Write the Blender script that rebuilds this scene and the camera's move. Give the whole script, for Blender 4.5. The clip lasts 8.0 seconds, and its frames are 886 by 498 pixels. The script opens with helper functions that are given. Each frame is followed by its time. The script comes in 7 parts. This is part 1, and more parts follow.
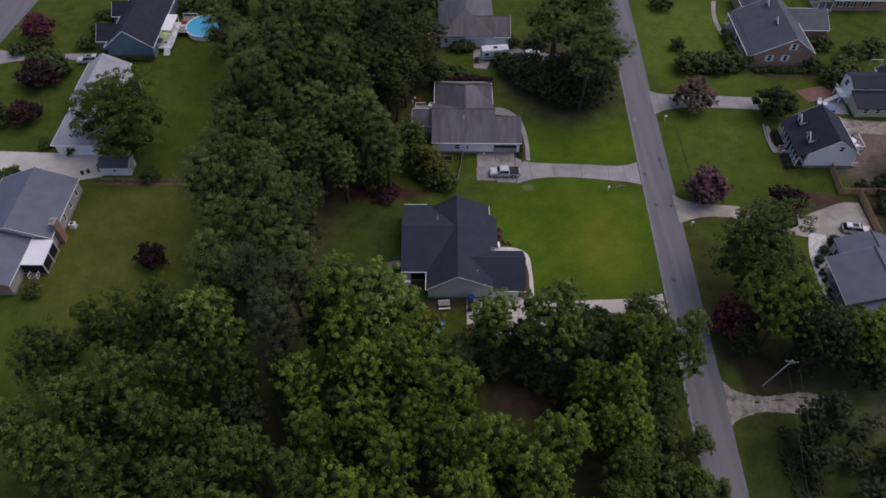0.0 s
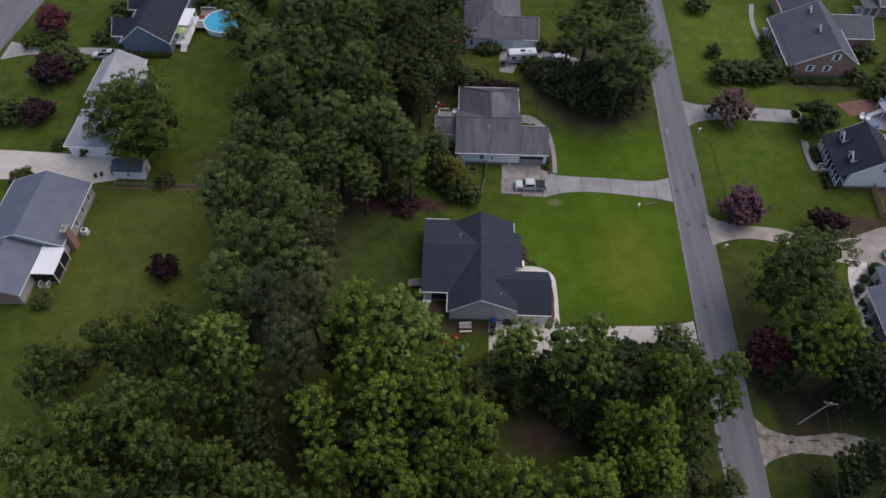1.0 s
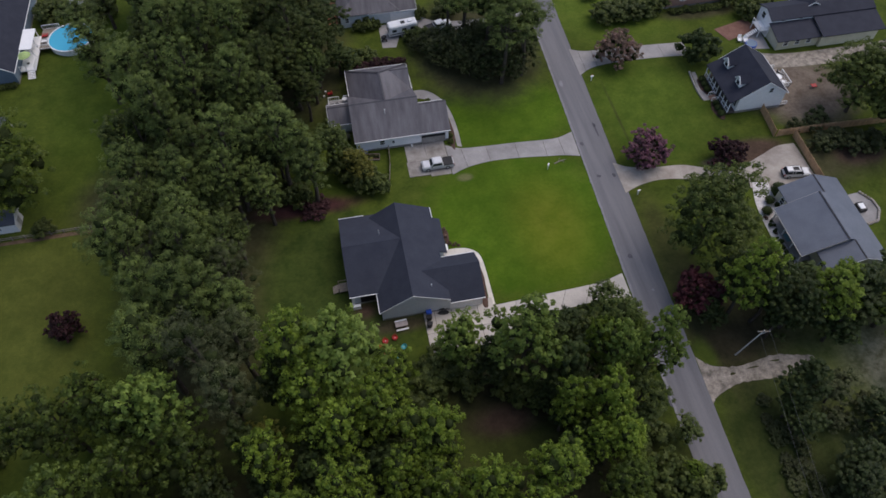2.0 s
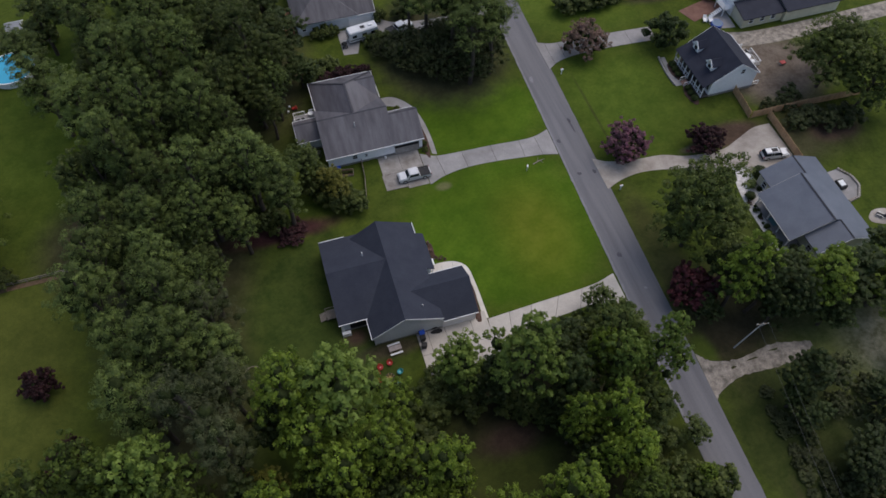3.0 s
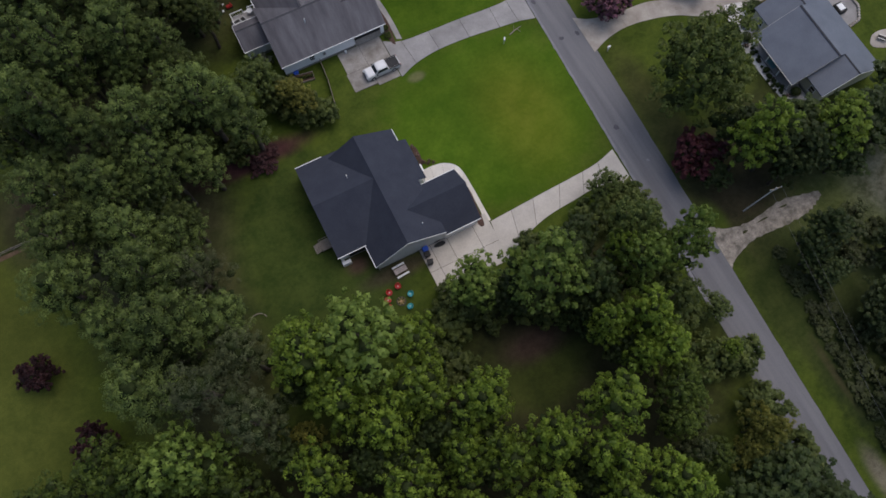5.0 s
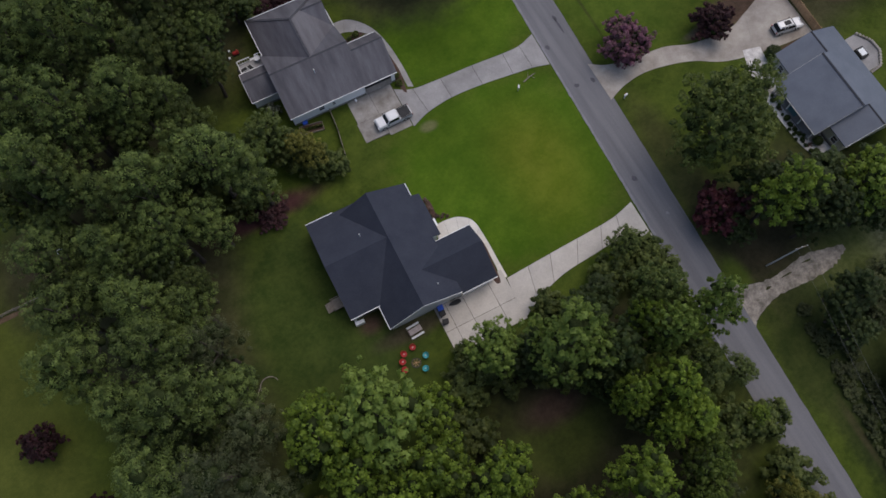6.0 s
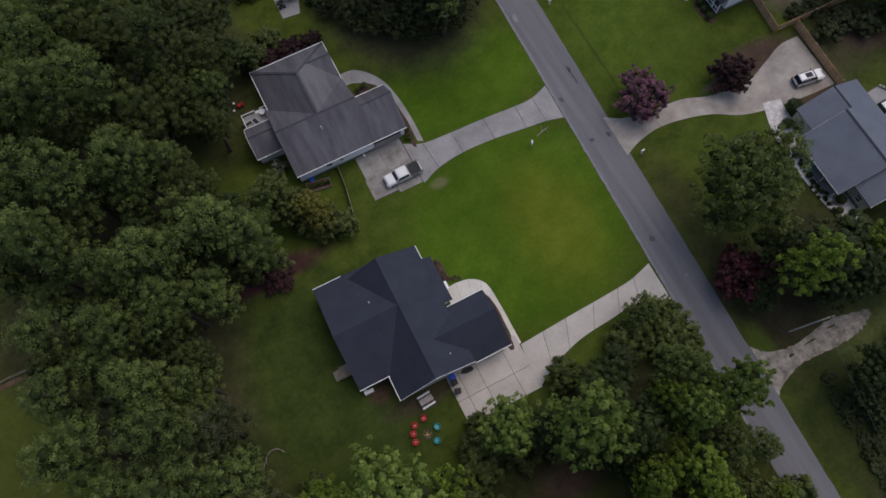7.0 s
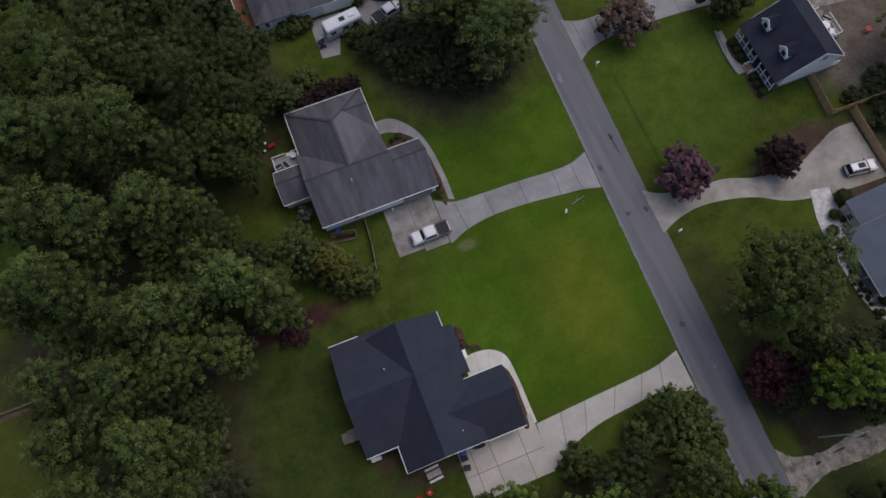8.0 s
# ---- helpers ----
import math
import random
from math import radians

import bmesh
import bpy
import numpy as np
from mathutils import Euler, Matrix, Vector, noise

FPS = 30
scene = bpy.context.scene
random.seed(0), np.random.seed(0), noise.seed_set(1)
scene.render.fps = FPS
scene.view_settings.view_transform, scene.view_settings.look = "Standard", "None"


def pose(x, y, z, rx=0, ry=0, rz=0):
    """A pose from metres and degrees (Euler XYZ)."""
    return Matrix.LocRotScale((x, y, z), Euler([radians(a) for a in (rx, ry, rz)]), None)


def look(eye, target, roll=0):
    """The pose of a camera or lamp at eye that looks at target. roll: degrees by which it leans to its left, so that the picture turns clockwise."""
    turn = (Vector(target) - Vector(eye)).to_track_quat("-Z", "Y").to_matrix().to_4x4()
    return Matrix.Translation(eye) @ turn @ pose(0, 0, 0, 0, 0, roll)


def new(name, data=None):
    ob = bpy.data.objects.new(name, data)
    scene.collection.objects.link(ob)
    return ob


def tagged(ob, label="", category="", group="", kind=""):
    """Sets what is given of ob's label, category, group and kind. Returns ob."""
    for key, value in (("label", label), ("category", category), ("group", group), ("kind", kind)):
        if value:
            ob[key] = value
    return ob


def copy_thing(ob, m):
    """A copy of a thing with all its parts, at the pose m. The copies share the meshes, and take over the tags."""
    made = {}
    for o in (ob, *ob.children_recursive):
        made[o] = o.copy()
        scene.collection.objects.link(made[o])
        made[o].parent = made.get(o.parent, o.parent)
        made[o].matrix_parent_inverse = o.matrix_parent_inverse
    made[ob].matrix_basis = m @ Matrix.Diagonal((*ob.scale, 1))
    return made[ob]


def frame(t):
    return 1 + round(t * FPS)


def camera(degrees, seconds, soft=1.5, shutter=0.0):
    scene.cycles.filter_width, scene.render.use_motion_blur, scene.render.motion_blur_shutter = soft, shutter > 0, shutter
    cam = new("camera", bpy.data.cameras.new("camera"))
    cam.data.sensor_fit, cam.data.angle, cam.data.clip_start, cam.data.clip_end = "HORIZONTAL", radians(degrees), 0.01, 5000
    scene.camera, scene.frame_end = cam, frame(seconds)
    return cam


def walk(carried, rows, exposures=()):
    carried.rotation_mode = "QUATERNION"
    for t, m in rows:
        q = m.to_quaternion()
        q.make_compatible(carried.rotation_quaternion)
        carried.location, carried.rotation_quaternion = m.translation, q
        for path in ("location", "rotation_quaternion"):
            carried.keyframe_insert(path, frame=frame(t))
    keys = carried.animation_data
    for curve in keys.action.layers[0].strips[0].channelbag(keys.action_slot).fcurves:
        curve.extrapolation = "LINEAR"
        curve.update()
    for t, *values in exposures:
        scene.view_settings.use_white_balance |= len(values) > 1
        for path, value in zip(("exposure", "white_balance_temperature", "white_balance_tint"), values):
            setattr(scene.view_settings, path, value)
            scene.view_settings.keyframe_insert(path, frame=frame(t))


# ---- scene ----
cam = camera(64.6, 8.0, soft=1.6)
PATH = [
    (0, (0.011, 0.037, 95.182), (0.018, 1.305, 93.635), 0.5),
    (0.5, (-0.82, 4.092, 95.491), (-0.829, 5.316, 93.909), 0.7),
    (1, (-1.716, 7.733, 95.604), (-1.744, 8.957, 94.022), 0.7),
    (1.5, (-2.373, 11.272, 95.759), (-2.276, 12.495, 94.179), 0.7),
    (1.7, (-2.74, 12.686, 95.791), (-2.571, 13.862, 94.182), 0.6),
    (2.8, (-4.808, 20.555, 95.978), (-4.527, 21.598, 94.295), -0.1),
    (3, (-5.151, 21.939, 95.995), (-4.839, 22.973, 94.312), -0.2),
    (3.2, (-5.45, 23.27, 95.99), (-5.146, 24.184, 94.237), -0.3),
    (3.5, (-5.782, 25.348, 95.971), (-5.553, 25.992, 94.091), -1.7),
    (4, (-5.891, 29.643, 96.045), (-5.662, 30.214, 94.142), -2.1),
    (4.2, (-5.783, 31.384, 96.031), (-5.546, 31.948, 94.127), -2.3),
    (5.3, (-4.915, 40.754, 95.914), (-4.661, 41.308, 94.009), -2.3),
    (5.5, (-4.685, 42.474, 95.9), (-4.428, 43.029, 93.996), -2.1),
    (6, (-3.593, 46.904, 95.751), (-3.333, 47.458, 93.847), -2.1),
    (6.5, (-2.221, 51.377, 95.546), (-1.961, 51.933, 93.642), -2.1),
    (7, (-0.669, 55.88, 95.362), (-0.41, 56.438, 93.459), -2.3),
    (7.5, (0.964, 60.4, 95.39), (1.185, 60.974, 93.487), -2.3),
    (8, (2.584, 64.894, 95.452), (2.793, 65.473, 93.549), -2.0),
]
walk(cam, [(t, look(eye, target, roll)) for t, eye, target, roll in PATH],
     exposures=[(0, -0.18, 6780, 22), (0.5, -0.03, 6850, 17), (1.0, 0.11, 6850, 15), (1.5, 0.15, 6850, 15), (3.0, 0.07, 6850, 12), (3.5, 0.02, 6850, 12), (4.0, 0.14, 6850, 12), (5.5, 0.03, 6850, 12), (6.5, -0.06, 6850, 13), (7.0, -0.18, 6850, 14), (7.5, -0.18, 6850, 14), (8.0, -0.3, 6700, 14)])

# ---- daylight: a thick evening overcast, with a weak wide sun from the north-east ----
world = bpy.data.worlds.new("overcast")
scene.world = world
world.use_nodes = True
_nt = world.node_tree
_sky = _nt.nodes.new("ShaderNodeTexSky")
_sky.sky_type = "NISHITA"
_sky.sun_disc = False
_sky.sun_elevation, _sky.sun_rotation = radians(62), radians(66)
_sky.dust_density, _sky.ozone_density = 2.0, 1.2
_bg = _nt.nodes["Background"]
_bg.inputs["Strength"].default_value = 0.15
_nt.links.new(_sky.outputs[0], _bg.inputs["Color"])
sun_data = bpy.data.lights.new("sun", "SUN")
sun_data.energy, sun_data.angle, sun_data.color = 1.05, radians(60), (1.0, 0.97, 0.93)
sun = new("sun", sun_data)
sun.matrix_world = pose(0, 0, 200, 28, 0, 114)
scene.view_settings.exposure = 0.0

# ---- materials ----
def lin(*rgb):
    return (*rgb, 1.0)


def mat(name, a, b, big=0.6, fine=9.0, rough=0.9, bump=0.15, metal=0.0, rand=0.0, island=0.0, streak=None, spec=0.3, grain=0.2):
    """Two-tone surface: large blotches between a and b, fine grain in value and relief; rand varies whole objects, island loose pieces."""
    m = bpy.data.materials.new(name)
    m.use_nodes = True
    nt = m.node_tree
    n, l = nt.nodes, nt.links
    bsdf = n["Principled BSDF"]
    geo = n.new("ShaderNodeNewGeometry")
    co = geo.outputs["Position"]
    if streak:
        mp = n.new("ShaderNodeMapping")
        mp.inputs["Scale"].default_value = streak
        l.new(co, mp.inputs["Vector"])
        co = mp.outputs[0]
    n1, n2 = n.new("ShaderNodeTexNoise"), n.new("ShaderNodeTexNoise")
    n1.inputs["Scale"].default_value, n1.inputs["Detail"].default_value, n1.inputs["Roughness"].default_value = big, 4.0, 0.6
    n2.inputs["Scale"].default_value, n2.inputs["Detail"].default_value = fine, 3.0
    l.new(co, n1.inputs["Vector"])
    l.new(geo.outputs["Position"], n2.inputs["Vector"])
    ramp = n.new("ShaderNodeMapRange")
    ramp.inputs[1].default_value, ramp.inputs[2].default_value = 0.32, 0.68
    l.new(n1.outputs[0], ramp.inputs[0])
    mix = n.new("ShaderNodeMix")
    mix.data_type = "RGBA"
    l.new(ramp.outputs[0], mix.inputs["Factor"])
    mix.inputs[6].default_value, mix.inputs[7].default_value = lin(*a), lin(*b)
    val = n.new("ShaderNodeMapRange")
    val.inputs[1].default_value, val.inputs[2].default_value, val.inputs[3].default_value, val.inputs[4].default_value = 0.3, 0.7, 1 - grain, 1 + grain
    l.new(n2.outputs[0], val.inputs[0])
    last = val.outputs[0]
    for amount, node, out in ((rand, "ShaderNodeObjectInfo", "Random"), (island, "ShaderNodeNewGeometry", "Random Per Island")):
        if amount:
            src = n.new(node)
            r = n.new("ShaderNodeMapRange")
            r.inputs[3].default_value, r.inputs[4].default_value = 1 - amount, 1 + amount
            l.new(src.outputs[out], r.inputs[0])
            mul = n.new("ShaderNodeMath")
            mul.operation = "MULTIPLY"
            l.new(last, mul.inputs[0])
            l.new(r.outputs[0], mul.inputs[1])
            last = mul.outputs[0]
    hsv = n.new("ShaderNodeHueSaturation")
    l.new(mix.outputs[2], hsv.inputs["Color"])
    l.new(last, hsv.inputs["Value"])
    l.new(hsv.outputs[0], bsdf.inputs["Base Color"])
    bsdf.inputs["Roughness"].default_value, bsdf.inputs["Metallic"].default_value = rough, metal
    bsdf.inputs["Specular IOR Level"].default_value = spec
    if bump:
        bp = n.new("ShaderNodeBump")
        bp.inputs["Strength"].default_value, bp.inputs["Distance"].default_value = bump, 0.05
        l.new(n2.outputs[0], bp.inputs["Height"])
        l.new(bp.outputs[0], bsdf.inputs["Normal"])
    return m


def leaf_mat(name, a, b, through_col, rand=0.25):
    """Foliage: leaf by leaf between a and b, tree by tree a little lighter or darker, with light passing through the blades."""
    m = bpy.data.materials.new(name)
    m.use_nodes = True
    nt = m.node_tree
    n, l = nt.nodes, nt.links
    bsdf, out = n["Principled BSDF"], n["Material Output"]
    geo, info = n.new("ShaderNodeNewGeometry"), n.new("ShaderNodeObjectInfo")
    noise_n = n.new("ShaderNodeTexNoise")
    noise_n.inputs["Scale"].default_value, noise_n.inputs["Detail"].default_value = 0.75, 2.0
    l.new(geo.outputs["Position"], noise_n.inputs["Vector"])
    add = n.new("ShaderNodeMath")
    add.operation = "MULTIPLY_ADD"
    l.new(geo.outputs["Random Per Island"], add.inputs[0])
    add.inputs[1].default_value = 0.22
    l.new(noise_n.outputs[0], add.inputs[2])
    sub = n.new("ShaderNodeMapRange")
    sub.interpolation_type = "SMOOTHSTEP"
    sub.inputs[1].default_value, sub.inputs[2].default_value = 0.35, 0.86
    l.new(add.outputs[0], sub.inputs[0])
    mix = n.new("ShaderNodeMix")
    mix.data_type = "RGBA"
    mix.inputs[6].default_value, mix.inputs[7].default_value = lin(*a), lin(*b)
    l.new(sub.outputs[0], mix.inputs["Factor"])
    r = n.new("ShaderNodeMapRange")
    r.inputs[3].default_value, r.inputs[4].default_value = 1 - rand, 1 + rand
    l.new(info.outputs["Random"], r.inputs[0])
    hsv = n.new("ShaderNodeHueSaturation")
    l.new(mix.outputs[2], hsv.inputs["Color"])
    l.new(r.outputs[0], hsv.inputs["Value"])
    l.new(hsv.outputs[0], bsdf.inputs["Base Color"])
    bsdf.inputs["Roughness"].default_value = 0.5
    bsdf.inputs["Specular IOR Level"].default_value = 0.22
    tr = n.new("ShaderNodeBsdfTranslucent")
    tr.inputs["Color"].default_value = lin(*through_col)
    sh = n.new("ShaderNodeMixShader")
    sh.inputs[0].default_value = 0.33
    l.new(bsdf.outputs[0], sh.inputs[1])
    l.new(tr.outputs[0], sh.inputs[2])
    l.new(sh.outputs[0], out.inputs["Surface"])
    return m


def zoned_ground(name, base, zones):
    """Ground: the base turf with soft-edged zones laid over it in turn: (x, y, rx, ry, soft, colour a, colour b)."""
    m = bpy.data.materials.new(name)
    m.use_nodes = True
    nt = m.node_tree
    n, l = nt.nodes, nt.links
    bsdf = n["Principled BSDF"]
    pos = n.new("ShaderNodeNewGeometry").outputs["Position"]

    def tex(scale, detail, rough=0.6):
        t = n.new("ShaderNodeTexNoise")
        t.inputs["Scale"].default_value, t.inputs["Detail"].default_value, t.inputs["Roughness"].default_value = scale, detail, rough
        l.new(pos, t.inputs["Vector"])
        return t.outputs[0]

    wide, mid, fine, grain = tex(0.07, 3), tex(0.35, 4), tex(1.6, 4), tex(9.0, 3)
    blend = n.new("ShaderNodeMath")
    blend.operation = "MULTIPLY_ADD"
    l.new(fine, blend.inputs[0])
    blend.inputs[1].default_value = 0.6
    l.new(mid, blend.inputs[2])
    tone = n.new("ShaderNodeMapRange")
    tone.inputs[1].default_value, tone.inputs[2].default_value = 0.62, 0.98
    l.new(blend.outputs[0], tone.inputs[0])

    def two(a, b):
        x = n.new("ShaderNodeMix")
        x.data_type = "RGBA"
        x.inputs[6].default_value, x.inputs[7].default_value = lin(*a), lin(*b)
        l.new(tone.outputs[0], x.inputs["Factor"])
        return x.outputs[2]

    colour = two(*base)
    for cx, cy, rx, ry, soft, a, b in zones:
        sub = n.new("ShaderNodeVectorMath")
        sub.operation = "SUBTRACT"
        l.new(pos, sub.inputs[0])
        sub.inputs[1].default_value = (cx, cy, 0)
        mul = n.new("ShaderNodeVectorMath")
        mul.operation = "MULTIPLY"
        l.new(sub.outputs[0], mul.inputs[0])
        mul.inputs[1].default_value = (1 / rx, 1 / ry, 0)
        ln = n.new("ShaderNodeVectorMath")
        ln.operation = "LENGTH"
        l.new(mul.outputs[0], ln.inputs[0])
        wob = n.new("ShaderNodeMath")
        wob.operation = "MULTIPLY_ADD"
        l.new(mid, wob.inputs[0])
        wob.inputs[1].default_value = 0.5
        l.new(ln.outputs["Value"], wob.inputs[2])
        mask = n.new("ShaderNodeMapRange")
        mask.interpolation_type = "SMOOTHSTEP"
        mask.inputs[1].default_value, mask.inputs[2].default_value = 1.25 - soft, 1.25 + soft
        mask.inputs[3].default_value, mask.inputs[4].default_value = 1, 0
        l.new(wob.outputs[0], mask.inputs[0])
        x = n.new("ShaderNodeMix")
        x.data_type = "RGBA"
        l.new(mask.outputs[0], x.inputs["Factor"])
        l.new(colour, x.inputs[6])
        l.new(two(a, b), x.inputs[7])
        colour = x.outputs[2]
    hsv = n.new("ShaderNodeHueSaturation")
    l.new(colour, hsv.inputs["Color"])
    v1 = n.new("ShaderNodeMapRange")
    v1.inputs[1].default_value, v1.inputs[2].default_value, v1.inputs[3].default_value, v1.inputs[4].default_value = 0.3, 0.7, 0.76, 1.24
    l.new(grain, v1.inputs[0])
    v2 = n.new("ShaderNodeMapRange")
    v2.inputs[1].default_value, v2.inputs[2].default_value, v2.inputs[3].default_value, v2.inputs[4].default_value = 0.3, 0.7, 0.85, 1.15
    l.new(wide, v2.inputs[0])
    vv = n.new("ShaderNodeMath")
    vv.operation = "MULTIPLY"
    l.new(v1.outputs[0], vv.inputs[0])
    l.new(v2.outputs[0], vv.inputs[1])
    l.new(vv.outputs[0], hsv.inputs["Value"])
    l.new(hsv.outputs[0], bsdf.inputs["Base Color"])
    bsdf.inputs["Roughness"].default_value = 0.95
    bsdf.inputs["Specular IOR Level"].default_value = 0.1
    bp = n.new("ShaderNodeBump")
    bp.inputs["Strength"].default_value, bp.inputs["Distance"].default_value = 0.35, 0.12
    l.new(grain, bp.inputs["Height"])
    l.new(bp.outputs[0], bsdf.inputs["Normal"])
    return m


def glass_mat(name, tint=(0.02, 0.025, 0.03)):
    m = bpy.data.materials.new(name)
    m.use_nodes = True
    b = m.node_tree.nodes["Principled BSDF"]
    b.inputs["Base Color"].default_value = lin(*tint)
    b.inputs["Roughness"].default_value = 0.08
    b.inputs["Specular IOR Level"].default_value = 0.6
    return m


M_SHINGLE_CHAR = mat("charcoal_shingles", (0.034, 0.039, 0.056), (0.043, 0.049, 0.067), 0.5, 7.0, 0.85, 0.3, spec=0.15, streak=(1, 1, 1), grain=0.09)
M_SHINGLE_GREY = mat("weathered_grey_shingles", (0.064, 0.06, 0.071), (0.13, 0.126, 0.142), 0.45, 7.0, 0.6, 0.3, spec=0.5, streak=(1.8, 0.3, 0.3), grain=0.09)
M_SHINGLE_BLUE = mat("blue_grey_shingles", (0.08, 0.098, 0.135), (0.108, 0.128, 0.168), 0.4, 7.0, 0.55, 0.3, spec=0.6, grain=0.09)
M_SHINGLE_NAVY = mat("dark_navy_shingles", (0.017, 0.02, 0.034), (0.026, 0.03, 0.046), 0.5, 7.0, 0.75, 0.3, spec=0.25, grain=0.09)
M_SHINGLE_LIGHT = mat("pale_grey_shingles", (0.27, 0.28, 0.3), (0.36, 0.37, 0.39), 0.4, 7.0, 0.62, 0.25, spec=0.5, grain=0.09)
M_SHINGLE_SLATE = mat("slate_grey_shingles", (0.056, 0.063, 0.08), (0.08, 0.088, 0.106), 0.4, 7.0, 0.65, 0.3, spec=0.4, grain=0.09)
M_RIDGE_DARK = mat("dark_ridge_caps", (0.03, 0.031, 0.038), (0.045, 0.046, 0.055), 1.5, 9.0, 0.9, 0.2)
M_RIDGE_GREY = mat("grey_ridge_caps", (0.055, 0.055, 0.065), (0.08, 0.08, 0.09), 1.5, 9.0, 0.9, 0.2)
M_SIDE_BLUE = mat("pale_blue_siding", (0.6, 0.64, 0.66), (0.67, 0.7, 0.72), 0.5, 4.0, 0.6, 0.05, grain=0.04)
M_SIDE_SLATE = mat("slate_blue_siding", (0.14, 0.2, 0.27), (0.17, 0.23, 0.3), 0.5, 4.0, 0.6, 0.05, grain=0.04)
M_SIDE_WHITE = mat("white_siding", (0.85, 0.855, 0.86), (0.9, 0.9, 0.9), 0.5, 4.0, 0.6, 0.05, grain=0.04)
M_SIDE_GREY = mat("grey_siding", (0.4, 0.4, 0.39), (0.47, 0.47, 0.45), 0.5, 4.0, 0.65, 0.05, grain=0.04)
M_SIDE_CREAM = mat("cream_siding", (0.52, 0.5, 0.38), (0.6, 0.58, 0.45), 0.5, 4.0, 0.65, 0.05, grain=0.04)
M_BRICK = mat("red_brown_brick", (0.3, 0.17, 0.13), (0.4, 0.25, 0.19), 0.8, 14.0, 0.85, 0.2)
M_BRICK_DARK = mat("dark_red_brick_paving", (0.15, 0.075, 0.058), (0.22, 0.12, 0.09), 0.8, 14.0, 0.85, 0.2)
M_FOUND = mat("foundation_block", (0.22, 0.21, 0.2), (0.3, 0.29, 0.27), 0.7, 6.0, 0.9, 0.15)
M_TRIM = mat("white_trim", (0.8, 0.81, 0.82), (0.86, 0.86, 0.86), 0.8, 5.0, 0.5, 0.03, grain=0.04)
M_GLASS = glass_mat("window_glass")
# near-black: doors, shutters and screens, and plates painted as the shade inside openings
M_DARK = mat("dark_opening", (0.015, 0.015, 0.017), (0.025, 0.025, 0.027), 1.0, 5.0, 0.8, 0.0)
M_ASPHALT = mat("grey_asphalt", (0.135, 0.133, 0.143), (0.188, 0.185, 0.194), 0.75, 12.0, 0.9, 0.25, grain=0.1, streak=(1, 0.05, 1))
M_ASPHALT_PATCH = mat("dark_asphalt_patch", (0.078, 0.077, 0.088), (0.1, 0.098, 0.11), 0.8, 12.0, 0.9, 0.25)
M_ASPHALT_PALE = mat("pale_asphalt_patch", (0.2, 0.197, 0.215), (0.24, 0.237, 0.255), 0.8, 12.0, 0.9, 0.25)
M_CONC_NEW = mat("pale_concrete", (0.44, 0.405, 0.365), (0.55, 0.51, 0.46), 0.35, 8.0, 0.85, 0.12, rand=0.06, grain=0.09)
M_CONC_FRESH = mat("fresh_pale_concrete", (0.58, 0.54, 0.49), (0.68, 0.64, 0.58), 0.35, 8.0, 0.85, 0.1, rand=0.05, grain=0.07)
M_CONC_OLD = mat("weathered_concrete", (0.25, 0.24, 0.235), (0.35, 0.335, 0.33), 0.35, 8.0, 0.9, 0.15, rand=0.07, grain=0.09)
M_CONC_WARM = mat("buff_concrete", (0.255, 0.22, 0.19), (0.44, 0.4, 0.355), 0.3, 8.0, 0.9, 0.15, rand=0.05, grain=0.09)
M_CONC_STAIN = mat("brown_stained_concrete", (0.185, 0.165, 0.145), (0.35, 0.33, 0.31), 0.45, 8.0, 0.9, 0.15, rand=0.06, grain=0.12)
M_GRAVEL = mat("pale_gravel_track", (0.14, 0.125, 0.105), (0.4, 0.35, 0.295), 0.9, 5.0, 0.95, 0.5)
M_JOINT = mat("joint_soil", (0.06, 0.055, 0.045), (0.09, 0.08, 0.065), 1.0, 8.0, 0.95, 0.2)
M_EARTH_PATCH = mat("reddish_soil", (0.1, 0.065, 0.04), (0.16, 0.11, 0.07), 1.2, 9.0, 0.95, 0.4)
M_MULCH = mat("brown_mulch", (0.062, 0.036, 0.027), (0.11, 0.066, 0.052), 1.2, 10.0, 0.95, 0.5)
M_BARK = mat("grey_brown_bark", (0.05, 0.04, 0.031), (0.095, 0.077, 0.062), 1.5, 8.0, 0.95, 0.6)
M_WOOD = mat("weathered_wood", (0.2, 0.17, 0.14), (0.3, 0.26, 0.22), 1.0, 9.0, 0.85, 0.2, rand=0.1)
M_WOOD_TAN = mat("tan_fence_wood", (0.46, 0.28, 0.15), (0.58, 0.37, 0.21), 1.0, 9.0, 0.85, 0.2, rand=0.12)
# pale tone painted as the garage floor catching light
M_GARAGE = mat("lit_garage_floor", (0.24, 0.22, 0.2), (0.4, 0.37, 0.34), 0.6, 5.0, 0.8, 0.05)
M_DECK_DARK = mat("dark_deck_boards", (0.055, 0.05, 0.045), (0.09, 0.08, 0.072), 1.0, 9.0, 0.8, 0.1)
M_MAT_TEAL = mat("teal_mat", (0.1, 0.24, 0.27), (0.14, 0.3, 0.33), 2.0, 12.0, 0.9, 0.1)
M_METAL = mat("grey_metal", (0.45, 0.46, 0.47), (0.52, 0.53, 0.54), 2.0, 9.0, 0.45, 0.05, metal=0.6)
M_RUBBER = mat("black_rubber", (0.02, 0.02, 0.02), (0.03, 0.03, 0.03), 2.0, 9.0, 0.8, 0.1)
M_HARD = leaf_mat("broadleaf_green", (0.056, 0.094, 0.013), (0.205, 0.285, 0.034), (0.145, 0.21, 0.022))
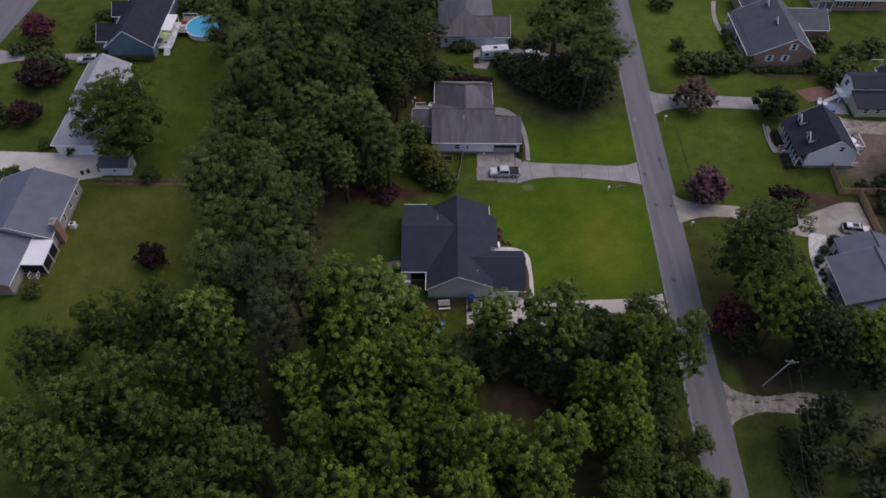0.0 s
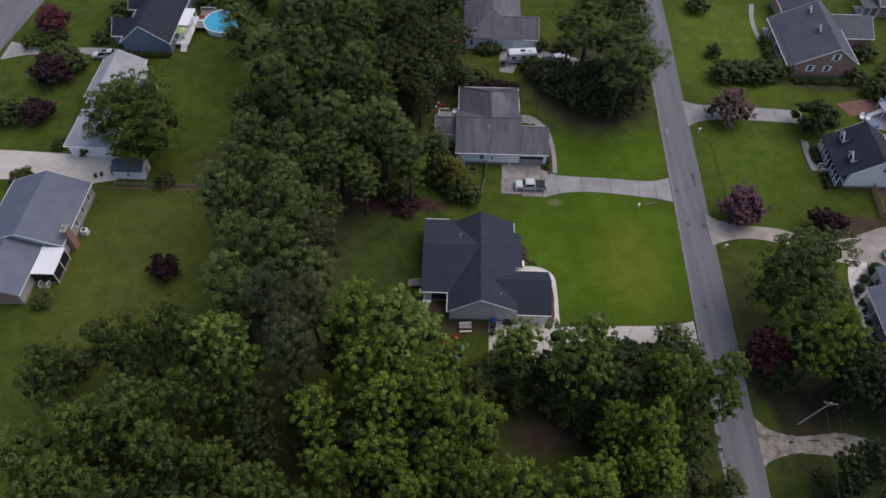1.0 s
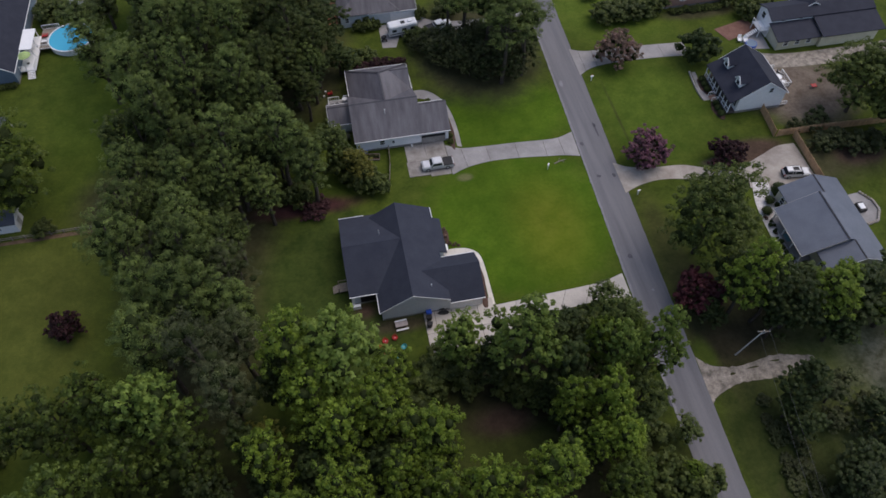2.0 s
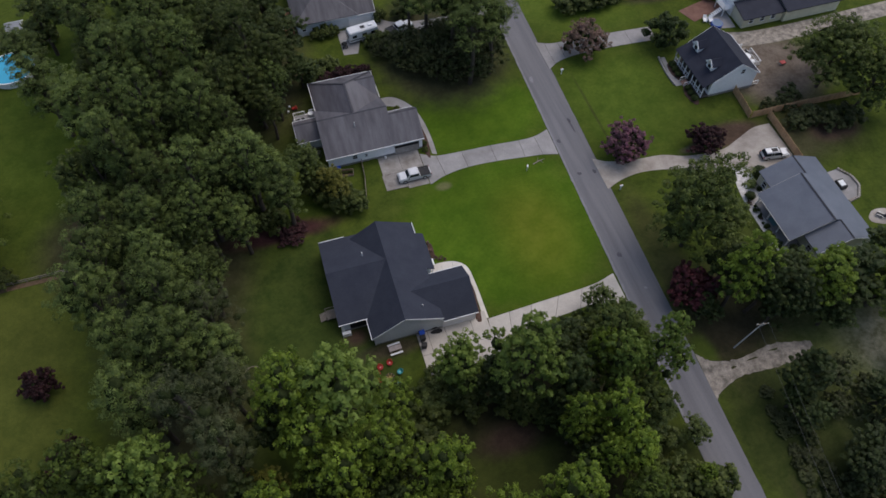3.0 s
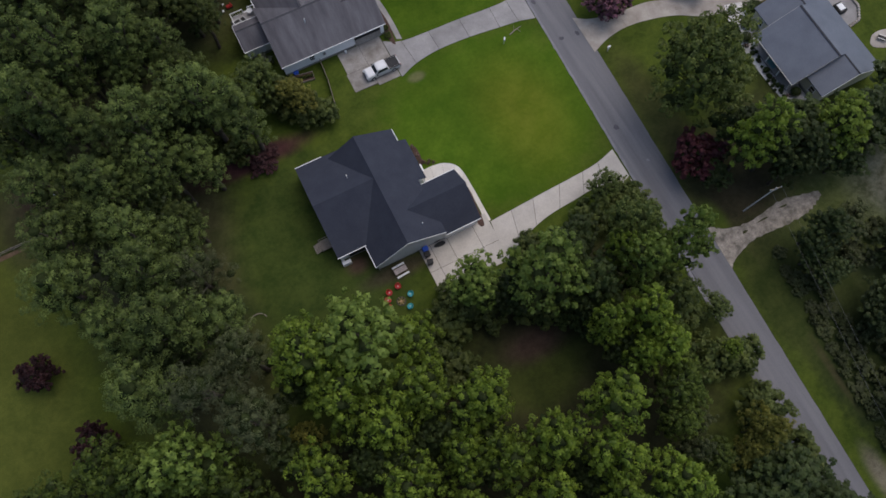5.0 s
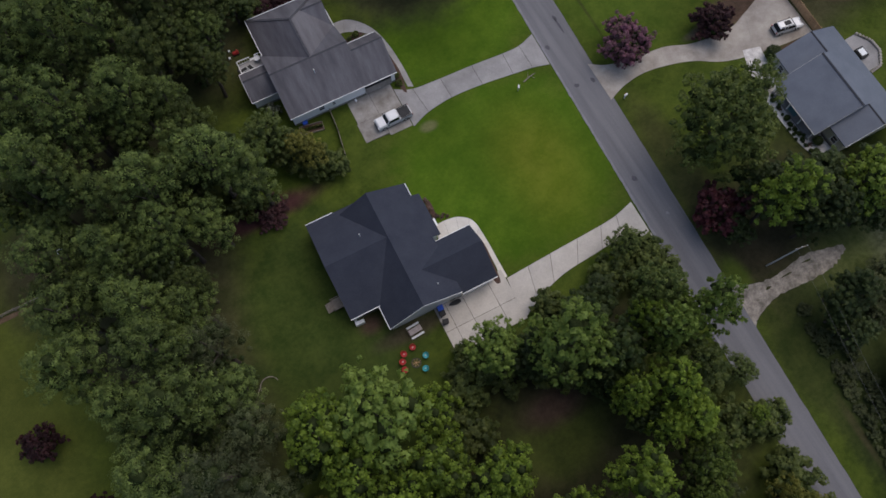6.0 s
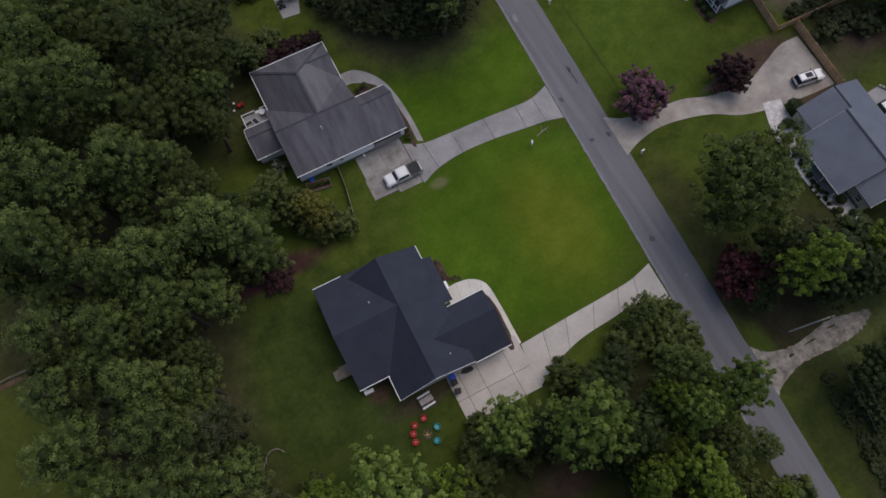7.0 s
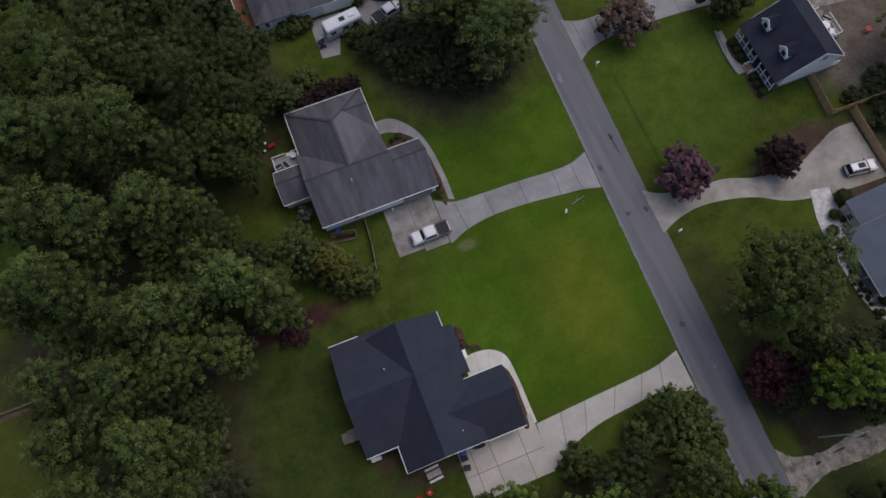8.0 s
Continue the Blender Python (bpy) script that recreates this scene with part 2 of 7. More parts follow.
M_HARD_DARK = leaf_mat("dark_broadleaf", (0.048, 0.073, 0.02), (0.118, 0.15, 0.036), (0.075, 0.1, 0.022))
M_PINE = leaf_mat("pine_needles", (0.04, 0.062, 0.019), (0.19, 0.25, 0.062), (0.1, 0.14, 0.03))
M_SHRUB = leaf_mat("shrub_green", (0.045, 0.066, 0.019), (0.13, 0.158, 0.042), (0.09, 0.12, 0.025))
M_YELLOW = leaf_mat("yellow_green_leaf", (0.085, 0.092, 0.018), (0.27, 0.26, 0.055), (0.18, 0.18, 0.028))
M_LIGHT = leaf_mat("light_green_leaf", (0.07, 0.115, 0.022), (0.22, 0.3, 0.06), (0.15, 0.21, 0.028))
M_FRESH = leaf_mat("fresh_yellow_green_leaf", (0.072, 0.118, 0.016), (0.225, 0.31, 0.04), (0.175, 0.24, 0.026))
M_CRIMSON = leaf_mat("crimson_leaf", (0.058, 0.024, 0.026), (0.175, 0.048, 0.06), (0.1, 0.027, 0.033))
M_MID = leaf_mat("mid_green_leaf", (0.039, 0.063, 0.013), (0.115, 0.158, 0.027), (0.09, 0.125, 0.017))
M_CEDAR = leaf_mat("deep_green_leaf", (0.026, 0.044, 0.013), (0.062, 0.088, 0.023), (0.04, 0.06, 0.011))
M_LOOSE = leaf_mat("dusky_green_leaf", (0.045, 0.07, 0.018), (0.145, 0.18, 0.04), (0.085, 0.115, 0.022))
M_OAK = leaf_mat("oak_leaf", (0.036, 0.066, 0.011), (0.15, 0.2, 0.028), (0.095, 0.135, 0.014))
M_SCRUB = leaf_mat("scrub_leaf", (0.036, 0.046, 0.019), (0.09, 0.106, 0.038), (0.055, 0.07, 0.02))
# darker copy of the pine needles, the belt's shade put into the colour
M_SHADE = leaf_mat("shaded_needles", (0.034, 0.05, 0.014), (0.095, 0.12, 0.028), (0.05, 0.07, 0.016))
M_GREYPINE = leaf_mat("dull_pine_needles", (0.055, 0.068, 0.03), (0.13, 0.148, 0.066), (0.075, 0.09, 0.035))
M_BLOSSOM = leaf_mat("deep_pink_blossom", (0.05, 0.04, 0.025), (0.3, 0.05, 0.1), (0.18, 0.04, 0.06))
# near-black lumps inside the crowns: inner shade put into their colour
M_CORE_SHADE = mat("crown_core_shade", (0.022, 0.03, 0.011), (0.038, 0.05, 0.019), 1.5, 6.0, 1.0, 0.4, spec=0.0)
M_BLOOM = leaf_mat("white_bloom_leaf", (0.03, 0.045, 0.015), (0.34, 0.36, 0.28), (0.12, 0.14, 0.06))
M_PLUM = leaf_mat("plum_leaf", (0.027, 0.014, 0.015), (0.078, 0.032, 0.035), (0.055, 0.02, 0.022))
M_MYRTLE = leaf_mat("pink_blossom_leaf", (0.06, 0.05, 0.036), (0.28, 0.115, 0.17), (0.15, 0.064, 0.086))
M_ROSE = leaf_mat("dusky_rose_leaf", (0.085, 0.072, 0.042), (0.3, 0.185, 0.155), (0.18, 0.1, 0.08))


# ---- building blocks ----
ORIGIN = {}


def thing(name, x, y, z, label, category, group="", kind=""):
    ob = new(name)
    ob.empty_display_size = 0.5
    ob.location = (x, y, z)
    ORIGIN[ob.name] = Vector((x, y, z))
    return tagged(ob, label, category, group, kind)


def part(name, bm, material, parent, label="", kind=""):
    """Links bm, given in world metres, as one mesh under a thing or a part."""
    bmesh.ops.recalc_face_normals(bm, faces=bm.faces)
    org = ORIGIN[parent.name]
    bmesh.ops.translate(bm, verts=bm.verts, vec=-org)
    me = bpy.data.meshes.new(name)
    bm.to_mesh(me)
    bm.free()
    me.materials.append(material)
    ob = new(name, me)
    ob.parent = parent
    ORIGIN[ob.name] = org
    if label or kind:
        tagged(ob, label, "", "", kind)
    return ob


def solo(name, bm, material, label, category, kind="", group="", at=(0, 0, 0)):
    """One top-level mesh."""
    bmesh.ops.recalc_face_normals(bm, faces=bm.faces)
    bmesh.ops.translate(bm, verts=bm.verts, vec=-Vector(at))
    me = bpy.data.meshes.new(name)
    bm.to_mesh(me)
    bm.free()
    me.materials.append(material)
    ob = new(name, me)
    ob.location = at
    ORIGIN[ob.name] = Vector(at)
    return tagged(ob, label, category, group, kind)


def box(x0, x1, y0, y1, z0, z1, bm=None, bevel=0.0):
    bm = bm or bmesh.new()
    v = [bm.verts.new((x, y, z)) for z in (z0, z1) for x, y in ((x0, y0), (x1, y0), (x1, y1), (x0, y1))]
    fs = [bm.faces.new([v[i] for i in q]) for q in ((3, 2, 1, 0), (4, 5, 6, 7), (0, 1, 5, 4), (1, 2, 6, 5), (2, 3, 7, 6), (3, 0, 4, 7))]
    if bevel:
        es = list({e for f in fs for e in f.edges})
        bmesh.ops.bevel(bm, geom=es, offset=bevel, segments=2, affect="EDGES")
    return bm


def slab(pts, t, bm=None):
    """A plate: the polygon pts on top, t thick downwards."""
    bm = bm or bmesh.new()
    top = [bm.verts.new(p) for p in pts]
    low = [bm.verts.new((p[0], p[1], p[2] - t)) for p in pts]
    bm.faces.new(top)
    bm.faces.new(low[::-1])
    for i in range(len(pts)):
        j = (i + 1) % len(pts)
        bm.faces.new((top[i], low[i], low[j], top[j]))
    return bm


def beam(a, b, w, h, bm=None):
    """A bar from a to b, w wide and h high."""
    bm = bm or bmesh.new()
    a, b = Vector(a), Vector(b)
    d = (b - a).normalized()
    side = d.cross(Vector((0, 0, 1)))
    side = Vector((1, 0, 0)) if side.length < 1e-3 else side.normalized()
    up = side.cross(d).normalized()
    v = [bm.verts.new(p + side * sx * w / 2 + up * sz * h / 2) for p in (a, b) for sx, sz in ((-1, -1), (1, -1), (1, 1), (-1, 1))]
    for q in ((0, 1, 2, 3), (7, 6, 5, 4), (0, 4, 5, 1), (1, 5, 6, 2), (2, 6, 7, 3), (3, 7, 4, 0)):
        bm.faces.new([v[i] for i in q])
    return bm


def tube(points, radii, sides=8, bm=None):
    """A tapered round limb through points."""
    bm = bm or bmesh.new()
    rings = []
    for i, p in enumerate(points):
        p = Vector(p)
        d = (Vector(points[min(i + 1, len(points) - 1)]) - Vector(points[max(i - 1, 0)])).normalized()
        u = d.orthogonal().normalized()
        w = d.cross(u)
        rings.append([bm.verts.new(p + (u * math.cos(a) + w * math.sin(a)) * radii[i]) for a in (2 * math.pi * k / sides for k in range(sides))])
    for r0, r1 in zip(rings, rings[1:]):
        for k in range(sides):
            bm.faces.new((r0[k], r0[(k + 1) % sides], r1[(k + 1) % sides], r1[k]))
    bm.faces.new(rings[0][::-1])
    bm.faces.new(rings[-1])
    return bm


def disc(x, y, z0, z1, r0, r1=None, sides=16, bm=None):
    return tube([(x, y, z0), (x, y, z1)], [r0, r0 if r1 is None else r1], sides, bm)


def smooth(points, steps=6):
    """A Catmull-Rom line through the points."""
    p = [Vector(q) for q in points]
    p = [2 * p[0] - p[1]] + p + [2 * p[-1] - p[-2]]
    out = []
    for i in range(1, len(p) - 2):
        for k in range(steps):
            t = k / steps
            out.append(0.5 * ((2 * p[i]) + (p[i + 1] - p[i - 1]) * t + (2 * p[i - 1] - 5 * p[i] + 4 * p[i + 1] - p[i + 2]) * t * t
                              + (3 * p[i] - p[i - 1] - 3 * p[i + 1] + p[i + 2]) * t ** 3))
    return out + [p[-2]]


def sheet(left, right, z0, z1):
    """A flat strip between two lines of equal count, from z0 up to z1."""
    bm = bmesh.new()
    rows = [[bm.verts.new((q[0], q[1], z)) for q, z in ((a, z1), (b, z1), (a, z0), (b, z0))] for a, b in zip(left, right)]
    for r, s in zip(rows, rows[1:]):
        for i, j in ((0, 1), (1, 3), (3, 2), (2, 0)):
            bm.faces.new((r[i], r[j], s[j], s[i]))
    for r in (rows[0], rows[-1]):
        bm.faces.new((r[0], r[1], r[3], r[2]))
    return bm


def blob(x, y, z, rx, ry, n=40, seed=0, wob=0.18, t=0.05):
    """A flat bed with an uneven round outline."""
    rng = random.Random(seed)
    ph = [rng.uniform(0, 6.28) for _ in range(4)]
    pts = []
    for k in range(n):
        a = 2 * math.pi * k / n
        s = 1 + wob * (math.sin(2 * a + ph[0]) * 0.5 + math.sin(3 * a + ph[1]) * 0.4 + math.sin(5 * a + ph[2]) * 0.25 + math.sin(9 * a + ph[3]) * 0.12)
        pts.append((x + rx * s * math.cos(a), y + ry * s * math.sin(a), z))
    return slab(pts, t)


# ---- ground, road, drives ----
M_STONES = mat("white_stones", (0.46, 0.43, 0.41), (0.74, 0.71, 0.68), 1.5, 10.0, 0.9, 0.5)
TURF = ((0.04, 0.062, 0.009), (0.075, 0.1, 0.015))
LUSH = ((0.05, 0.102, 0.007), (0.079, 0.133, 0.011))
DRYISH = ((0.09, 0.126, 0.01), (0.125, 0.15, 0.016))
LITTER = ((0.045, 0.046, 0.02), (0.075, 0.07, 0.034))
EARTH = ((0.11, 0.085, 0.065), (0.19, 0.155, 0.125))
OLIVE = ((0.064, 0.08, 0.015), (0.095, 0.11, 0.022))
MEADOW = ((0.05, 0.082, 0.01), (0.08, 0.115, 0.016))
# leaf litter with the shade under the trees put into its colour
LITTER_SHADE = ((0.026, 0.027, 0.012), (0.048, 0.045, 0.022))
RUST = ((0.06, 0.04, 0.028), (0.095, 0.062, 0.045))
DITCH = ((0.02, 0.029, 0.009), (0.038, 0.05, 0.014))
ZONES = [
    (24, 82, 17, 15, 0.25, *LUSH), (27, 107, 13, 9, 0.3, *LUSH), (55, 103, 11, 13, 0.4, (0.05, 0.086, 0.01), (0.083, 0.12, 0.016)), (58, 140, 14, 20, 0.35, (0.066, 0.105, 0.013), (0.104, 0.145, 0.022)),
    (46.3, 68, 3.2, 14, 0.5, (0.05, 0.058, 0.016), (0.085, 0.086, 0.026)), (-56, 76, 12, 20, 0.4, *OLIVE), (-48, 128, 9, 24, 0.4, *MEADOW), (28.5, 80, 5.5, 9, 0.7, *DRYISH),
    (-29, 92, 12.5, 42, 0.3, *LITTER), (-11, 132, 11, 20, 0.35, *LITTER), (-8.5, 73, 12.5, 17, 0.35, (0.031, 0.052, 0.011), (0.056, 0.077, 0.017)), (0.5, 66.2, 5, 1.3, 0.6, (0.05, 0.045, 0.024), (0.085, 0.07, 0.042)), (-8, 36, 44, 15, 0.3, *LITTER_SHADE), (19, 53, 15, 6, 0.4, *LITTER_SHADE), (26, 127, 13, 16, 0.3, *LITTER), (62, 45, 15, 24, 0.3, (0.028, 0.034, 0.012), (0.056, 0.06, 0.022)), (55, 57, 11, 8.5, 0.35, *LITTER_SHADE),
    # zones at (47.4, 56) and (51, 53.6): brown litter, tree shade put into the tone
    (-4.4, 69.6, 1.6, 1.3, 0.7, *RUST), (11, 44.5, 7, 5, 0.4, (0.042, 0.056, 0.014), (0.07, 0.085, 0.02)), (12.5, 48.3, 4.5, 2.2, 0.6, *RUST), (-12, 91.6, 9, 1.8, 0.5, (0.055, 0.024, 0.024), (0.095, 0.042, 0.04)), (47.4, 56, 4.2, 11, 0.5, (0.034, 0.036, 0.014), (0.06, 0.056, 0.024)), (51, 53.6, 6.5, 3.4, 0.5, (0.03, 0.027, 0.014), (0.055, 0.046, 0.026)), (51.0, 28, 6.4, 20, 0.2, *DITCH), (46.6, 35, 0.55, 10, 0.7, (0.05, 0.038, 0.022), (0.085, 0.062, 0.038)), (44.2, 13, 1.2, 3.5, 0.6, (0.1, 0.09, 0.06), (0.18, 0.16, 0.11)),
    (45.4, 38, 2.8, 10, 0.5, (0.029, 0.042, 0.01), (0.052, 0.064, 0.016)), (44.4, 51.8, 1.7, 3.2, 0.5, (0.05, 0.075, 0.012), (0.08, 0.105, 0.018)), (-44, 98, 6, 8, 0.6, *LITTER), (-41.5, 101, 3.5, 4.5, 0.6, *RUST), (16.5, 93.2, 1.3, 0.8, 0.5, (0.12, 0.13, 0.05), (0.18, 0.18, 0.08)), (86, 102, 10, 9, 0.35, *EARTH), (70, 90.0, 6, 2.0, 0.5, *RUST), (64.5, 88.2, 4.5, 1.0, 0.4, *EARTH), (68, 88.3, 6.5, 1.5, 0.4, *RUST), (48.15, 102, 0.26, 9, 0.7, (0.04, 0.055, 0.012), (0.06, 0.078, 0.016)), (74.5, 79.4, 4.5, 0.9, 0.5, *RUST), (84, 84, 8, 8, 0.5, *LITTER), (88.5, 85, 4.6, 3, 0.4, *RUST), (88, 72, 10, 9, 0.4, *TURF),
    (76, 129, 9, 2.2, 0.4, *LITTER), (63, 42, 9, 11, 0.6, (0.06, 0.082, 0.022), (0.125, 0.145, 0.05)), (71, 46, 5.5, 5, 0.7, (0.08, 0.085, 0.045), (0.24, 0.23, 0.17)),
]
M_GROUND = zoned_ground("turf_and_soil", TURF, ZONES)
_bm = bmesh.new()
bmesh.ops.create_grid(_bm, x_segments=60, y_segments=60, size=2500)
for _v in _bm.verts:
    _v.co.y += 80
solo("ground", _bm, M_GROUND, "mown lawns, leaf litter and bare soil patches", "ground", "structure")


def road_west(y):
    return 36.45 + (y - 30) * 0.0316


def road_east(y):
    return 42.35 + (y - 36) * 0.0325


_ys = [-400 + 20 * k for k in range(20)] + [1.25 * k for k in range(145)] + [190 + 20 * k for k in range(40)]


def ragged(y, side):
    return 0.08 * noise.noise(Vector((y * 0.45, side, 0))) + 0.07 * noise.noise(Vector((y * 1.3, side, 4)))


solo("road", sheet([(road_west(y) + ragged(y, 0), y) for y in _ys], [(road_east(y) + ragged(y, 9), y) for y in _ys], -0.05, 0.03),
     M_ASPHALT, "grey worn asphalt village street with ragged grass edges", "road", "structure")
_es = [40 + 0.6 * k for k in range(170)]
solo("road_edge", sheet([(road_west(y) - 0.16 + 1.2 * ragged(y * 1.7, 3), y) for y in _es], [(road_west(y) + 0.2 + 1.6 * ragged(y * 1.4, 7), y) for y in _es], -0.05, 0.037),
     M_ASPHALT_PALE, "pale sandy worn edge of the asphalt street", "road edge", "structure")
for _x, _y, _rx, _ry, _m, _lb in ((40.2, 113, 0.35, 0.9, M_ASPHALT_PALE, "pale worn patch on the asphalt street"), (43.0, 99.6, 0.16, 1.7, M_ASPHALT_PATCH, "dark patched crack on the asphalt street"),
                                   (38.45, 96.0, 0.13, 2.1, M_ASPHALT_PATCH, "dark patched crack on the asphalt street"), (39.35, 96.9, 0.3, 0.5, M_ASPHALT_PATCH, "dark patched spot on the asphalt street"), (43.05, 101.1, 0.28, 0.55, M_ASPHALT_PATCH, "dark patched spot on the asphalt street"), (40.0, 88.9, 0.36, 0.36, M_ASPHALT_PATCH, "dark round manhole on the asphalt street"), (42.7, 88.6, 0.28, 0.5, M_ASPHALT_PATCH, "dark patched spot on the asphalt street"),
                                   (39.6, 71.5, 0.35, 0.5, M_ASPHALT_PATCH, "dark round manhole on the asphalt street"), (41.0, 64.7, 0.22, 0.25, M_ASPHALT_PALE, "pale spot on the asphalt street"),
                                   (36.9, 46.5, 0.5, 0.9, M_ASPHALT_PATCH, "dark cracked edge of the asphalt street")):
    solo("road_patch", blob(_x, _y, 0.036, _rx, _ry, 18, int(_y), 0.25, 0.01), _m, _lb, "road patch", "structure")


def drive(name, left, right, material, label, cuts, gap=0.035, z=0.06):
    """A concrete drive poured in slabs between two smoothed edges, with soil-filled joints."""
    lo, hi = smooth([(*p, 0) for p in left], 8), smooth([(*p, 0) for p in right], 8)
    base = solo(name, sheet(lo, hi, -0.05, z - 0.03), M_JOINT, label, "driveway", "structure")
    n = len(lo) - 1
    marks = [round(i * n / cuts) for i in range(cuts + 1)]
    for a, b in zip(marks, marks[1:]):
        ls, rs = [p.copy() for p in lo[a:b + 1]], [p.copy() for p in hi[a:b + 1]]
        for s in (ls, rs):
            s[0] += (s[1] - s[0]).normalized() * gap
            s[-1] += (s[-2] - s[-1]).normalized() * gap
        part("slab", sheet(ls, rs, z - 0.1, z), material, base)
    return base


drive("driveway_1", [(15.5, 66.75), (19.6, 66.95), (24.7, 67.2), (29.8, 67.4), (33.7, 67.7), (37.2, 68.6)],
      [(14.9, 60.4), (18.4, 62.2), (23.0, 63.6), (28.0, 64.1), (32.6, 64.3), (37.2, 62.7)], M_CONC_NEW, "pale concrete driveway with cut joints, beside the lawn", 6)
_pad = solo("driveway_pad", box(4.3, 15.4, 60.4, 68.3, -0.05, 0.03), M_JOINT, "pale concrete parking pad with cut joints, before the garage", "driveway", "structure")
for _x0, _x1 in ((4.3, 6.0), (6.0, 8.7), (8.7, 12.8), (12.8, 15.4)):
    for _y0, _y1 in ((60.4, 63.72), (63.72, 68.3)):
        part("slab", box(_x0 + 0.03, _x1 - 0.03, _y0 + 0.03, _y1 - 0.03, -0.04, 0.062), M_CONC_NEW, _pad)
drive("path_1", [(9.6, 78.4), (11.8, 78.5), (13.9, 78.0), (15.4, 76.4), (15.7, 73), (15.7, 69.5), (15.7, 66.9)],
      [(9.6, 75.7), (11.4, 75.75), (13.1, 75.7), (14.5, 75.1), (15.0, 73), (15.0, 69.5), (14.85, 67.0)], M_CONC_FRESH, "pale curved concrete path beside the garage", 7, 0.01)
drive("driveway_2", [(14.5, 101.4), (17.2, 100.1), (21.8, 99.75), (27.2, 99.55), (32.5, 99.2), (35.5, 99.25), (38.4, 100.2)],
      [(14.5, 94.2), (17.6, 95.4), (21.9, 96.0), (27.2, 95.8), (32.3, 95.2), (35.5, 94.8), (38.2, 94.1)], M_CONC_OLD, "weathered grey concrete driveway with cut joints", 6)
_pad = solo("parking_pad_2", slab([(6.95, 95.05, 0.03), (14.4, 94.55, 0.03), (14.5, 102.6, 0.03), (7.15, 102.45, 0.03)], 0.08), M_JOINT, "weathered grey concrete pad before the open garage", "driveway", "structure")
for _x0, _x1, _y0, _y1 in ((6.9, 10.7, 95.0, 98.4), (10.75, 14.4, 94.5, 98.4), (7.1, 10.7, 98.45, 102.5), (10.75, 14.4, 98.45, 102.6)):
    part("slab", box(_x0, _x1, _y0, _y1, -0.04, 0.058), M_CONC_STAIN, _pad)
drive("path_2", [(10.6, 116.7), (13.6, 116.2), (16.2, 113.2), (17.3, 109.2), (17.6, 104.5), (17.5, 100.4)],
      [(10.4, 114.5), (12.6, 114.1), (15.3, 112.2), (16.5, 108.6), (16.75, 104.5), (16.7, 100.8)], M_CONC_OLD, "weathered curved concrete path round the garage", 7, 0.01, 0.05)
drive("driveway_3", [(43.4, 91.4), (46, 89.9), (50.3, 89.0), (55.6, 88.5), (60.0, 87.0), (66.2, 86.5), (70.4, 87.9), (74.4, 89.5), (77.9, 89.6)],
      [(43.4, 84.3), (46.5, 85.5), (50.3, 86.0), (54.5, 85.4), (58.4, 84.2), (62.4, 82.0), (67.5, 80.8), (73.0, 80.2), (77.9, 80.0)], M_CONC_WARM, "buff concrete driveway with stains and a broad parking end", 4, 0.01)
drive("driveway_5", [(44.6, 122.6), (47.5, 121.4), (52, 121.2), (60, 120.8), (68.5, 120.2)],
      [(44.6, 114.6), (47.4, 116.2), (52, 116.9), (60, 116.8), (68.5, 116.2)], M_CONC_OLD, "weathered grey concrete driveway", 6)
drive("driveway_4", [(39.6, 137.0), (36, 135.9), (28, 135.5), (20, 136.5), (16, 139)],
      [(39.6, 131.8), (36, 133.0), (28, 133.0), (20, 133), (14, 131.8)], M_CONC_OLD, "weathered concrete driveway under trees", 5)
solo("parking_strip", slab([(7.2, 130.2, 0.05), (10.0, 129.9, 0.05), (12.6, 137.4, 0.05), (7.3, 137.4, 0.05)], 0.09), M_CONC_OLD, "concrete strip under the travel trailer", "driveway", "structure")
_pad = solo("parking_pad_6", slab([(-90, 102.6, 0.05), (-66, 101.6, 0.05), (-64.5, 95.6, 0.05), (-70, 94.2, 0.05), (-90, 95.2, 0.05)], 0.09), M_CONC_NEW, "pale stained concrete yard between the houses", "driveway", "structure")
drive("driveway_7", [(-101, 136.2), (-95, 134.6), (-88, 134.6), (-80, 134.8), (-74.5, 134.2)], [(-101, 129.8), (-95, 131.8), (-88, 132.2), (-80, 132.4), (-74.5, 132.2)], M_CONC_OLD, "weathered concrete driveway", 5)
_ys = [60 + 10 * k for k in range(30)]
solo("side_road", sheet([(-113 + (y - 130) * 0.12, y) for y in _ys], [(-102.5 + (y - 130) * 0.12, y) for y in _ys], -0.05, 0.03), M_ASPHALT, "grey asphalt side street", "road", "structure")
_n = smooth([(43.0, 52.3, 0), (44.9, 50.5, 0), (49, 49.7, 0), (54.6, 50.4, 0), (57.8, 49.8, 0), (60.5, 49.2, 0)], 8)
_s = smooth([(42.6, 44.8, 0), (43.9, 45.9, 0), (47.8, 47.1, 0), (53.1, 46.9, 0), (57.2, 47.1, 0), (60.5, 48.4, 0)], 8)
for _k, (_a, _b) in enumerate(zip(_n, _s)):
    _a.y += 0.3 * noise.noise(Vector((_k * 0.9, 0, 3)))
    _b.y += 0.3 * noise.noise(Vector((_k * 0.9, 5, 3)))
solo("gravel_track", sheet(_n, _s, -0.05, 0.025), M_GRAVEL, "pale rutted gravel track beside the woods", "track", "structure")
for _x, _y, _rx, _ry in ((47.4, 48.7, 0.5, 0.16), (50.8, 49.1, 0.8, 0.13), (54.5, 49.5, 0.7, 0.14)):
    solo("grass_strip", blob(_x, _y, 0.06, _rx, _ry, 22, int(_x * 7), 0.3, 0.05), M_GROUND, "strip of grass growing along the track", "grass", "structure")
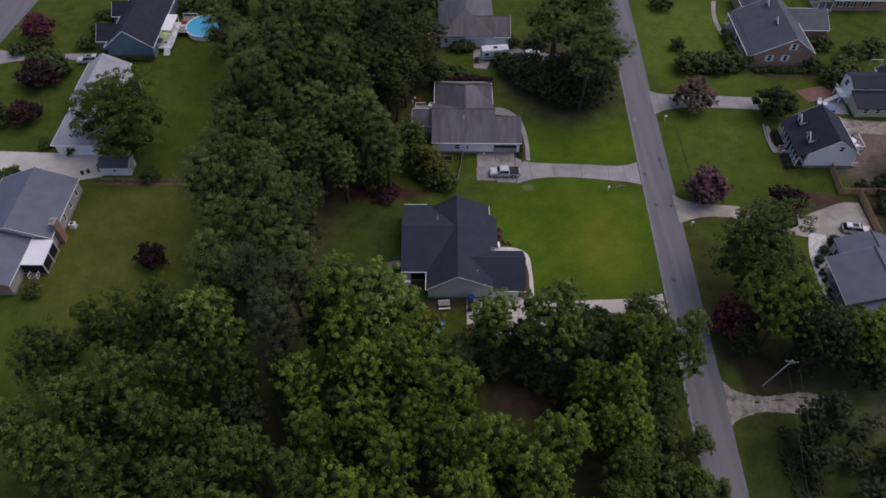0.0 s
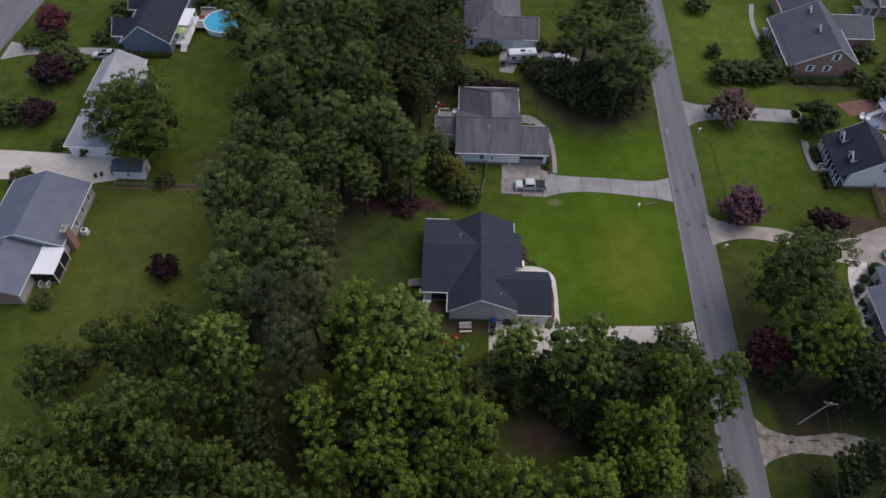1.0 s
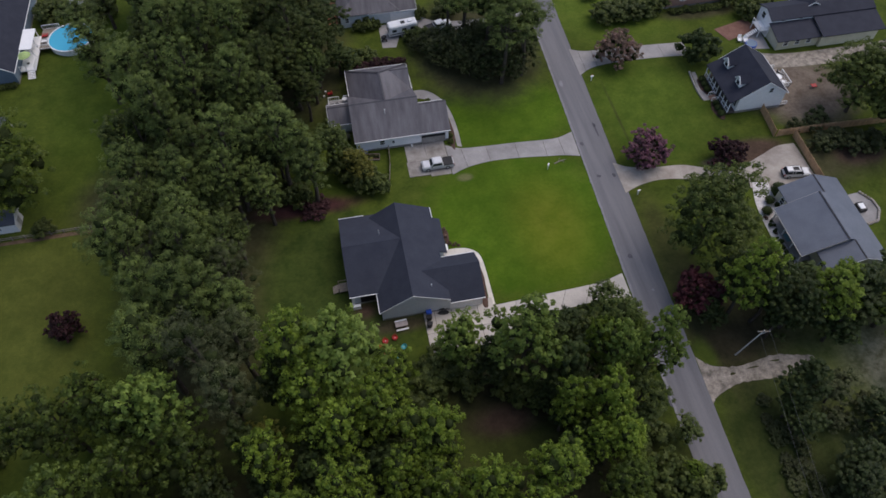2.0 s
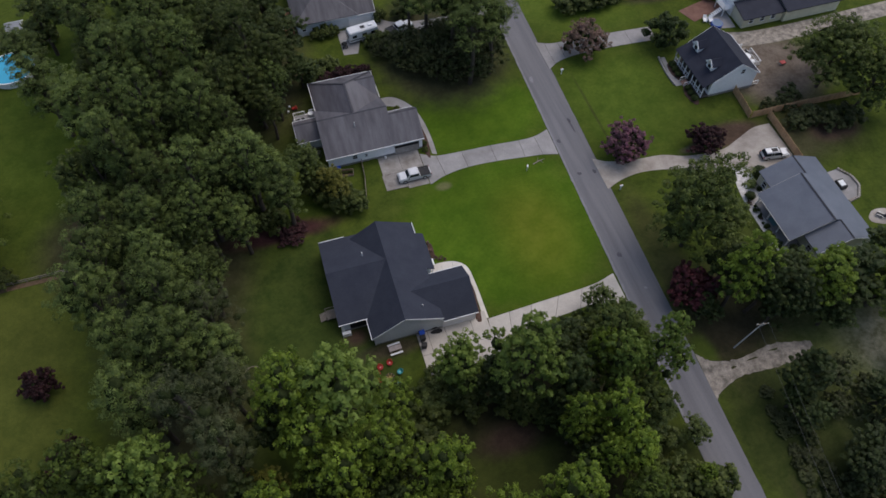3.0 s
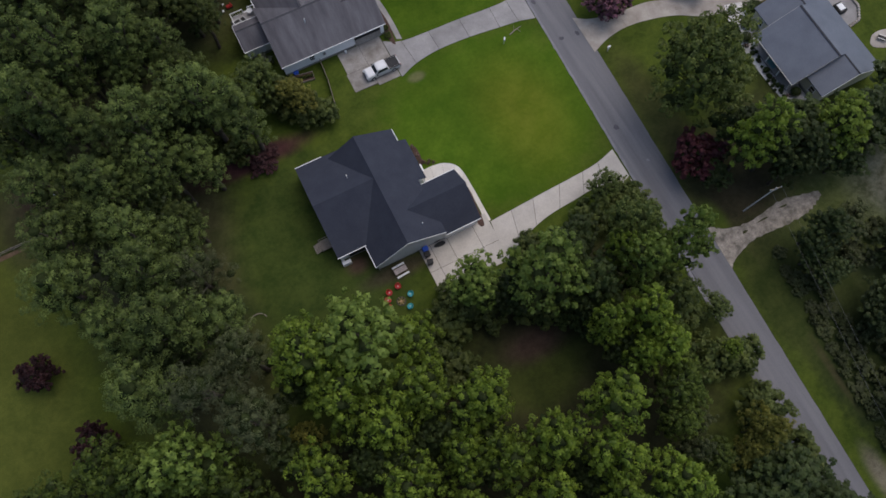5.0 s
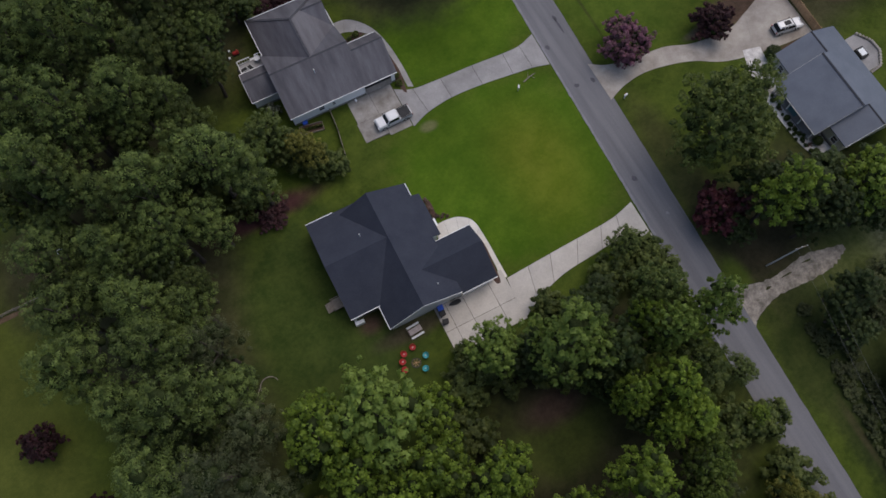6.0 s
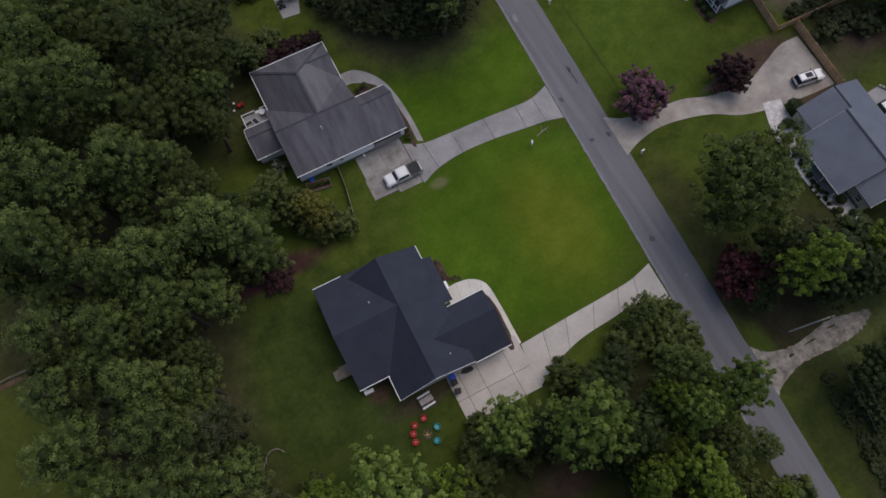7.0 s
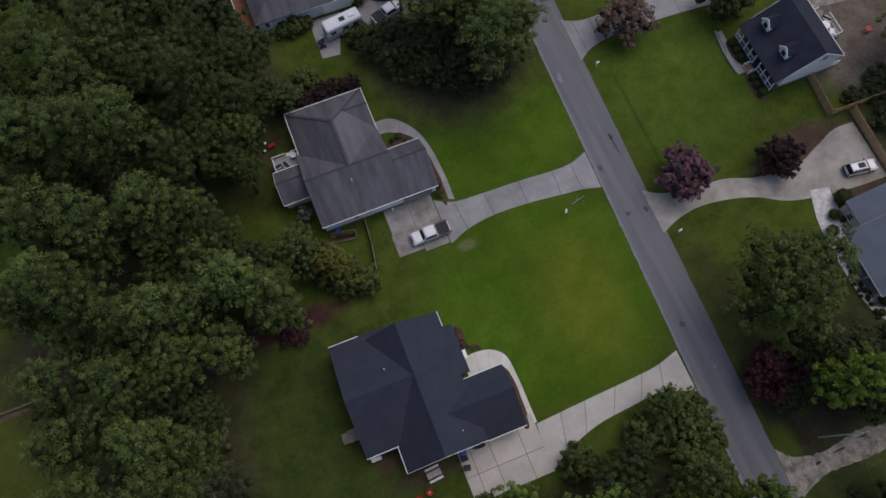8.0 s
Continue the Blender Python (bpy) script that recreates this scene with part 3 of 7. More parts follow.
solo("dirt_drive", sheet(smooth([(80, 115.2, 0), (86, 113.2, 0), (96, 112.6, 0), (120, 113, 0)], 6), smooth([(78, 110.5, 0), (86, 109, 0), (96, 108.5, 0), (120, 109, 0)], 6), -0.05, 0.02),
     M_GRAVEL, "pale dirt drive before the white house", "track", "structure")
for _x, _y, _rx, _ry, _s, _lb in ((10.4, 81.0, 0.7, 1.9, 1, "brown mulch bed along the house front"), (14.25, 71.0, 0.82, 4.3, 2, "brown mulch strip along the garage wall"),
                                  (13.2, 111.9, 1.9, 1.5, 3, "brown mulch bed inside the curved path"), (16.05, 104.3, 0.68, 4.4, 4, "brown mulch strip beside the garage"),
                                  (67.5, 100.2, 0.9, 2.4, 5, "dark planted bed before the porch"), (67.5, 107.0, 0.9, 2.4, 6, "dark planted bed before the porch")):
    solo("mulch_bed", blob(_x, _y, 0.075, _rx, _ry, 32, _s, 0.15, 0.1), M_MULCH, _lb, "mulch bed", "structure")
solo("stone_bed", sheet(smooth([(66.2, 82.3, 0), (64.9, 78.4, 0), (64.4, 75, 0), (64.2, 70.5, 0), (64.4, 65.7, 0), (65.0, 63.0, 0), (66.6, 60.2, 0)], 6), smooth([(69.0, 81.6, 0), (68.6, 79.2, 0), (68.6, 75, 0), (68.6, 70.5, 0), (68.2, 65.5, 0), (68.2, 61.5, 0), (68.0, 60.2, 0)], 6), -0.05, 0.07),
     M_STONES, "bed of white stones along the house front", "stone bed", "structure")
drive("path_3", [(66.9, 158), (65.6, 152), (65.4, 146), (66.5, 141.2), (68.5, 140.6)], [(68.0, 158), (66.6, 152), (66.4, 146.4), (67.2, 142.4), (68.5, 141.9)], M_CONC_OLD, "pale curved concrete path to the brick house", 6, 0.01, 0.05)
solo("brick_patio", slab([(76.6, 122.8, 0.05), (84.4, 124.8, 0.05), (86.0, 121.2, 0.05), (78.2, 118.8, 0.05)], 0.08), M_BRICK_DARK, "red brick patio", "patio", "structure")


solo("patio", slab([(80.9, 119.3, 0.03), (80.8, 115.6, 0.03), (85.4, 114.9, 0.03), (85.9, 120.6, 0.03)], 0.06), M_CONC_OLD, "pale concrete patio beside the white house", "patio", "structure")
# ---- houses ----
def house(name, x, y, label, group=""):
    return thing(name, x, y, 0, label, "house", group)


def gable(h, x0, x1, y0, y1, ze, zr, axis, r=None, wall=None, roof=None, cap=None, oh=0.35, og=0.3, skip="", zb=0.5, gutters="ab", rakes="ab", found=None, end_wall=None, zeb=None):
    """A gabled block on wall lines x0..x1, y0..y1: wall tops ze, ridge zr along axis at r. skip leaves out walls: a, b the long ones, c, d the ends."""
    if axis == "x":
        u0, u1, v0, v1 = x0, x1, y0, y1
        P = lambda u, v, z: (u, v, z)
    else:
        u0, u1, v0, v1 = y0, y1, x0, x1
        P = lambda u, v, z: (v, u, z)
    r = (v0 + v1) / 2 if r is None else r
    th = 0.16
    zeb = ze if zeb is None else zeb
    sa, sb = (zr - ze) / (r - v0), (zr - zeb) / (v1 - r)
    za, zb2 = ze - sa * oh, zeb - sb * oh
    lift = 0.2
    for key, v, s, zt in (("a", v0, 1, ze), ("b", v1, -1, zeb)):
        if key not in skip:
            a, b = P(u0, v, 0), P(u1, v + s * th, 0)
            part("wall", box(min(a[0], b[0]), max(a[0], b[0]), min(a[1], b[1]), max(a[1], b[1]), zb, zt), wall, h)
    for key, u, s in (("c", u0, 1), ("d", u1, -1)):
        if key not in skip:
            bm = bmesh.new()
            prof = [(v0 + th + 0.01, zb), (v1 - th - 0.01, zb), (v1 - th - 0.01, zeb), (r, zr - 0.02), (v0 + th + 0.01, ze)]
            f = [bm.verts.new(P(u, v, z)) for v, z in prof]
            g = [bm.verts.new(P(u + s * th, v, z)) for v, z in prof]
            bm.faces.new(f)
            bm.faces.new(g[::-1])
            for i in range(5):
                bm.faces.new((f[i], f[(i + 1) % 5], g[(i + 1) % 5], g[i]))
            part("gable_wall", bm, end_wall or wall, h)
    if found:
        part("foundation", box(x0 + 0.05, x1 - 0.05, y0 + 0.05, y1 - 0.05, -0.1, zb + 0.02), found, h)
    for ve, zz in ((v0 - oh, za), (v1 + oh, zb2)):
        part("roof_slope", slab([P(u0 - og, ve, zz + lift), P(u1 + og, ve, zz + lift), P(u1 + og, r, zr + lift), P(u0 - og, r, zr + lift)], 0.17), roof, h)
    bm = bmesh.new()
    for d, sl in ((-0.16, sa), (0.16, sb)):
        slab([P(u0 - og - 0.01, r, zr + lift + 0.022), P(u1 + og + 0.01, r, zr + lift + 0.022), P(u1 + og + 0.01, r + d, zr + lift + 0.022 - sl * 0.16), P(u0 - og - 0.01, r + d, zr + lift + 0.022 - sl * 0.16)], 0.03, bm)
    part("ridge_cap", bm, cap or roof, h)
    for key, ve, zz, s in (("a", v0 - oh, za, -1), ("b", v1 + oh, zb2, 1)):
        if key in gutters:
            part("gutter", beam(P(u0 - og, ve + s * 0.05, zz + lift - 0.05), P(u1 + og, ve + s * 0.05, zz + lift - 0.05), 0.09, 0.12), M_TRIM, h)
    for key, u, s in (("a", u0 - og, -1), ("b", u1 + og, 1)):
        if key in rakes:
            for ve, zz in ((v0 - oh, za), (v1 + oh, zb2)):
                part("rake_board", beam(P(u + s * 0.03, ve, zz + lift - 0.1), P(u + s * 0.03, r, zr + lift - 0.1), 0.05, 0.18), M_TRIM, h)


def facing(side):
    return {"s": ((1, 0), (0, -1)), "n": ((-1, 0), (0, 1)), "e": ((0, 1), (1, 0)), "w": ((0, -1), (-1, 0))}[side]


def panel(x, y, z0, z1, w, side, d0, d1, bm=None):
    """An upright plate centred on a wall point, w wide, from d0 to d1 out of the wall."""
    (tx, ty), (nx, ny) = facing(side)
    xs = [x + tx * s * w / 2 + nx * d for s in (-1, 1) for d in (d0, d1)]
    ys = [y + ty * s * w / 2 + ny * d for s in (-1, 1) for d in (d0, d1)]
    return box(min(xs), max(xs), min(ys), max(ys), z0, z1, bm)


def window(h, x, y, z, w, ht, side, shutters=None):
    """A sash window on a wall: frame, sill, meeting rail, two panes, shutters where the house has them."""
    (tx, ty), _ = facing(side)
    bm = bmesh.new()
    for s in (-1, 1):
        panel(x + tx * s * w / 2, y + ty * s * w / 2, z, z + ht, 0.1, side, 0.0, 0.07, bm)
    panel(x, y, z + ht, z + ht + 0.1, w + 0.1, side, 0.0, 0.075, bm)
    panel(x, y, z + ht / 2 - 0.03, z + ht / 2 + 0.03, w - 0.1, side, 0.0, 0.06, bm)
    win = part("window", bm, M_TRIM, h)
    part("sill", panel(x, y, z - 0.08, z, w + 0.2, side, 0.0, 0.12), M_TRIM, win)
    for k in (0, 1):
        part("pane", panel(x, y, z + 0.002 + k * (ht / 2 + 0.03), z + ht / 2 - 0.032 + k * (ht / 2 + 0.03), w - 0.104, side, 0.01, 0.03), M_GLASS, win)
    if shutters:
        for s in (-1, 1):
            part("shutter", panel(x + tx * s * (w / 2 + 0.28), y + ty * s * (w / 2 + 0.28), z, z + ht, 0.4, side, 0.0, 0.05), shutters, win)


def door(h, x, y, z, w, ht, side, material, name="door"):
    (tx, ty), _ = facing(side)
    d = part(name, panel(x, y, z, z + ht, w, side, 0.0, 0.05), material, h)
    bm = bmesh.new()
    for s in (-1, 1):
        panel(x + tx * s * (w / 2 + 0.06), y + ty * s * (w / 2 + 0.06), z, z + ht, 0.11, side, 0.0, 0.08, bm)
    panel(x, y, z + ht, z + ht + 0.12, w + 0.24, side, 0.0, 0.08, bm)
    part("door_frame", bm, M_TRIM, d)
    return d


def garage_door(h, x, y, z, w, ht, side, rows=4):
    d = door(h, x, y, z, w, ht, side, M_TRIM, "garage_door")
    for k in range(rows):
        part("door_panel", panel(x, y, z + 0.05 + k * ht / rows, z + (k + 1) * ht / rows - 0.05, w - 0.2, side, 0.05, 0.075), M_SIDE_WHITE, d)


def dormer(h, x, y, zbase, w, ht, side, roof, wall=None, depth=1.6):
    """A small gabled dormer standing on a slope, its face towards side."""
    (tx, ty), (nx, ny) = facing(side)
    P = lambda a, b, z: (x + tx * a + nx * b, y + ty * a + ny * b, z)
    bm = bmesh.new()
    prof = [(-w / 2, zbase), (w / 2, zbase), (w / 2, zbase + ht), (0, zbase + ht + w * 0.5), (-w / 2, zbase + ht)]
    f = [bm.verts.new(P(a, 0, z)) for a, z in prof]
    g = [bm.verts.new(P(a, -depth, z)) for a, z in prof]
    bm.faces.new(f)
    bm.faces.new(g[::-1])
    for i in range(5):
        bm.faces.new((f[i], f[(i + 1) % 5], g[(i + 1) % 5], g[i]))
    d = part("dormer", bm, wall or M_SIDE_WHITE, h)
    for s in (-1, 1):
        part("dormer_roof", slab([P(s * (w / 2 + 0.15), 0.18, zbase + ht - 0.02), P(s * (w / 2 + 0.15), -depth - 0.5, zbase + ht - 0.02), P(0, -depth - 0.5, zbase + ht + w * 0.5 + 0.13), P(0, 0.18, zbase + ht + w * 0.5 + 0.13)], 0.1), roof, d)
        part("rake_board", beam(P(s * (w / 2 + 0.15), 0.2, zbase + ht - 0.07), P(0, 0.2, zbase + ht + w * 0.5 + 0.08), 0.12, 0.28), M_TRIM, d)
    part("pane", panel(x, y, zbase + 0.15, zbase + ht - 0.05, w * 0.45, side, 0.01, 0.03), M_GLASS, d)


def railing(h, a, b, z, ht=1.0, step=0.35, material=None):
    """A deck railing: top rail, bottom rail and balusters."""
    material = material or M_TRIM
    a, b = Vector((*a, z)), Vector((*b, z))
    n = max(2, int((b - a).length / step))
    rail = part("railing", beam(a + Vector((0, 0, ht)), b + Vector((0, 0, ht)), 0.1, 0.08), material, h)
    part("bottom_rail", beam(a + Vector((0, 0, 0.12)), b + Vector((0, 0, 0.12)), 0.06, 0.06), material, rail)
    for k in range(n + 1):
        p = a.lerp(b, k / n)
        part("baluster", beam(p, p + Vector((0, 0, ht - 0.04)), 0.1 if k in (0, n) else 0.05, 0.1 if k in (0, n) else 0.05), material, rail)


def vent_pipe(h, x, y, z):
    part("vent_pipe", disc(x, y, z - 0.3, z + 0.8, 0.07, 0.07, 8), M_TRIM, h, "white plastic vent pipe")


# the charcoal-roofed house in the middle
hm = house("house", 3.5, 76, "single-storey house with charcoal shingle roofs and pale blue siding")
K = dict(wall=M_SIDE_BLUE, roof=M_SHINGLE_CHAR, cap=M_SHINGLE_CHAR)
gable(hm, -2.0, 8.2, 67.4, 84.7, 2.95, 6.2, "y", 2.8, found=M_FOUND, gutters="", rakes="a", zeb=3.6, **K)
part("gutter", beam((8.6, 82.9, 3.58), (8.6, 85.0, 3.58), 0.09, 0.12), M_TRIM, hm)
part("gutter", beam((-2.4, 67.1, 2.86), (-2.4, 70.9, 2.86), 0.09, 0.12), M_TRIM, hm)
gable(hm, -6.25, 2.8, 71.0, 85.5, 2.95, 6.1, "x", 77.9, found=M_FOUND, skip="d", gutters="a", rakes="", **K)
part("gutter", beam((-6.55, 85.9, 2.98), (-2.4, 85.9, 2.98), 0.09, 0.12), M_TRIM, hm)
part("roof_slope", slab([(8.4, 76.0, 3.71), (9.8, 76.0, 3.04), (9.8, 82.85, 3.04), (8.4, 82.85, 3.71)], 0.16), M_SHINGLE_CHAR, hm)
part("wall", box(8.2, 9.3, 76.35, 82.7, 0.5, 3.1), M_SIDE_BLUE, hm)
part("foundation", box(8.3, 9.25, 76.4, 82.65, -0.1, 0.51), M_FOUND, hm)
gable(hm, 3.2, 13.7, 67.9, 75.05, 2.95, 5.2, "x", 71.9, skip="c", found=M_FOUND, gutters="b", rakes="", zb=0.3, **K)
part("roof_slope", slab([(8.57, 67.05, 2.672), (14.0, 67.05, 2.672), (14.0, 67.545, 2.95), (8.57, 67.545, 2.95)], 0.17), M_SHINGLE_CHAR, hm)
part("gutter", beam((8.57, 67.0, 2.62), (14.0, 67.0, 2.62), 0.09, 0.12), M_TRIM, hm)
part("wall", box(8.23, 13.7, 67.4, 67.88, 0.3, 2.7), M_SIDE_BLUE, hm)
part("foundation", box(8.25, 13.65, 67.43, 67.9, -0.1, 0.31), M_FOUND, hm)
window(hm, -0.9, 67.55, 1.2, 0.8, 1.1, "s")
window(hm, 2.2, 67.55, 1.7, 0.7, 0.9, "s")
garage_door(hm, 11.0, 67.4, 0.08, 4.8, 2.2, "s")
door(hm, 9.3, 77.6, 0.55, 1.0, 2.05, "e", M_DARK)

# the weathered grey-roofed house
h2 = house("house", 5, 110, "single-storey white-sided house with weathered grey hip and gable roofs")
K = dict(wall=M_SIDE_WHITE, roof=M_SHINGLE_GREY, cap=M_RIDGE_GREY)
gable(h2, -1.5, 10.3, 102.55, 113.9, 3.0, 6.4, "x", 108.2, skip="", found=M_FOUND, gutters="a", rakes="", **K)
gable(h2, 10.35, 15.4, 102.55, 109.9, 2.98, 5.6, "x", 107.0, skip="c", found=M_FOUND, gutters="ab", rakes="", **K)
gable(h2, -5.5, -1.6, 107.9, 112.6, 2.7, 4.35, "x", 110.3, skip="d", found=M_FOUND, gutters="ab", rakes="a", **K)
gable(h2, 6.0, 10.1, 114.2, 120.4, 3.0, 5.2, "x", 117.3, skip="c", gutters="", rakes="", **K)
for _p in ([(-1.3, 108, 2.95), (4.7, 108.2, 6.5), (4.7, 115.6, 6.5), (-1.3, 121.1, 2.95)], [(10.5, 108, 2.95), (4.7, 108.2, 6.5), (4.7, 115.6, 6.5), (10.5, 121.1, 2.95)],
           [(-1.3, 121.1, 2.95), (4.7, 115.6, 6.5), (10.5, 121.1, 2.95)]):
    part("roof_slope", slab([(x, y, z + 0.16) for x, y, z in _p], 0.17), M_SHINGLE_GREY, h2)
for _a, _b in (((4.7, 108.4, 6.69), (4.7, 115.6, 6.69)), ((4.7, 115.6, 6.69), (-1.3, 121.1, 3.14)), ((4.7, 115.6, 6.69), (10.5, 121.1, 3.14))):
    part("ridge_cap", beam(_a, _b, 0.34, 0.07), M_RIDGE_GREY, h2)
for _a, _b in (((-1.4, 114.0, 3.0), (-1.4, 121.2, 3.0)), ((-1.4, 121.25, 3.0), (10.6, 121.25, 3.0)), ((10.62, 112, 3.0), (10.62, 121.2, 3.0))):
    part("gutter", beam(_a, _b, 0.09, 0.12), M_TRIM, h2)
part("wall", box(-0.9, 10.1, 113.8, 120.7, -0.1, 2.95), M_SIDE_WHITE, h2)
# flat plates on the wall; interior shade and lit floor put in as colour
part("garage_shade", panel(12.6, 102.55, 1.55, 2.25, 4.4, "s", 0.0, 0.03), M_DARK, h2, "dark plate for the shade inside the open garage")
part("garage_floor_plate", panel(12.6, 102.55, 0.08, 1.545, 4.4, "s", 0.0, 0.025), M_GARAGE, h2, "pale plate for the lit floor inside the open garage")
part("door_frame", panel(12.6, 102.55, 2.25, 2.42, 4.7, "s", 0.0, 0.06), M_TRIM, h2)
window(h2, 3.2, 102.55, 1.3, 0.9, 1.0, "s")
window(h2, 5.2, 102.55, 1.3, 0.5, 0.7, "s")
vent_pipe(h2, 4.4, 106.2, 5.6)

# the pale teal house behind it
h4 = house("house", 7, 147, "single-storey pale teal house with a weathered grey hip roof")
K = dict(wall=M_SIDE_BLUE, roof=M_SHINGLE_GREY, cap=M_RIDGE_GREY)
part("wall", box(-0.3, 11.0, 138.0, 160, -0.1, 3.0), M_SIDE_BLUE, h4)
for _p in ([(-0.8, 137.5, 3), (5.6, 143.4, 6.6), (5.6, 156, 6.6), (-0.8, 161, 3)], [(12, 137.5, 3), (5.6, 143.4, 6.6), (5.6, 156, 6.6), (12, 161, 3)],
           [(-0.8, 137.5, 3), (5.6, 143.4, 6.6), (12, 137.5, 3)], [(-0.8, 161, 3), (5.6, 156, 6.6), (12, 161, 3)]):
    part("roof_slope", slab([(x, y, z + 0.16) for x, y, z in _p], 0.17), M_SHINGLE_GREY, h4)
gable(h4, 5.6, 15.3, 137.9, 146.0, 2.98, 5.5, "x", 142.0, skip="c", gutters="a", rakes="b", **K)
garage_door(h4, 12.4, 137.9, 0.08, 4.4, 2.1, "s")
window(h4, 1.0, 138.0, 1.2, 0.8, 1.1, "s")

# the white cape house with navy roof and dormers
hw = house("house", 74, 104, "white storey-and-a-half house with navy shingles, porch and two dormers")
K = dict(wall=M_SIDE_WHITE, roof=M_SHINGLE_NAVY, cap=M_SHINGLE_NAVY)
gable(hw, 70.2, 79.4, 98.9, 109.2, 3.9, 7.0, "y", 74.8, found=M_FOUND, gutters="b", rakes="ab", zb=0.6, oh=0.3, **K)
part("roof_slope", slab([(68.2, 98.6, 3.25), (68.2, 109.5, 3.25), (70.5, 109.5, 4.32), (70.5, 98.6, 4.32)], 0.15), M_SHINGLE_NAVY, hw)
part("porch_floor", box(68.4, 70.2, 98.7, 109.4, 0.35, 0.6), M_DECK_DARK, hw)
for _y in (100.4, 102.2, 106.2, 108.0):
    window(hw, 70.2, _y, 1.3, 0.9, 1.5, "w", M_DARK)
door(hw, 70.2, 103.5, 0.62, 1.0, 2.05, "w", M_DARK)
for _k in range(9):
    _y = 98.85 + _k * 1.3
    part("porch_post", box(68.5, 68.66, _y - 0.08, _y + 0.08, 0.6, 3.15), M_TRIM, hw)
for _a, _b in ((98.85, 102.7), (104.1, 109.25)):
    railing(hw, (68.58, _a), (68.58, _b), 0.6, 0.95, 0.5)
dormer(hw, 70.6, 107.1, 4.5, 1.8, 1.0, "w", M_SHINGLE_NAVY)
dormer(hw, 70.6, 101.9, 4.5, 1.8, 1.0, "w", M_SHINGLE_NAVY)
window(hw, 76.0, 98.9, 4.4, 0.8, 1.0, "s")

# the blue-grey-roofed house by the parking drive
hg = house("house", 73, 70, "long cream house with blue-grey shingle roofs and a front porch")
K = dict(wall=M_SIDE_CREAM, roof=M_SHINGLE_BLUE, cap=M_RIDGE_DARK)
gable(hg, 68.3, 78.5, 61.2, 78.1, 2.9, 5.02, "y", 73.4, found=M_FOUND, gutters="", rakes="a", **K)
part("roof_slope", slab([(65.4, 64.6, 2.7), (72.2, 64.6, 5.72), (72.2, 74.4, 5.72), (65.4, 74.4, 2.7)], 0.17), M_SHINGLE_BLUE, hg)
part("roof_slope", slab([(72.2, 64.6, 5.72), (74.6, 64.6, 4.78), (74.6, 74.4, 4.78), (72.2, 74.4, 5.72)], 0.17), M_SHINGLE_BLUE, hg)
part("ridge_cap", beam((72.2, 64.58, 5.73), (72.2, 74.42, 5.73), 0.3, 0.06), M_RIDGE_DARK, hg)
for _y in (64.8, 74.05):
    _bm = bmesh.new()
    _f = [[_bm.verts.new((x, y, z)) for x, z in ((66.1, 2.55), (68.3, 2.9), (73.6, 5.0), (72.2, 5.5), (67.0, 3.15))] for y in (_y, _y + 0.14)]
    _bm.faces.new(_f[0])
    _bm.faces.new(_f[1][::-1])
    for _k in range(5):
        _bm.faces.new((_f[0][_k], _f[0][(_k + 1) % 5], _f[1][(_k + 1) % 5], _f[1][_k]))
    part("gable_wall", _bm, M_SIDE_CREAM, hg)
for _y in (64.57, 74.43):
    part("rake_board", beam((65.4, _y, 2.58), (72.2, _y, 5.6), 0.04, 0.16), M_SIDE_GREY, hg)
part("gutter", beam((65.34, 64.6, 2.62), (65.34, 74.4, 2.62), 0.09, 0.11), M_SIDE_GREY, hg)
part("porch_floor", box(65.8, 68.3, 64.95, 74.1, -0.05, 0.35), M_CONC_OLD, hg)
part("porch_mat", box(66.1, 67.5, 69.0, 70.6, 0.35, 0.365), M_MAT_TEAL, hg, "teal porch mat")

# the brick house
hb = house("house", 76, 141, "brick storey-and-a-half house with slate-grey shingles and small dormers")
K = dict(wall=M_BRICK, roof=M_SHINGLE_SLATE, cap=M_SHINGLE_SLATE)
gable(hb, 71.9, 81.6, 148.1, 158.5, 3.2, 6.7, "y", 76.9, skip="c", found=M_FOUND, gutters="a", rakes="", **K)
gable(hb, 68.9, 81.8, 131.2, 148.0, 3.3, 7.3, "y", 76.9, found=M_FOUND, gutters="b", rakes="ab", zeb=3.9, **K)
gable(hb, 80.2, 89, 141.5, 150, 2.9, 5.3, "x", 146, skip="c", found=M_FOUND, gutters="ab", rakes="b", **K)
part("roof_slope", slab([(67.7, 130.9, 2.9), (67.7, 148.3, 2.9), (68.95, 148.3, 3.525), (68.95, 130.9, 3.525)], 0.15), M_SHINGLE_SLATE, hb)
part("gutter", beam((67.64, 130.9, 2.84), (67.64, 148.3, 2.84), 0.1, 0.12), M_TRIM, hb)
part("rake_board", beam((67.7, 130.87, 2.8), (68.9, 130.87, 3.4), 0.05, 0.18), M_TRIM, hb)
for _x, _z in ((72.6, 1.7), (76.1, 1.7), (77.0, 4.6)):
    window(hb, _x, 131.2, _z, 0.85, 1.35, "s", M_TRIM)
for _k in range(5):
    part("porch_post", box(67.5, 67.65, 131.6 + 4.05 * _k, 131.75 + 4.05 * _k, 0.3, 2.7), M_TRIM, hb)
part("porch_floor", box(67.4, 68.85, 131.3, 148.2, -0.05, 0.4), M_CONC_OLD, hb)
railing(hb, (67.57, 131.8), (67.57, 138.8), 0.4, 0.9, 0.5)
dormer(hb, 75.0, 138.6, 6.0, 1.8, 0.85, "w", M_SHINGLE_SLATE, depth=1.2)
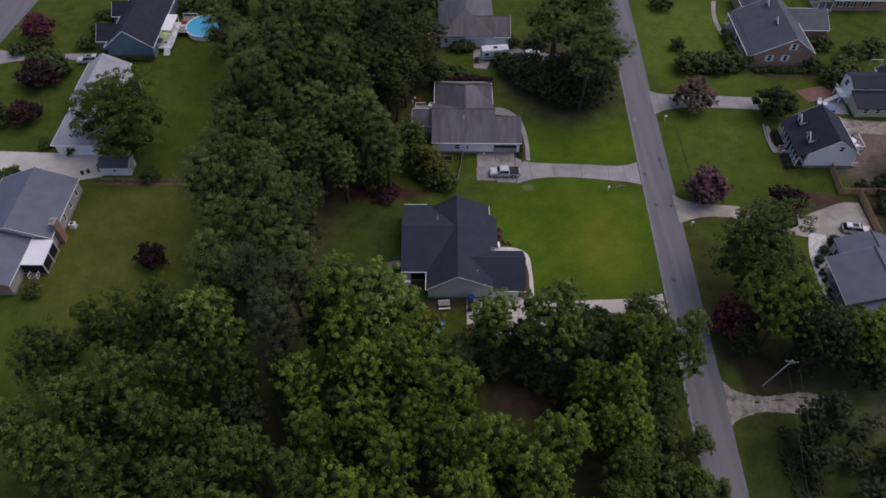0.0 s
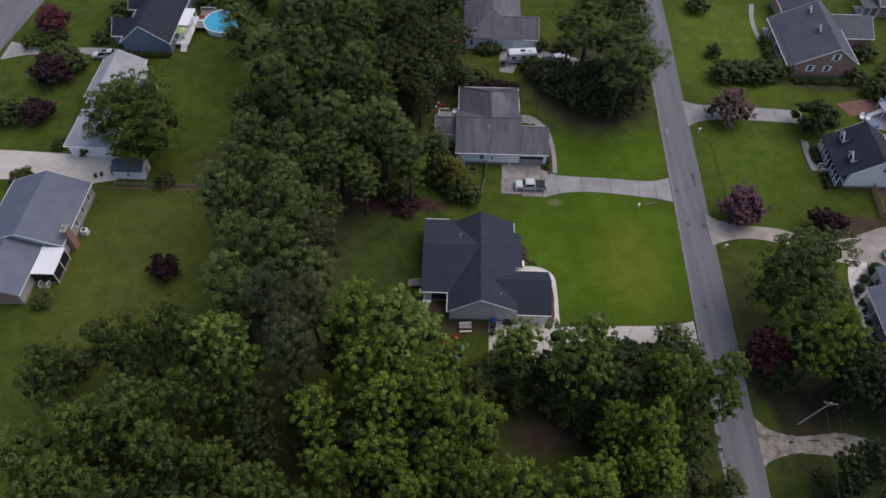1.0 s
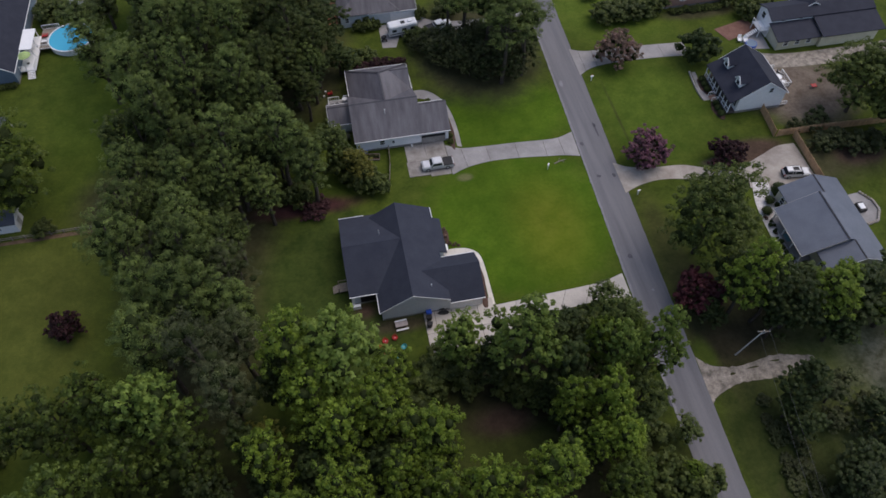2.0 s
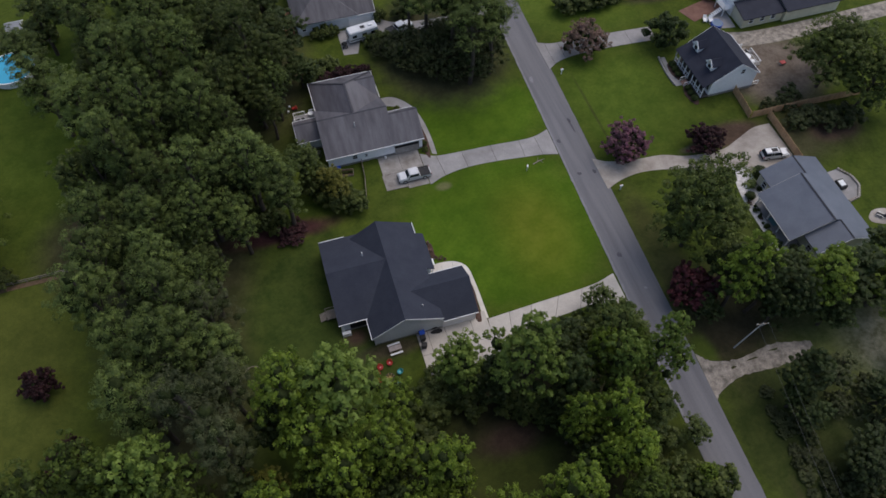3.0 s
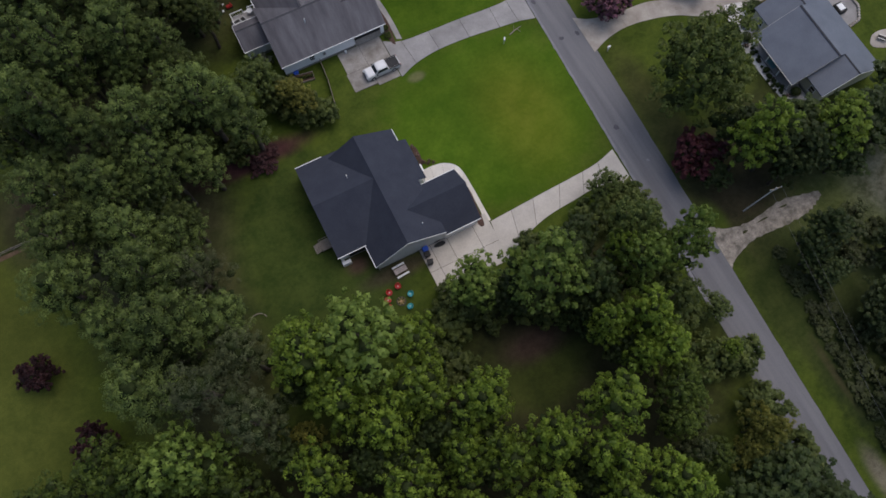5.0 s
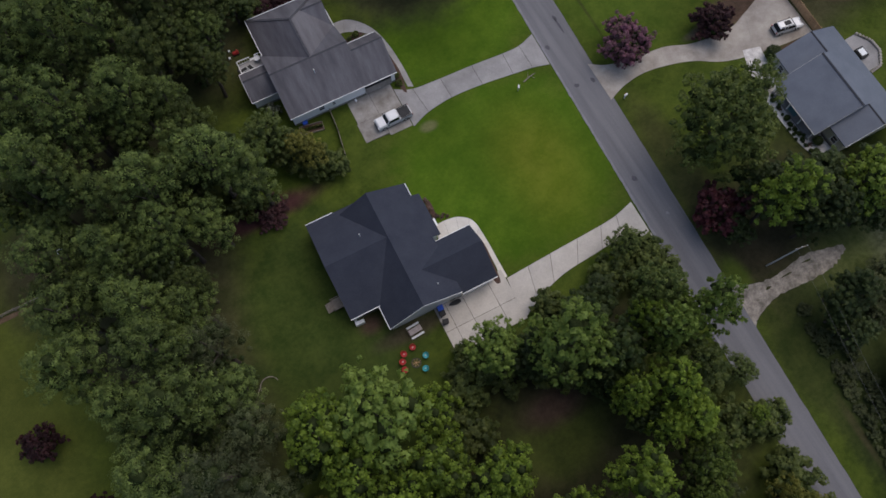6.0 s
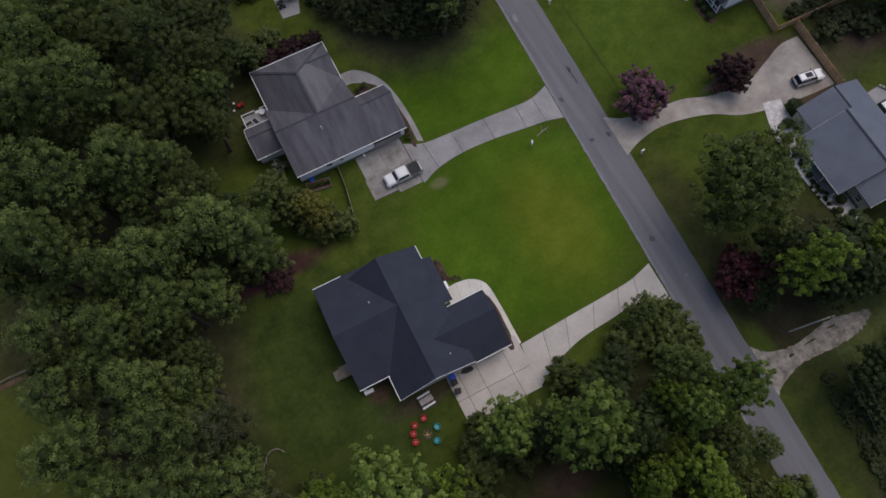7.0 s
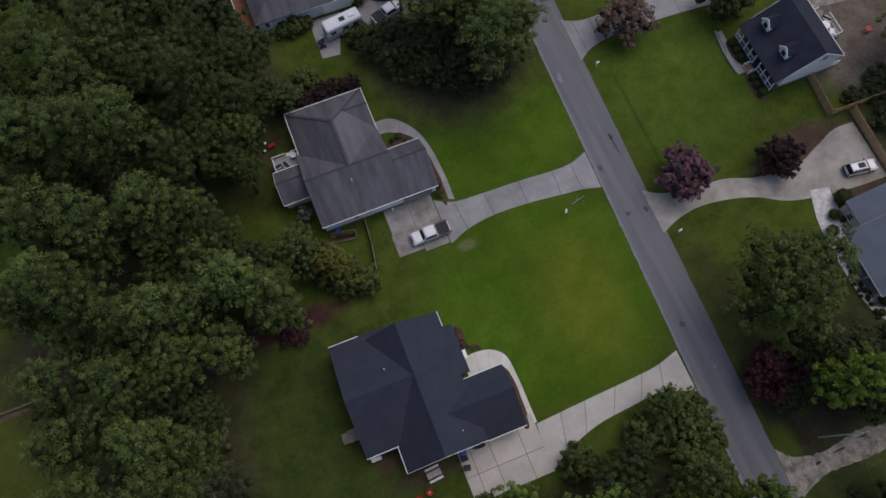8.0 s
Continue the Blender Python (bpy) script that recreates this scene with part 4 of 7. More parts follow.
dormer(hb, 75.0, 145.6, 6.0, 1.8, 0.85, "w", M_SHINGLE_SLATE, depth=1.2)

# the brick house beyond it
hf = house("house", 100, 158, "far brick house with grey shingles and white trim")
gable(hf, 95.2, 108.5, 154.0, 163.0, 3.0, 5.6, "x", found=M_FOUND, gutters="ab", rakes="ab", wall=M_BRICK, roof=M_SHINGLE_SLATE, cap=M_SHINGLE_SLATE)
for _x in (97.0, 99.6, 103.2):
    window(hf, _x, 154.0, 1.2, 0.9, 1.2, "s", M_DARK)
part("porch_roof", slab([(91.2, 153.4, 2.7), (95.0, 153.4, 2.7), (95.0, 158.0, 2.9), (91.2, 158.0, 2.9)], 0.14), M_SHINGLE_SLATE, hf)
for _x in (91.4, 93.1, 94.8):
    part("porch_post", box(_x - 0.08, _x + 0.08, 153.5, 153.66, 0, 2.56), M_TRIM, hf)
part("porch_floor", box(91.2, 95.15, 153.4, 158.0, -0.05, 0.3), M_CONC_OLD, hf)

# the stepped white house
hs = house("house", 92, 119, "stepped white house with navy roofs and a cream front")
K = dict(wall=M_SIDE_WHITE, roof=M_SHINGLE_NAVY, cap=M_SHINGLE_NAVY)
part("wall", box(86.0, 108, 118.4, 123.4, -0.1, 4.3), M_SIDE_WHITE, hs)
part("roof_slope", slab([(85.7, 118.1, 4.32), (109, 118.1, 4.32), (109, 121, 5.35), (85.7, 121, 5.35)], 0.17), M_SHINGLE_NAVY, hs)
part("roof_slope", slab([(85.7, 123.8, 4.32), (109, 123.8, 4.32), (109, 121, 5.35), (85.7, 121, 5.35)], 0.17), M_SHINGLE_NAVY, hs)
part("wall", box(86.2, 95.2, 114.2, 118.35, -0.1, 2.45), M_SIDE_CREAM, hs)
part("roof_slope", slab([(85.6, 113.6, 2.6), (95.2, 113.6, 2.6), (95.2, 118.4, 3.6), (85.6, 118.4, 3.6)], 0.17), M_SHINGLE_NAVY, hs)
part("wall", box(95.3, 108, 113.6, 118.3, -0.1, 2.95), M_SIDE_CREAM, hs)
part("roof_slope", slab([(95.0, 113.0, 3.0), (109, 113.0, 3.0), (109, 118.4, 4.15), (95.0, 118.4, 4.15)], 0.17), M_SHINGLE_NAVY, hs)


def gable_end(x0, x1, y0, y1, z0, z1):
    """A triangular piece of wall closing a roof's end."""
    bm = bmesh.new()
    a, b = [[bm.verts.new(p) for p in ((x, y0, z0), (x, y1, z0), (x, (y0 + y1) / 2, z1))] for x in (x0, x1)]
    bm.faces.new(a)
    bm.faces.new(b)
    for i in range(3):
        bm.faces.new((a[i], a[(i + 1) % 3], b[(i + 1) % 3], b[i]))
    bmesh.ops.recalc_face_normals(bm, faces=bm.faces)
    return bm


part("wall", gable_end(86.0, 86.2, 118.5, 123.4, 4.302, 5.12), M_SIDE_WHITE, hs)
part("wall", gable_end(107.8, 108, 118.5, 123.4, 4.302, 5.12), M_SIDE_WHITE, hs)
gable(hs, 93.2, 98.4, 120.6, 125.0, 4.2, 5.7, "y", 95.8, rakes="ab", **K)

# the slate-roofed house with brick chimney at the west
hl = house("house", -73, 82, "grey-sided house with blue-grey shingles and a brick chimney")
K = dict(wall=M_SIDE_GREY, roof=M_SHINGLE_BLUE, cap=M_SHINGLE_BLUE)
gable(hl, -80.4, -67.0, 77.7, 91.6, 3.1, 5.8, "y", -73.6, found=M_FOUND, gutters="ab", rakes="ab", **K)
gable(hl, -80.0, -70.4, 67.7, 77.6, 2.9, 4.9, "y", -75.3, end_wall=M_BRICK, found=M_FOUND, gutters="ab", rakes="", **K)
_c = part("chimney", box(-66.95, -66.0, 79.0, 80.5, -0.1, 4.9), M_BRICK, hl, "red brick chimney")
part("chimney_cap", box(-67.05, -65.9, 78.9, 80.6, 4.9, 5.05), M_FOUND, _c)
part("flue", disc(-66.5, 79.75, 5.05, 5.6, 0.2, 0.2, 10), M_METAL, _c)
_a = part("awning", slab([(-70.4, 71.9, 2.85), (-66.3, 71.9, 2.85), (-66.3, 77.3, 3.0), (-70.4, 77.3, 3.0)], 0.12), M_TRIM, hl, "flat white metal porch roof")
for _x, _y in ((-70.2, 72.1), (-68.3, 72.1), (-66.45, 72.1), (-66.45, 74.7), (-66.45, 77.1)):
    part("awning_post", box(_x - 0.07, _x + 0.07, _y - 0.07, _y + 0.07, 0, 2.74), M_TRIM, _a)
part("porch_floor", box(-70.3, -66.4, 72.0, 77.2, -0.05, 0.5), M_WOOD, hl)
for _y in (89.5, 86.5, 83.5):
    window(hl, -67.0, _y, 1.3, 0.9, 1.2, "e")

# the pale-roofed house behind the big tree
hp = house("house", -72, 114, "white house with pale grey shingle roof behind a large tree")
K = dict(wall=M_SIDE_WHITE, roof=M_SHINGLE_LIGHT, cap=M_SHINGLE_LIGHT)
gable(hp, -75.9, -67.4, 115.2, 126.8, 3.0, 5.4, "y", -72.4, found=M_FOUND, gutters="ab", rakes="ab", **K)
part("wall", box(-74.8, -67.5, 101.4, 115.1, -0.1, 3.0), M_SIDE_WHITE, hp)
for _p in ([(-75.2, 100.9, 3.05), (-71.2, 104.9, 5.0), (-71.2, 116.5, 5.0), (-75.2, 116.5, 3.05)], [(-67.1, 100.9, 3.05), (-71.2, 104.9, 5.0), (-71.2, 116.5, 5.0), (-67.1, 116.5, 3.05)],
           [(-75.2, 100.9, 3.05), (-71.2, 104.9, 5.0), (-67.1, 100.9, 3.05)]):
    part("roof_slope", slab(_p, 0.16), M_SHINGLE_LIGHT, hp)
for _a, _b in (((-75.25, 100.85, 2.98), (-67.05, 100.85, 2.98)), ((-75.25, 100.9, 2.98), (-75.25, 115.0, 2.98)), ((-67.05, 100.9, 2.98), (-67.05, 115.0, 2.98))):
    part("gutter", beam(_a, _b, 0.1, 0.13), M_TRIM, hp)
part("roof_slope", slab([(-66.9, 117.5, 2.7), (-63.8, 117.5, 2.6), (-63.8, 121.5, 2.6), (-66.9, 121.5, 2.7)], 0.12), M_SHINGLE_SLATE, hp)
for _x, _y in ((-64.0, 117.7), (-64.0, 121.3)):
    part("porch_post", box(_x - 0.06, _x + 0.06, _y - 0.06, _y + 0.06, 0, 2.5), M_TRIM, hp)

# the slate-blue house with the pool
hq = house("house", -69, 142, "slate-blue house with a dark shingle roof and white porch roof")
K = dict(wall=M_SIDE_SLATE, roof=M_SHINGLE_NAVY, cap=M_SHINGLE_NAVY)
gable(hq, -74.4, -64.2, 133.2, 160, 3.1, 7.0, "y", -69.5, found=M_FOUND, gutters="ab", rakes="ab", **K)
gable(hq, -77.0, -70, 135.5, 141.5, 3.0, 5.2, "x", skip="d", gutters="ab", rakes="a", **K)
gable(hq, -76.5, -70, 145.5, 150.5, 3.0, 5.0, "x", skip="d", gutters="ab", rakes="a", **K)
_a = part("porch_roof", slab([(-65.9, 139.6, 3.2), (-61.6, 139.6, 3.0), (-61.6, 146, 3.0), (-65.9, 146, 3.2)], 0.12), M_TRIM, hq, "flat white metal porch roof")
for _y in (139.8, 142.8, 145.8):
    part("awning_post", box(-61.85, -61.7, _y - 0.08, _y + 0.08, 0, 2.88), M_TRIM, _a)
part("deck", box(-64.1, -61.2, 135.8, 146.2, 0.7, 0.9), M_TRIM, hq)
part("deck", box(-61.15, -57.6, 141.6, 147.9, 1.0, 1.15), M_WOOD, hq)


# ---- trees ----
ICO = [(0, 0, 1)] + [(0.894 * math.cos(a), 0.894 * math.sin(a), 0.447) for a in (1.2566 * k for k in range(5))] + [(0.894 * math.cos(a), 0.894 * math.sin(a), -0.447) for a in (1.2566 * k + 0.6283 for k in range(5))] + [(0, 0, -1)]
ICO_FACES = [(0, 1 + k, 1 + (k + 1) % 5) for k in range(5)] + [(11, 6 + (k + 1) % 5, 6 + k) for k in range(5)] + [(1 + k, 6 + k, 1 + (k + 1) % 5) for k in range(5)] + [(1 + (k + 1) % 5, 6 + k, 6 + (k + 1) % 5) for k in range(5)]


def leaves(name, clumps, per, size, aspect, seed, cores=(), up=0.35, squash=0.8):
    """One mesh of small pointed blades set about the clumps (x, y, z, r), and near-black lumps at the cores for the
    crown's inner shade.
    """
    rng = np.random.default_rng(seed)
    c = np.repeat(np.array([q[:3] for q in clumps]), per, axis=0)
    r = np.repeat(np.array([q[3] for q in clumps]), per)
    n = len(c)
    d = rng.normal(size=(n, 3))
    d[:, 2] = np.where(d[:, 2] < -0.3, -d[:, 2], d[:, 2])
    d /= np.linalg.norm(d, axis=1)[:, None]
    p = c + d * (r * rng.uniform(0.6, 1.05, n))[:, None] * np.array([1, 1, squash])
    nrm = d * 1.0 + rng.normal(size=(n, 3)) * 0.3 + np.array([0, 0, up])
    nrm /= np.linalg.norm(nrm, axis=1)[:, None]
    t = np.cross(nrm, rng.normal(size=(n, 3)))
    t /= np.linalg.norm(t, axis=1)[:, None]
    b = np.cross(nrm, t)
    s = size * rng.uniform(0.65, 1.35, n)[:, None]
    k = rng.uniform(-0.35, 0.35, n)[:, None]
    v = np.stack([p + t * s * 0.55, p - t * s * 0.45 + b * s * aspect * (0.5 + k), p - t * s * 0.45 - b * s * aspect * (0.5 - k)], 1).reshape(-1, 3)
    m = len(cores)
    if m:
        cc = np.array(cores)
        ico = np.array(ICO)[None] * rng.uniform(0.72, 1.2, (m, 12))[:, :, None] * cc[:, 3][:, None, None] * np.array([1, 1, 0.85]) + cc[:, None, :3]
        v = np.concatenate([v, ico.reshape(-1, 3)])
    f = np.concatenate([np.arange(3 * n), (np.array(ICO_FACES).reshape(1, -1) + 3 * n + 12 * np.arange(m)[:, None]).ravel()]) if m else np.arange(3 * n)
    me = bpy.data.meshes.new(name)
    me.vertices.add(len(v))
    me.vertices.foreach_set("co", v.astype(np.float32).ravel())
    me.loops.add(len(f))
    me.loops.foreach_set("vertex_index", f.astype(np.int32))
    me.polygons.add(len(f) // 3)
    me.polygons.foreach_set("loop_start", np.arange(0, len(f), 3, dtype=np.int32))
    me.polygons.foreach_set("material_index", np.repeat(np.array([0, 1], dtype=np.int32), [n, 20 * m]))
    me.update(calc_edges=True)
    return me


# the crown's masses: size of the topmost, then rings of (share of the count, distance out, height, size)
RINGS = {
    "pine": (0.34, ((0.24, 0.4, 0.86, 0.34), (0.36, 0.6, 0.73, 0.35), (0.4, 0.62, 0.57, 0.33))),
    "highpine": (0.36, ((0.32, 0.44, 0.86, 0.38), (0.4, 0.62, 0.76, 0.38), (0.28, 0.5, 0.67, 0.32))),
    "broad": (0.34, ((0.24, 0.4, 0.85, 0.34), (0.36, 0.62, 0.7, 0.34), (0.4, 0.6, 0.5, 0.34))),
    "spread": (0.34, ((0.3, 0.46, 0.8, 0.34), (0.4, 0.7, 0.6, 0.33), (0.3, 0.66, 0.4, 0.32))),
}
TALL = {"pine": 1.0, "highpine": 0.9, "broad": 1.25, "spread": 1.0}


def tree_model(kind, seed, H, R, material, count, per, size, aspect, tuft, knot):
    """A tree at the origin: tapered trunk with limbs to the outer clumps, and a crown of leafy clumps with gaps."""
    rng = random.Random(seed)
    clumps = []
    if kind == "ball":
        clumps = [(0, 0, H * 0.5, R * 0.95)]
    elif kind in RINGS:
        top, rings = RINGS[kind]
        clumps.append((rng.uniform(-0.1, 0.1) * R, rng.uniform(-0.1, 0.1) * R, H - top * R * 0.85, top * R))
        turn, wide = rng.uniform(0, 6.28), rng.uniform(0.82, 1.22)
        for share, out, height, big in rings:
            n = max(3, round(share * count))
            turn += rng.uniform(0.4, 1.0)
            for k in range(n):
                a = turn + 2 * math.pi * k / n + rng.uniform(-0.5, 0.5)
                q = out * R * rng.uniform(0.45, 1.35)
                clumps.append((q * wide * math.cos(a), q / wide * math.sin(a), H * (height + rng.uniform(-0.1, 0.08)), R * big * rng.uniform(0.5, 1.2)))
    else:
        for k in range(count):
            f = (k + 0.5) / count
            zz = 1 - 1.45 * f
            a = k * 2.39996 + rng.uniform(-0.3, 0.3)
            q = math.sqrt(max(0.0, 1 - zz * zz))
            sc = rng.uniform(0.55, 1.2) if kind == "multi" else rng.uniform(0.75, 1.08)
            clumps.append((R * q * sc * math.cos(a), R * q * sc * math.sin(a), H * 0.45 + H * 0.5 * zz * min(sc, 1.04), rng.uniform(0.16, 0.32) * R if kind == "multi" else rng.uniform(0.25, 0.4) * R))
        if kind == "shrub":
            clumps += [(0, 0, H * 0.78, R * 0.36), (0.1 * R, 0, H * 0.58, R * 0.5), (0, -0.1 * R, H * 0.36, R * 0.5)]
    bend = [(0, 0, -0.2)] + [(rng.uniform(-0.3, 0.3), rng.uniform(-0.3, 0.3), H * f) for f in (0.25, 0.5, 0.75, 0.93)]
    tr = max(0.06, H * 0.017)
    stems = [(bend, [tr * 1.25, tr, tr * 0.8, tr * 0.5, tr * 0.15])]
    if kind == "multi":
        stems = [([(0.1 * math.cos(a), 0.1 * math.sin(a), -0.1), (R * 0.25 * math.cos(a), R * 0.25 * math.sin(a), H * 0.4), (R * 0.5 * math.cos(a), R * 0.5 * math.sin(a), H * 0.75)], [0.09, 0.07, 0.03]) for a in (0.3, 1.7, 2.9, 4.2, 5.4)]
    bm = bmesh.new()
    for pts, rad in stems:
        tube(pts, rad, 8, bm)
    for q in rng.sample(clumps, min(len(clumps), 12 if kind != "multi" else 5)):
        z0 = max(H * 0.3, q[2] - 0.25 * H * rng.uniform(0.4, 1.0)) if kind != "multi" else H * 0.4
        mid = (q[0] * 0.45, q[1] * 0.45, (z0 + q[2]) / 2)
        tube([(0, 0, z0), mid, q[:3]], [tr * 0.4, tr * 0.28, tr * 0.1], 5, bm)
    tufts = []
    for x, y, z, r in clumps:
        if kind == "ball":
            tufts = [(x, y, z, r)]
            break
        if kind in RINGS:
            n = round(tuft * (r / (0.4 * R)) ** 2)
            spin = rng.uniform(0, 6.28)
            for k in range(n):
                zz = 1 - 1.5 * (k + rng.uniform(0.2, 0.8)) / n
                a = spin + k * 2.39996 + rng.uniform(-0.25, 0.25)
                q = math.sqrt(max(0.0, 1 - zz * zz)) * r * rng.uniform(0.7, 1.45)
                tufts.append((x + q * math.cos(a), y + q * math.sin(a), z + r * zz * rng.uniform(0.8, 1.25) * TALL[kind], R * knot * rng.uniform(0.7, 1.3)))
            continue
        for _ in range(tuft):
            d = Vector((rng.gauss(0, 1), rng.gauss(0, 1), rng.gauss(0.5, 0.8))).normalized()
            q = r * (rng.uniform(0.4, 1.7) if kind == "multi" else rng.uniform(0.55, 1.0))
            tufts.append((x + d.x * q, y + d.y * q, z + d.z * q * 0.9, r * (rng.uniform(0.28, 0.55) if kind == "multi" else rng.uniform(0.42, 0.62))))
    # opaque core in each clump, added to keep light out and darken the gaps
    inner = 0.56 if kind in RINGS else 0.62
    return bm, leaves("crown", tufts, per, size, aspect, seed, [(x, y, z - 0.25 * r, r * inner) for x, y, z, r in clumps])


MODELS = {}
STANDS = []
CUT = dict(spread=("tree", "tree"), pine=("pine_tree", "pine"), broad=("tree", "tree"), multi=("ornamental_tree", "tree"), shrub=("shrub", "shrub"), ball=("shrub", "shrub"), highpine=("pine_tree", "pine"))


def plant(model, x, y, top, r, label, group, turn=None):
    """Sets one tree of a model: its top at that height, its crown of that radius."""
    spec = SPECS[model]
    rng = random.Random(int(x * 31 + y * 17))
    variant = rng.randrange(spec["variants"])
    key = (model, variant)
    turn = rng.uniform(0, 360) if turn is None else turn
    if key not in MODELS:
        bm, crown = tree_model(spec["kind"], 10 * spec["seed"] + variant, spec["H"], spec["R"], spec["leaf"], spec["count"], spec["per"], spec["size"], spec["aspect"], spec["tuft"], spec.get("knot", 0.12))
        root = thing(CUT[spec["kind"]][0], 0, 0, 0, label, CUT[spec["kind"]][1], group)
        part("trunk", bm, M_BARK, root)
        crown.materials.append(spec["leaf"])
        crown.materials.append(M_CORE_SHADE)
        cr = new("crown", crown)
        cr.parent = root
        MODELS[key] = root
        root.matrix_basis = pose(x, y, 0, 0, 0, turn)
        ob = root
    else:
        ob = copy_thing(MODELS[key], pose(x, y, 0, 0, 0, turn))
        ob["label"], ob["group"] = label, group
    r *= spec.get("slim", 1.0)
    STANDS.append((x, y))
    ob.scale = (r / spec["R"], r / spec["R"], top / spec["H"])
    return ob


SPECS = {
    "pine": dict(kind="pine", slim=1.0, seed=1, variants=6, H=23.0, R=4.6, leaf=M_PINE, count=19, tuft=13, per=48, size=0.27, aspect=0.55, knot=0.14),
    "darkpine": dict(kind="pine", slim=1.0, seed=25, variants=3, H=23.0, R=4.6, leaf=M_SHADE, count=19, tuft=13, per=48, size=0.27, aspect=0.55, knot=0.14),
    "highpine": dict(kind="highpine", slim=1.06, seed=18, variants=2, H=20.0, R=4.6, leaf=M_PINE, count=15, tuft=13, per=52, size=0.27, aspect=0.55, knot=0.15),
    "broad": dict(kind="broad", slim=1.1, seed=2, variants=8, H=18.0, R=4.6, leaf=M_HARD, count=21, tuft=11, per=26, size=0.36, aspect=0.85, knot=0.125),
    "mid": dict(kind="broad", seed=15, variants=4, slim=1.1, H=18.0, R=4.6, leaf=M_MID, count=21, tuft=11, per=26, size=0.36, aspect=0.85, knot=0.125),
    "cedar": dict(kind="broad", seed=14, variants=3, H=13.0, R=3.2, leaf=M_CEDAR, count=16, tuft=18, per=24, size=0.34, aspect=0.85, knot=0.11, slim=1.1),
    "dark": dict(kind="broad", seed=3, variants=5, H=17.0, R=4.6, leaf=M_HARD_DARK, count=16, tuft=18, per=24, size=0.34, aspect=0.85, knot=0.11, slim=1.1),
    "light": dict(kind="broad", seed=9, variants=4, H=18.0, R=4.6, leaf=M_LIGHT, count=18, tuft=20, per=16, size=0.46, aspect=0.85, slim=1.15, knot=0.1),
    "fresh": dict(kind="broad", seed=27, variants=3, H=15.0, R=3.6, leaf=M_FRESH, count=19, tuft=13, per=24, size=0.34, aspect=0.8, slim=1.1, knot=0.125),
    "pale": dict(kind="broad", seed=29, variants=2, H=10.0, R=3.0, leaf=M_GREYPINE, count=16, tuft=9, per=26, size=0.26, aspect=0.6, slim=1.05, knot=0.14),
    "oak": dict(kind="spread", seed=12, variants=2, H=15.0, R=7.0, leaf=M_OAK, count=18, tuft=30, per=44, size=0.3, aspect=0.85, knot=0.1, slim=1.12),
    "loose": dict(kind="spread", seed=16, variants=1, H=16.4, R=6.0, leaf=M_LOOSE, count=24, tuft=34, per=34, size=0.32, aspect=0.8, knot=0.1, slim=1.1),
    "scrub": dict(kind="spread", seed=22, variants=4, H=6.0, R=3.0, leaf=M_SCRUB, count=14, tuft=12, per=24, size=0.24, aspect=0.7, knot=0.14, slim=1.1),
    "greypine": dict(kind="pine", slim=1.0, seed=23, variants=3, H=23.0, R=4.6, leaf=M_GREYPINE, count=18, tuft=12, per=50, size=0.25, aspect=0.4, knot=0.14),
    "ball": dict(kind="ball", seed=17, variants=2, H=1.5, R=1.0, leaf=M_CEDAR, count=1, tuft=1, per=1500, size=0.16, aspect=0.85),
    "round": dict(kind="shrub", seed=20, variants=1, H=6.0, R=3.0, leaf=M_CEDAR, count=26, tuft=5, per=40, size=0.34, aspect=0.8),
    "bloom": dict(kind="shrub", seed=19, variants=1, H=1.6, R=1.0, leaf=M_BLOOM, count=14, tuft=4, per=20, size=0.2, aspect=0.85),
    "sedge": dict(kind="shrub", seed=31, variants=2, H=0.6, R=0.4, leaf=M_ROSE, count=8, tuft=3, per=14, size=0.14, aspect=0.4),
    "olive": dict(kind="broad", seed=4, variants=2, H=12.0, R=4.0, leaf=M_YELLOW, count=13, tuft=22, per=32, size=0.3, aspect=0.8, knot=0.12),
    "shrub": dict(kind="shrub", seed=5, variants=5, H=2.4, R=1.6, leaf=M_SHRUB, count=15, tuft=6, per=24, size=0.25, aspect=0.8),
    "bush": dict(kind="shrub", seed=21, variants=3, H=2.4, R=1.6, leaf=M_SCRUB, count=14, tuft=4, per=22, size=0.32, aspect=0.85),
    "plum": dict(kind="multi", seed=6, variants=2, H=4.6, R=2.4, leaf=M_PLUM, count=36, tuft=9, per=26, size=0.3, aspect=0.85),
    "myrtle": dict(kind="multi", seed=7, variants=2, H=6.0, R=3.2, leaf=M_MYRTLE, count=44, tuft=9, per=28, size=0.28, aspect=0.85),
    "crimson": dict(kind="multi", seed=11, variants=1, H=4.6, R=2.4, leaf=M_CRIMSON, count=36, tuft=9, per=26, size=0.3, aspect=0.85),
    "blossom": dict(kind="multi", seed=13, variants=1, H=6.0, R=3.2, leaf=M_BLOSSOM, count=40, tuft=9, per=26, size=0.3, aspect=0.85),
    "rose": dict(kind="multi", seed=8, variants=1, H=6.0, R=3.2, leaf=M_ROSE, count=40, tuft=9, per=24, size=0.28, aspect=0.85),
}
PINE = "tall pine with dark green clumped needles in the wood"
BROAD = "tall broadleaf tree with bright green leafy crown in the wood"
DARK = "broadleaf tree with dense dark green crown"
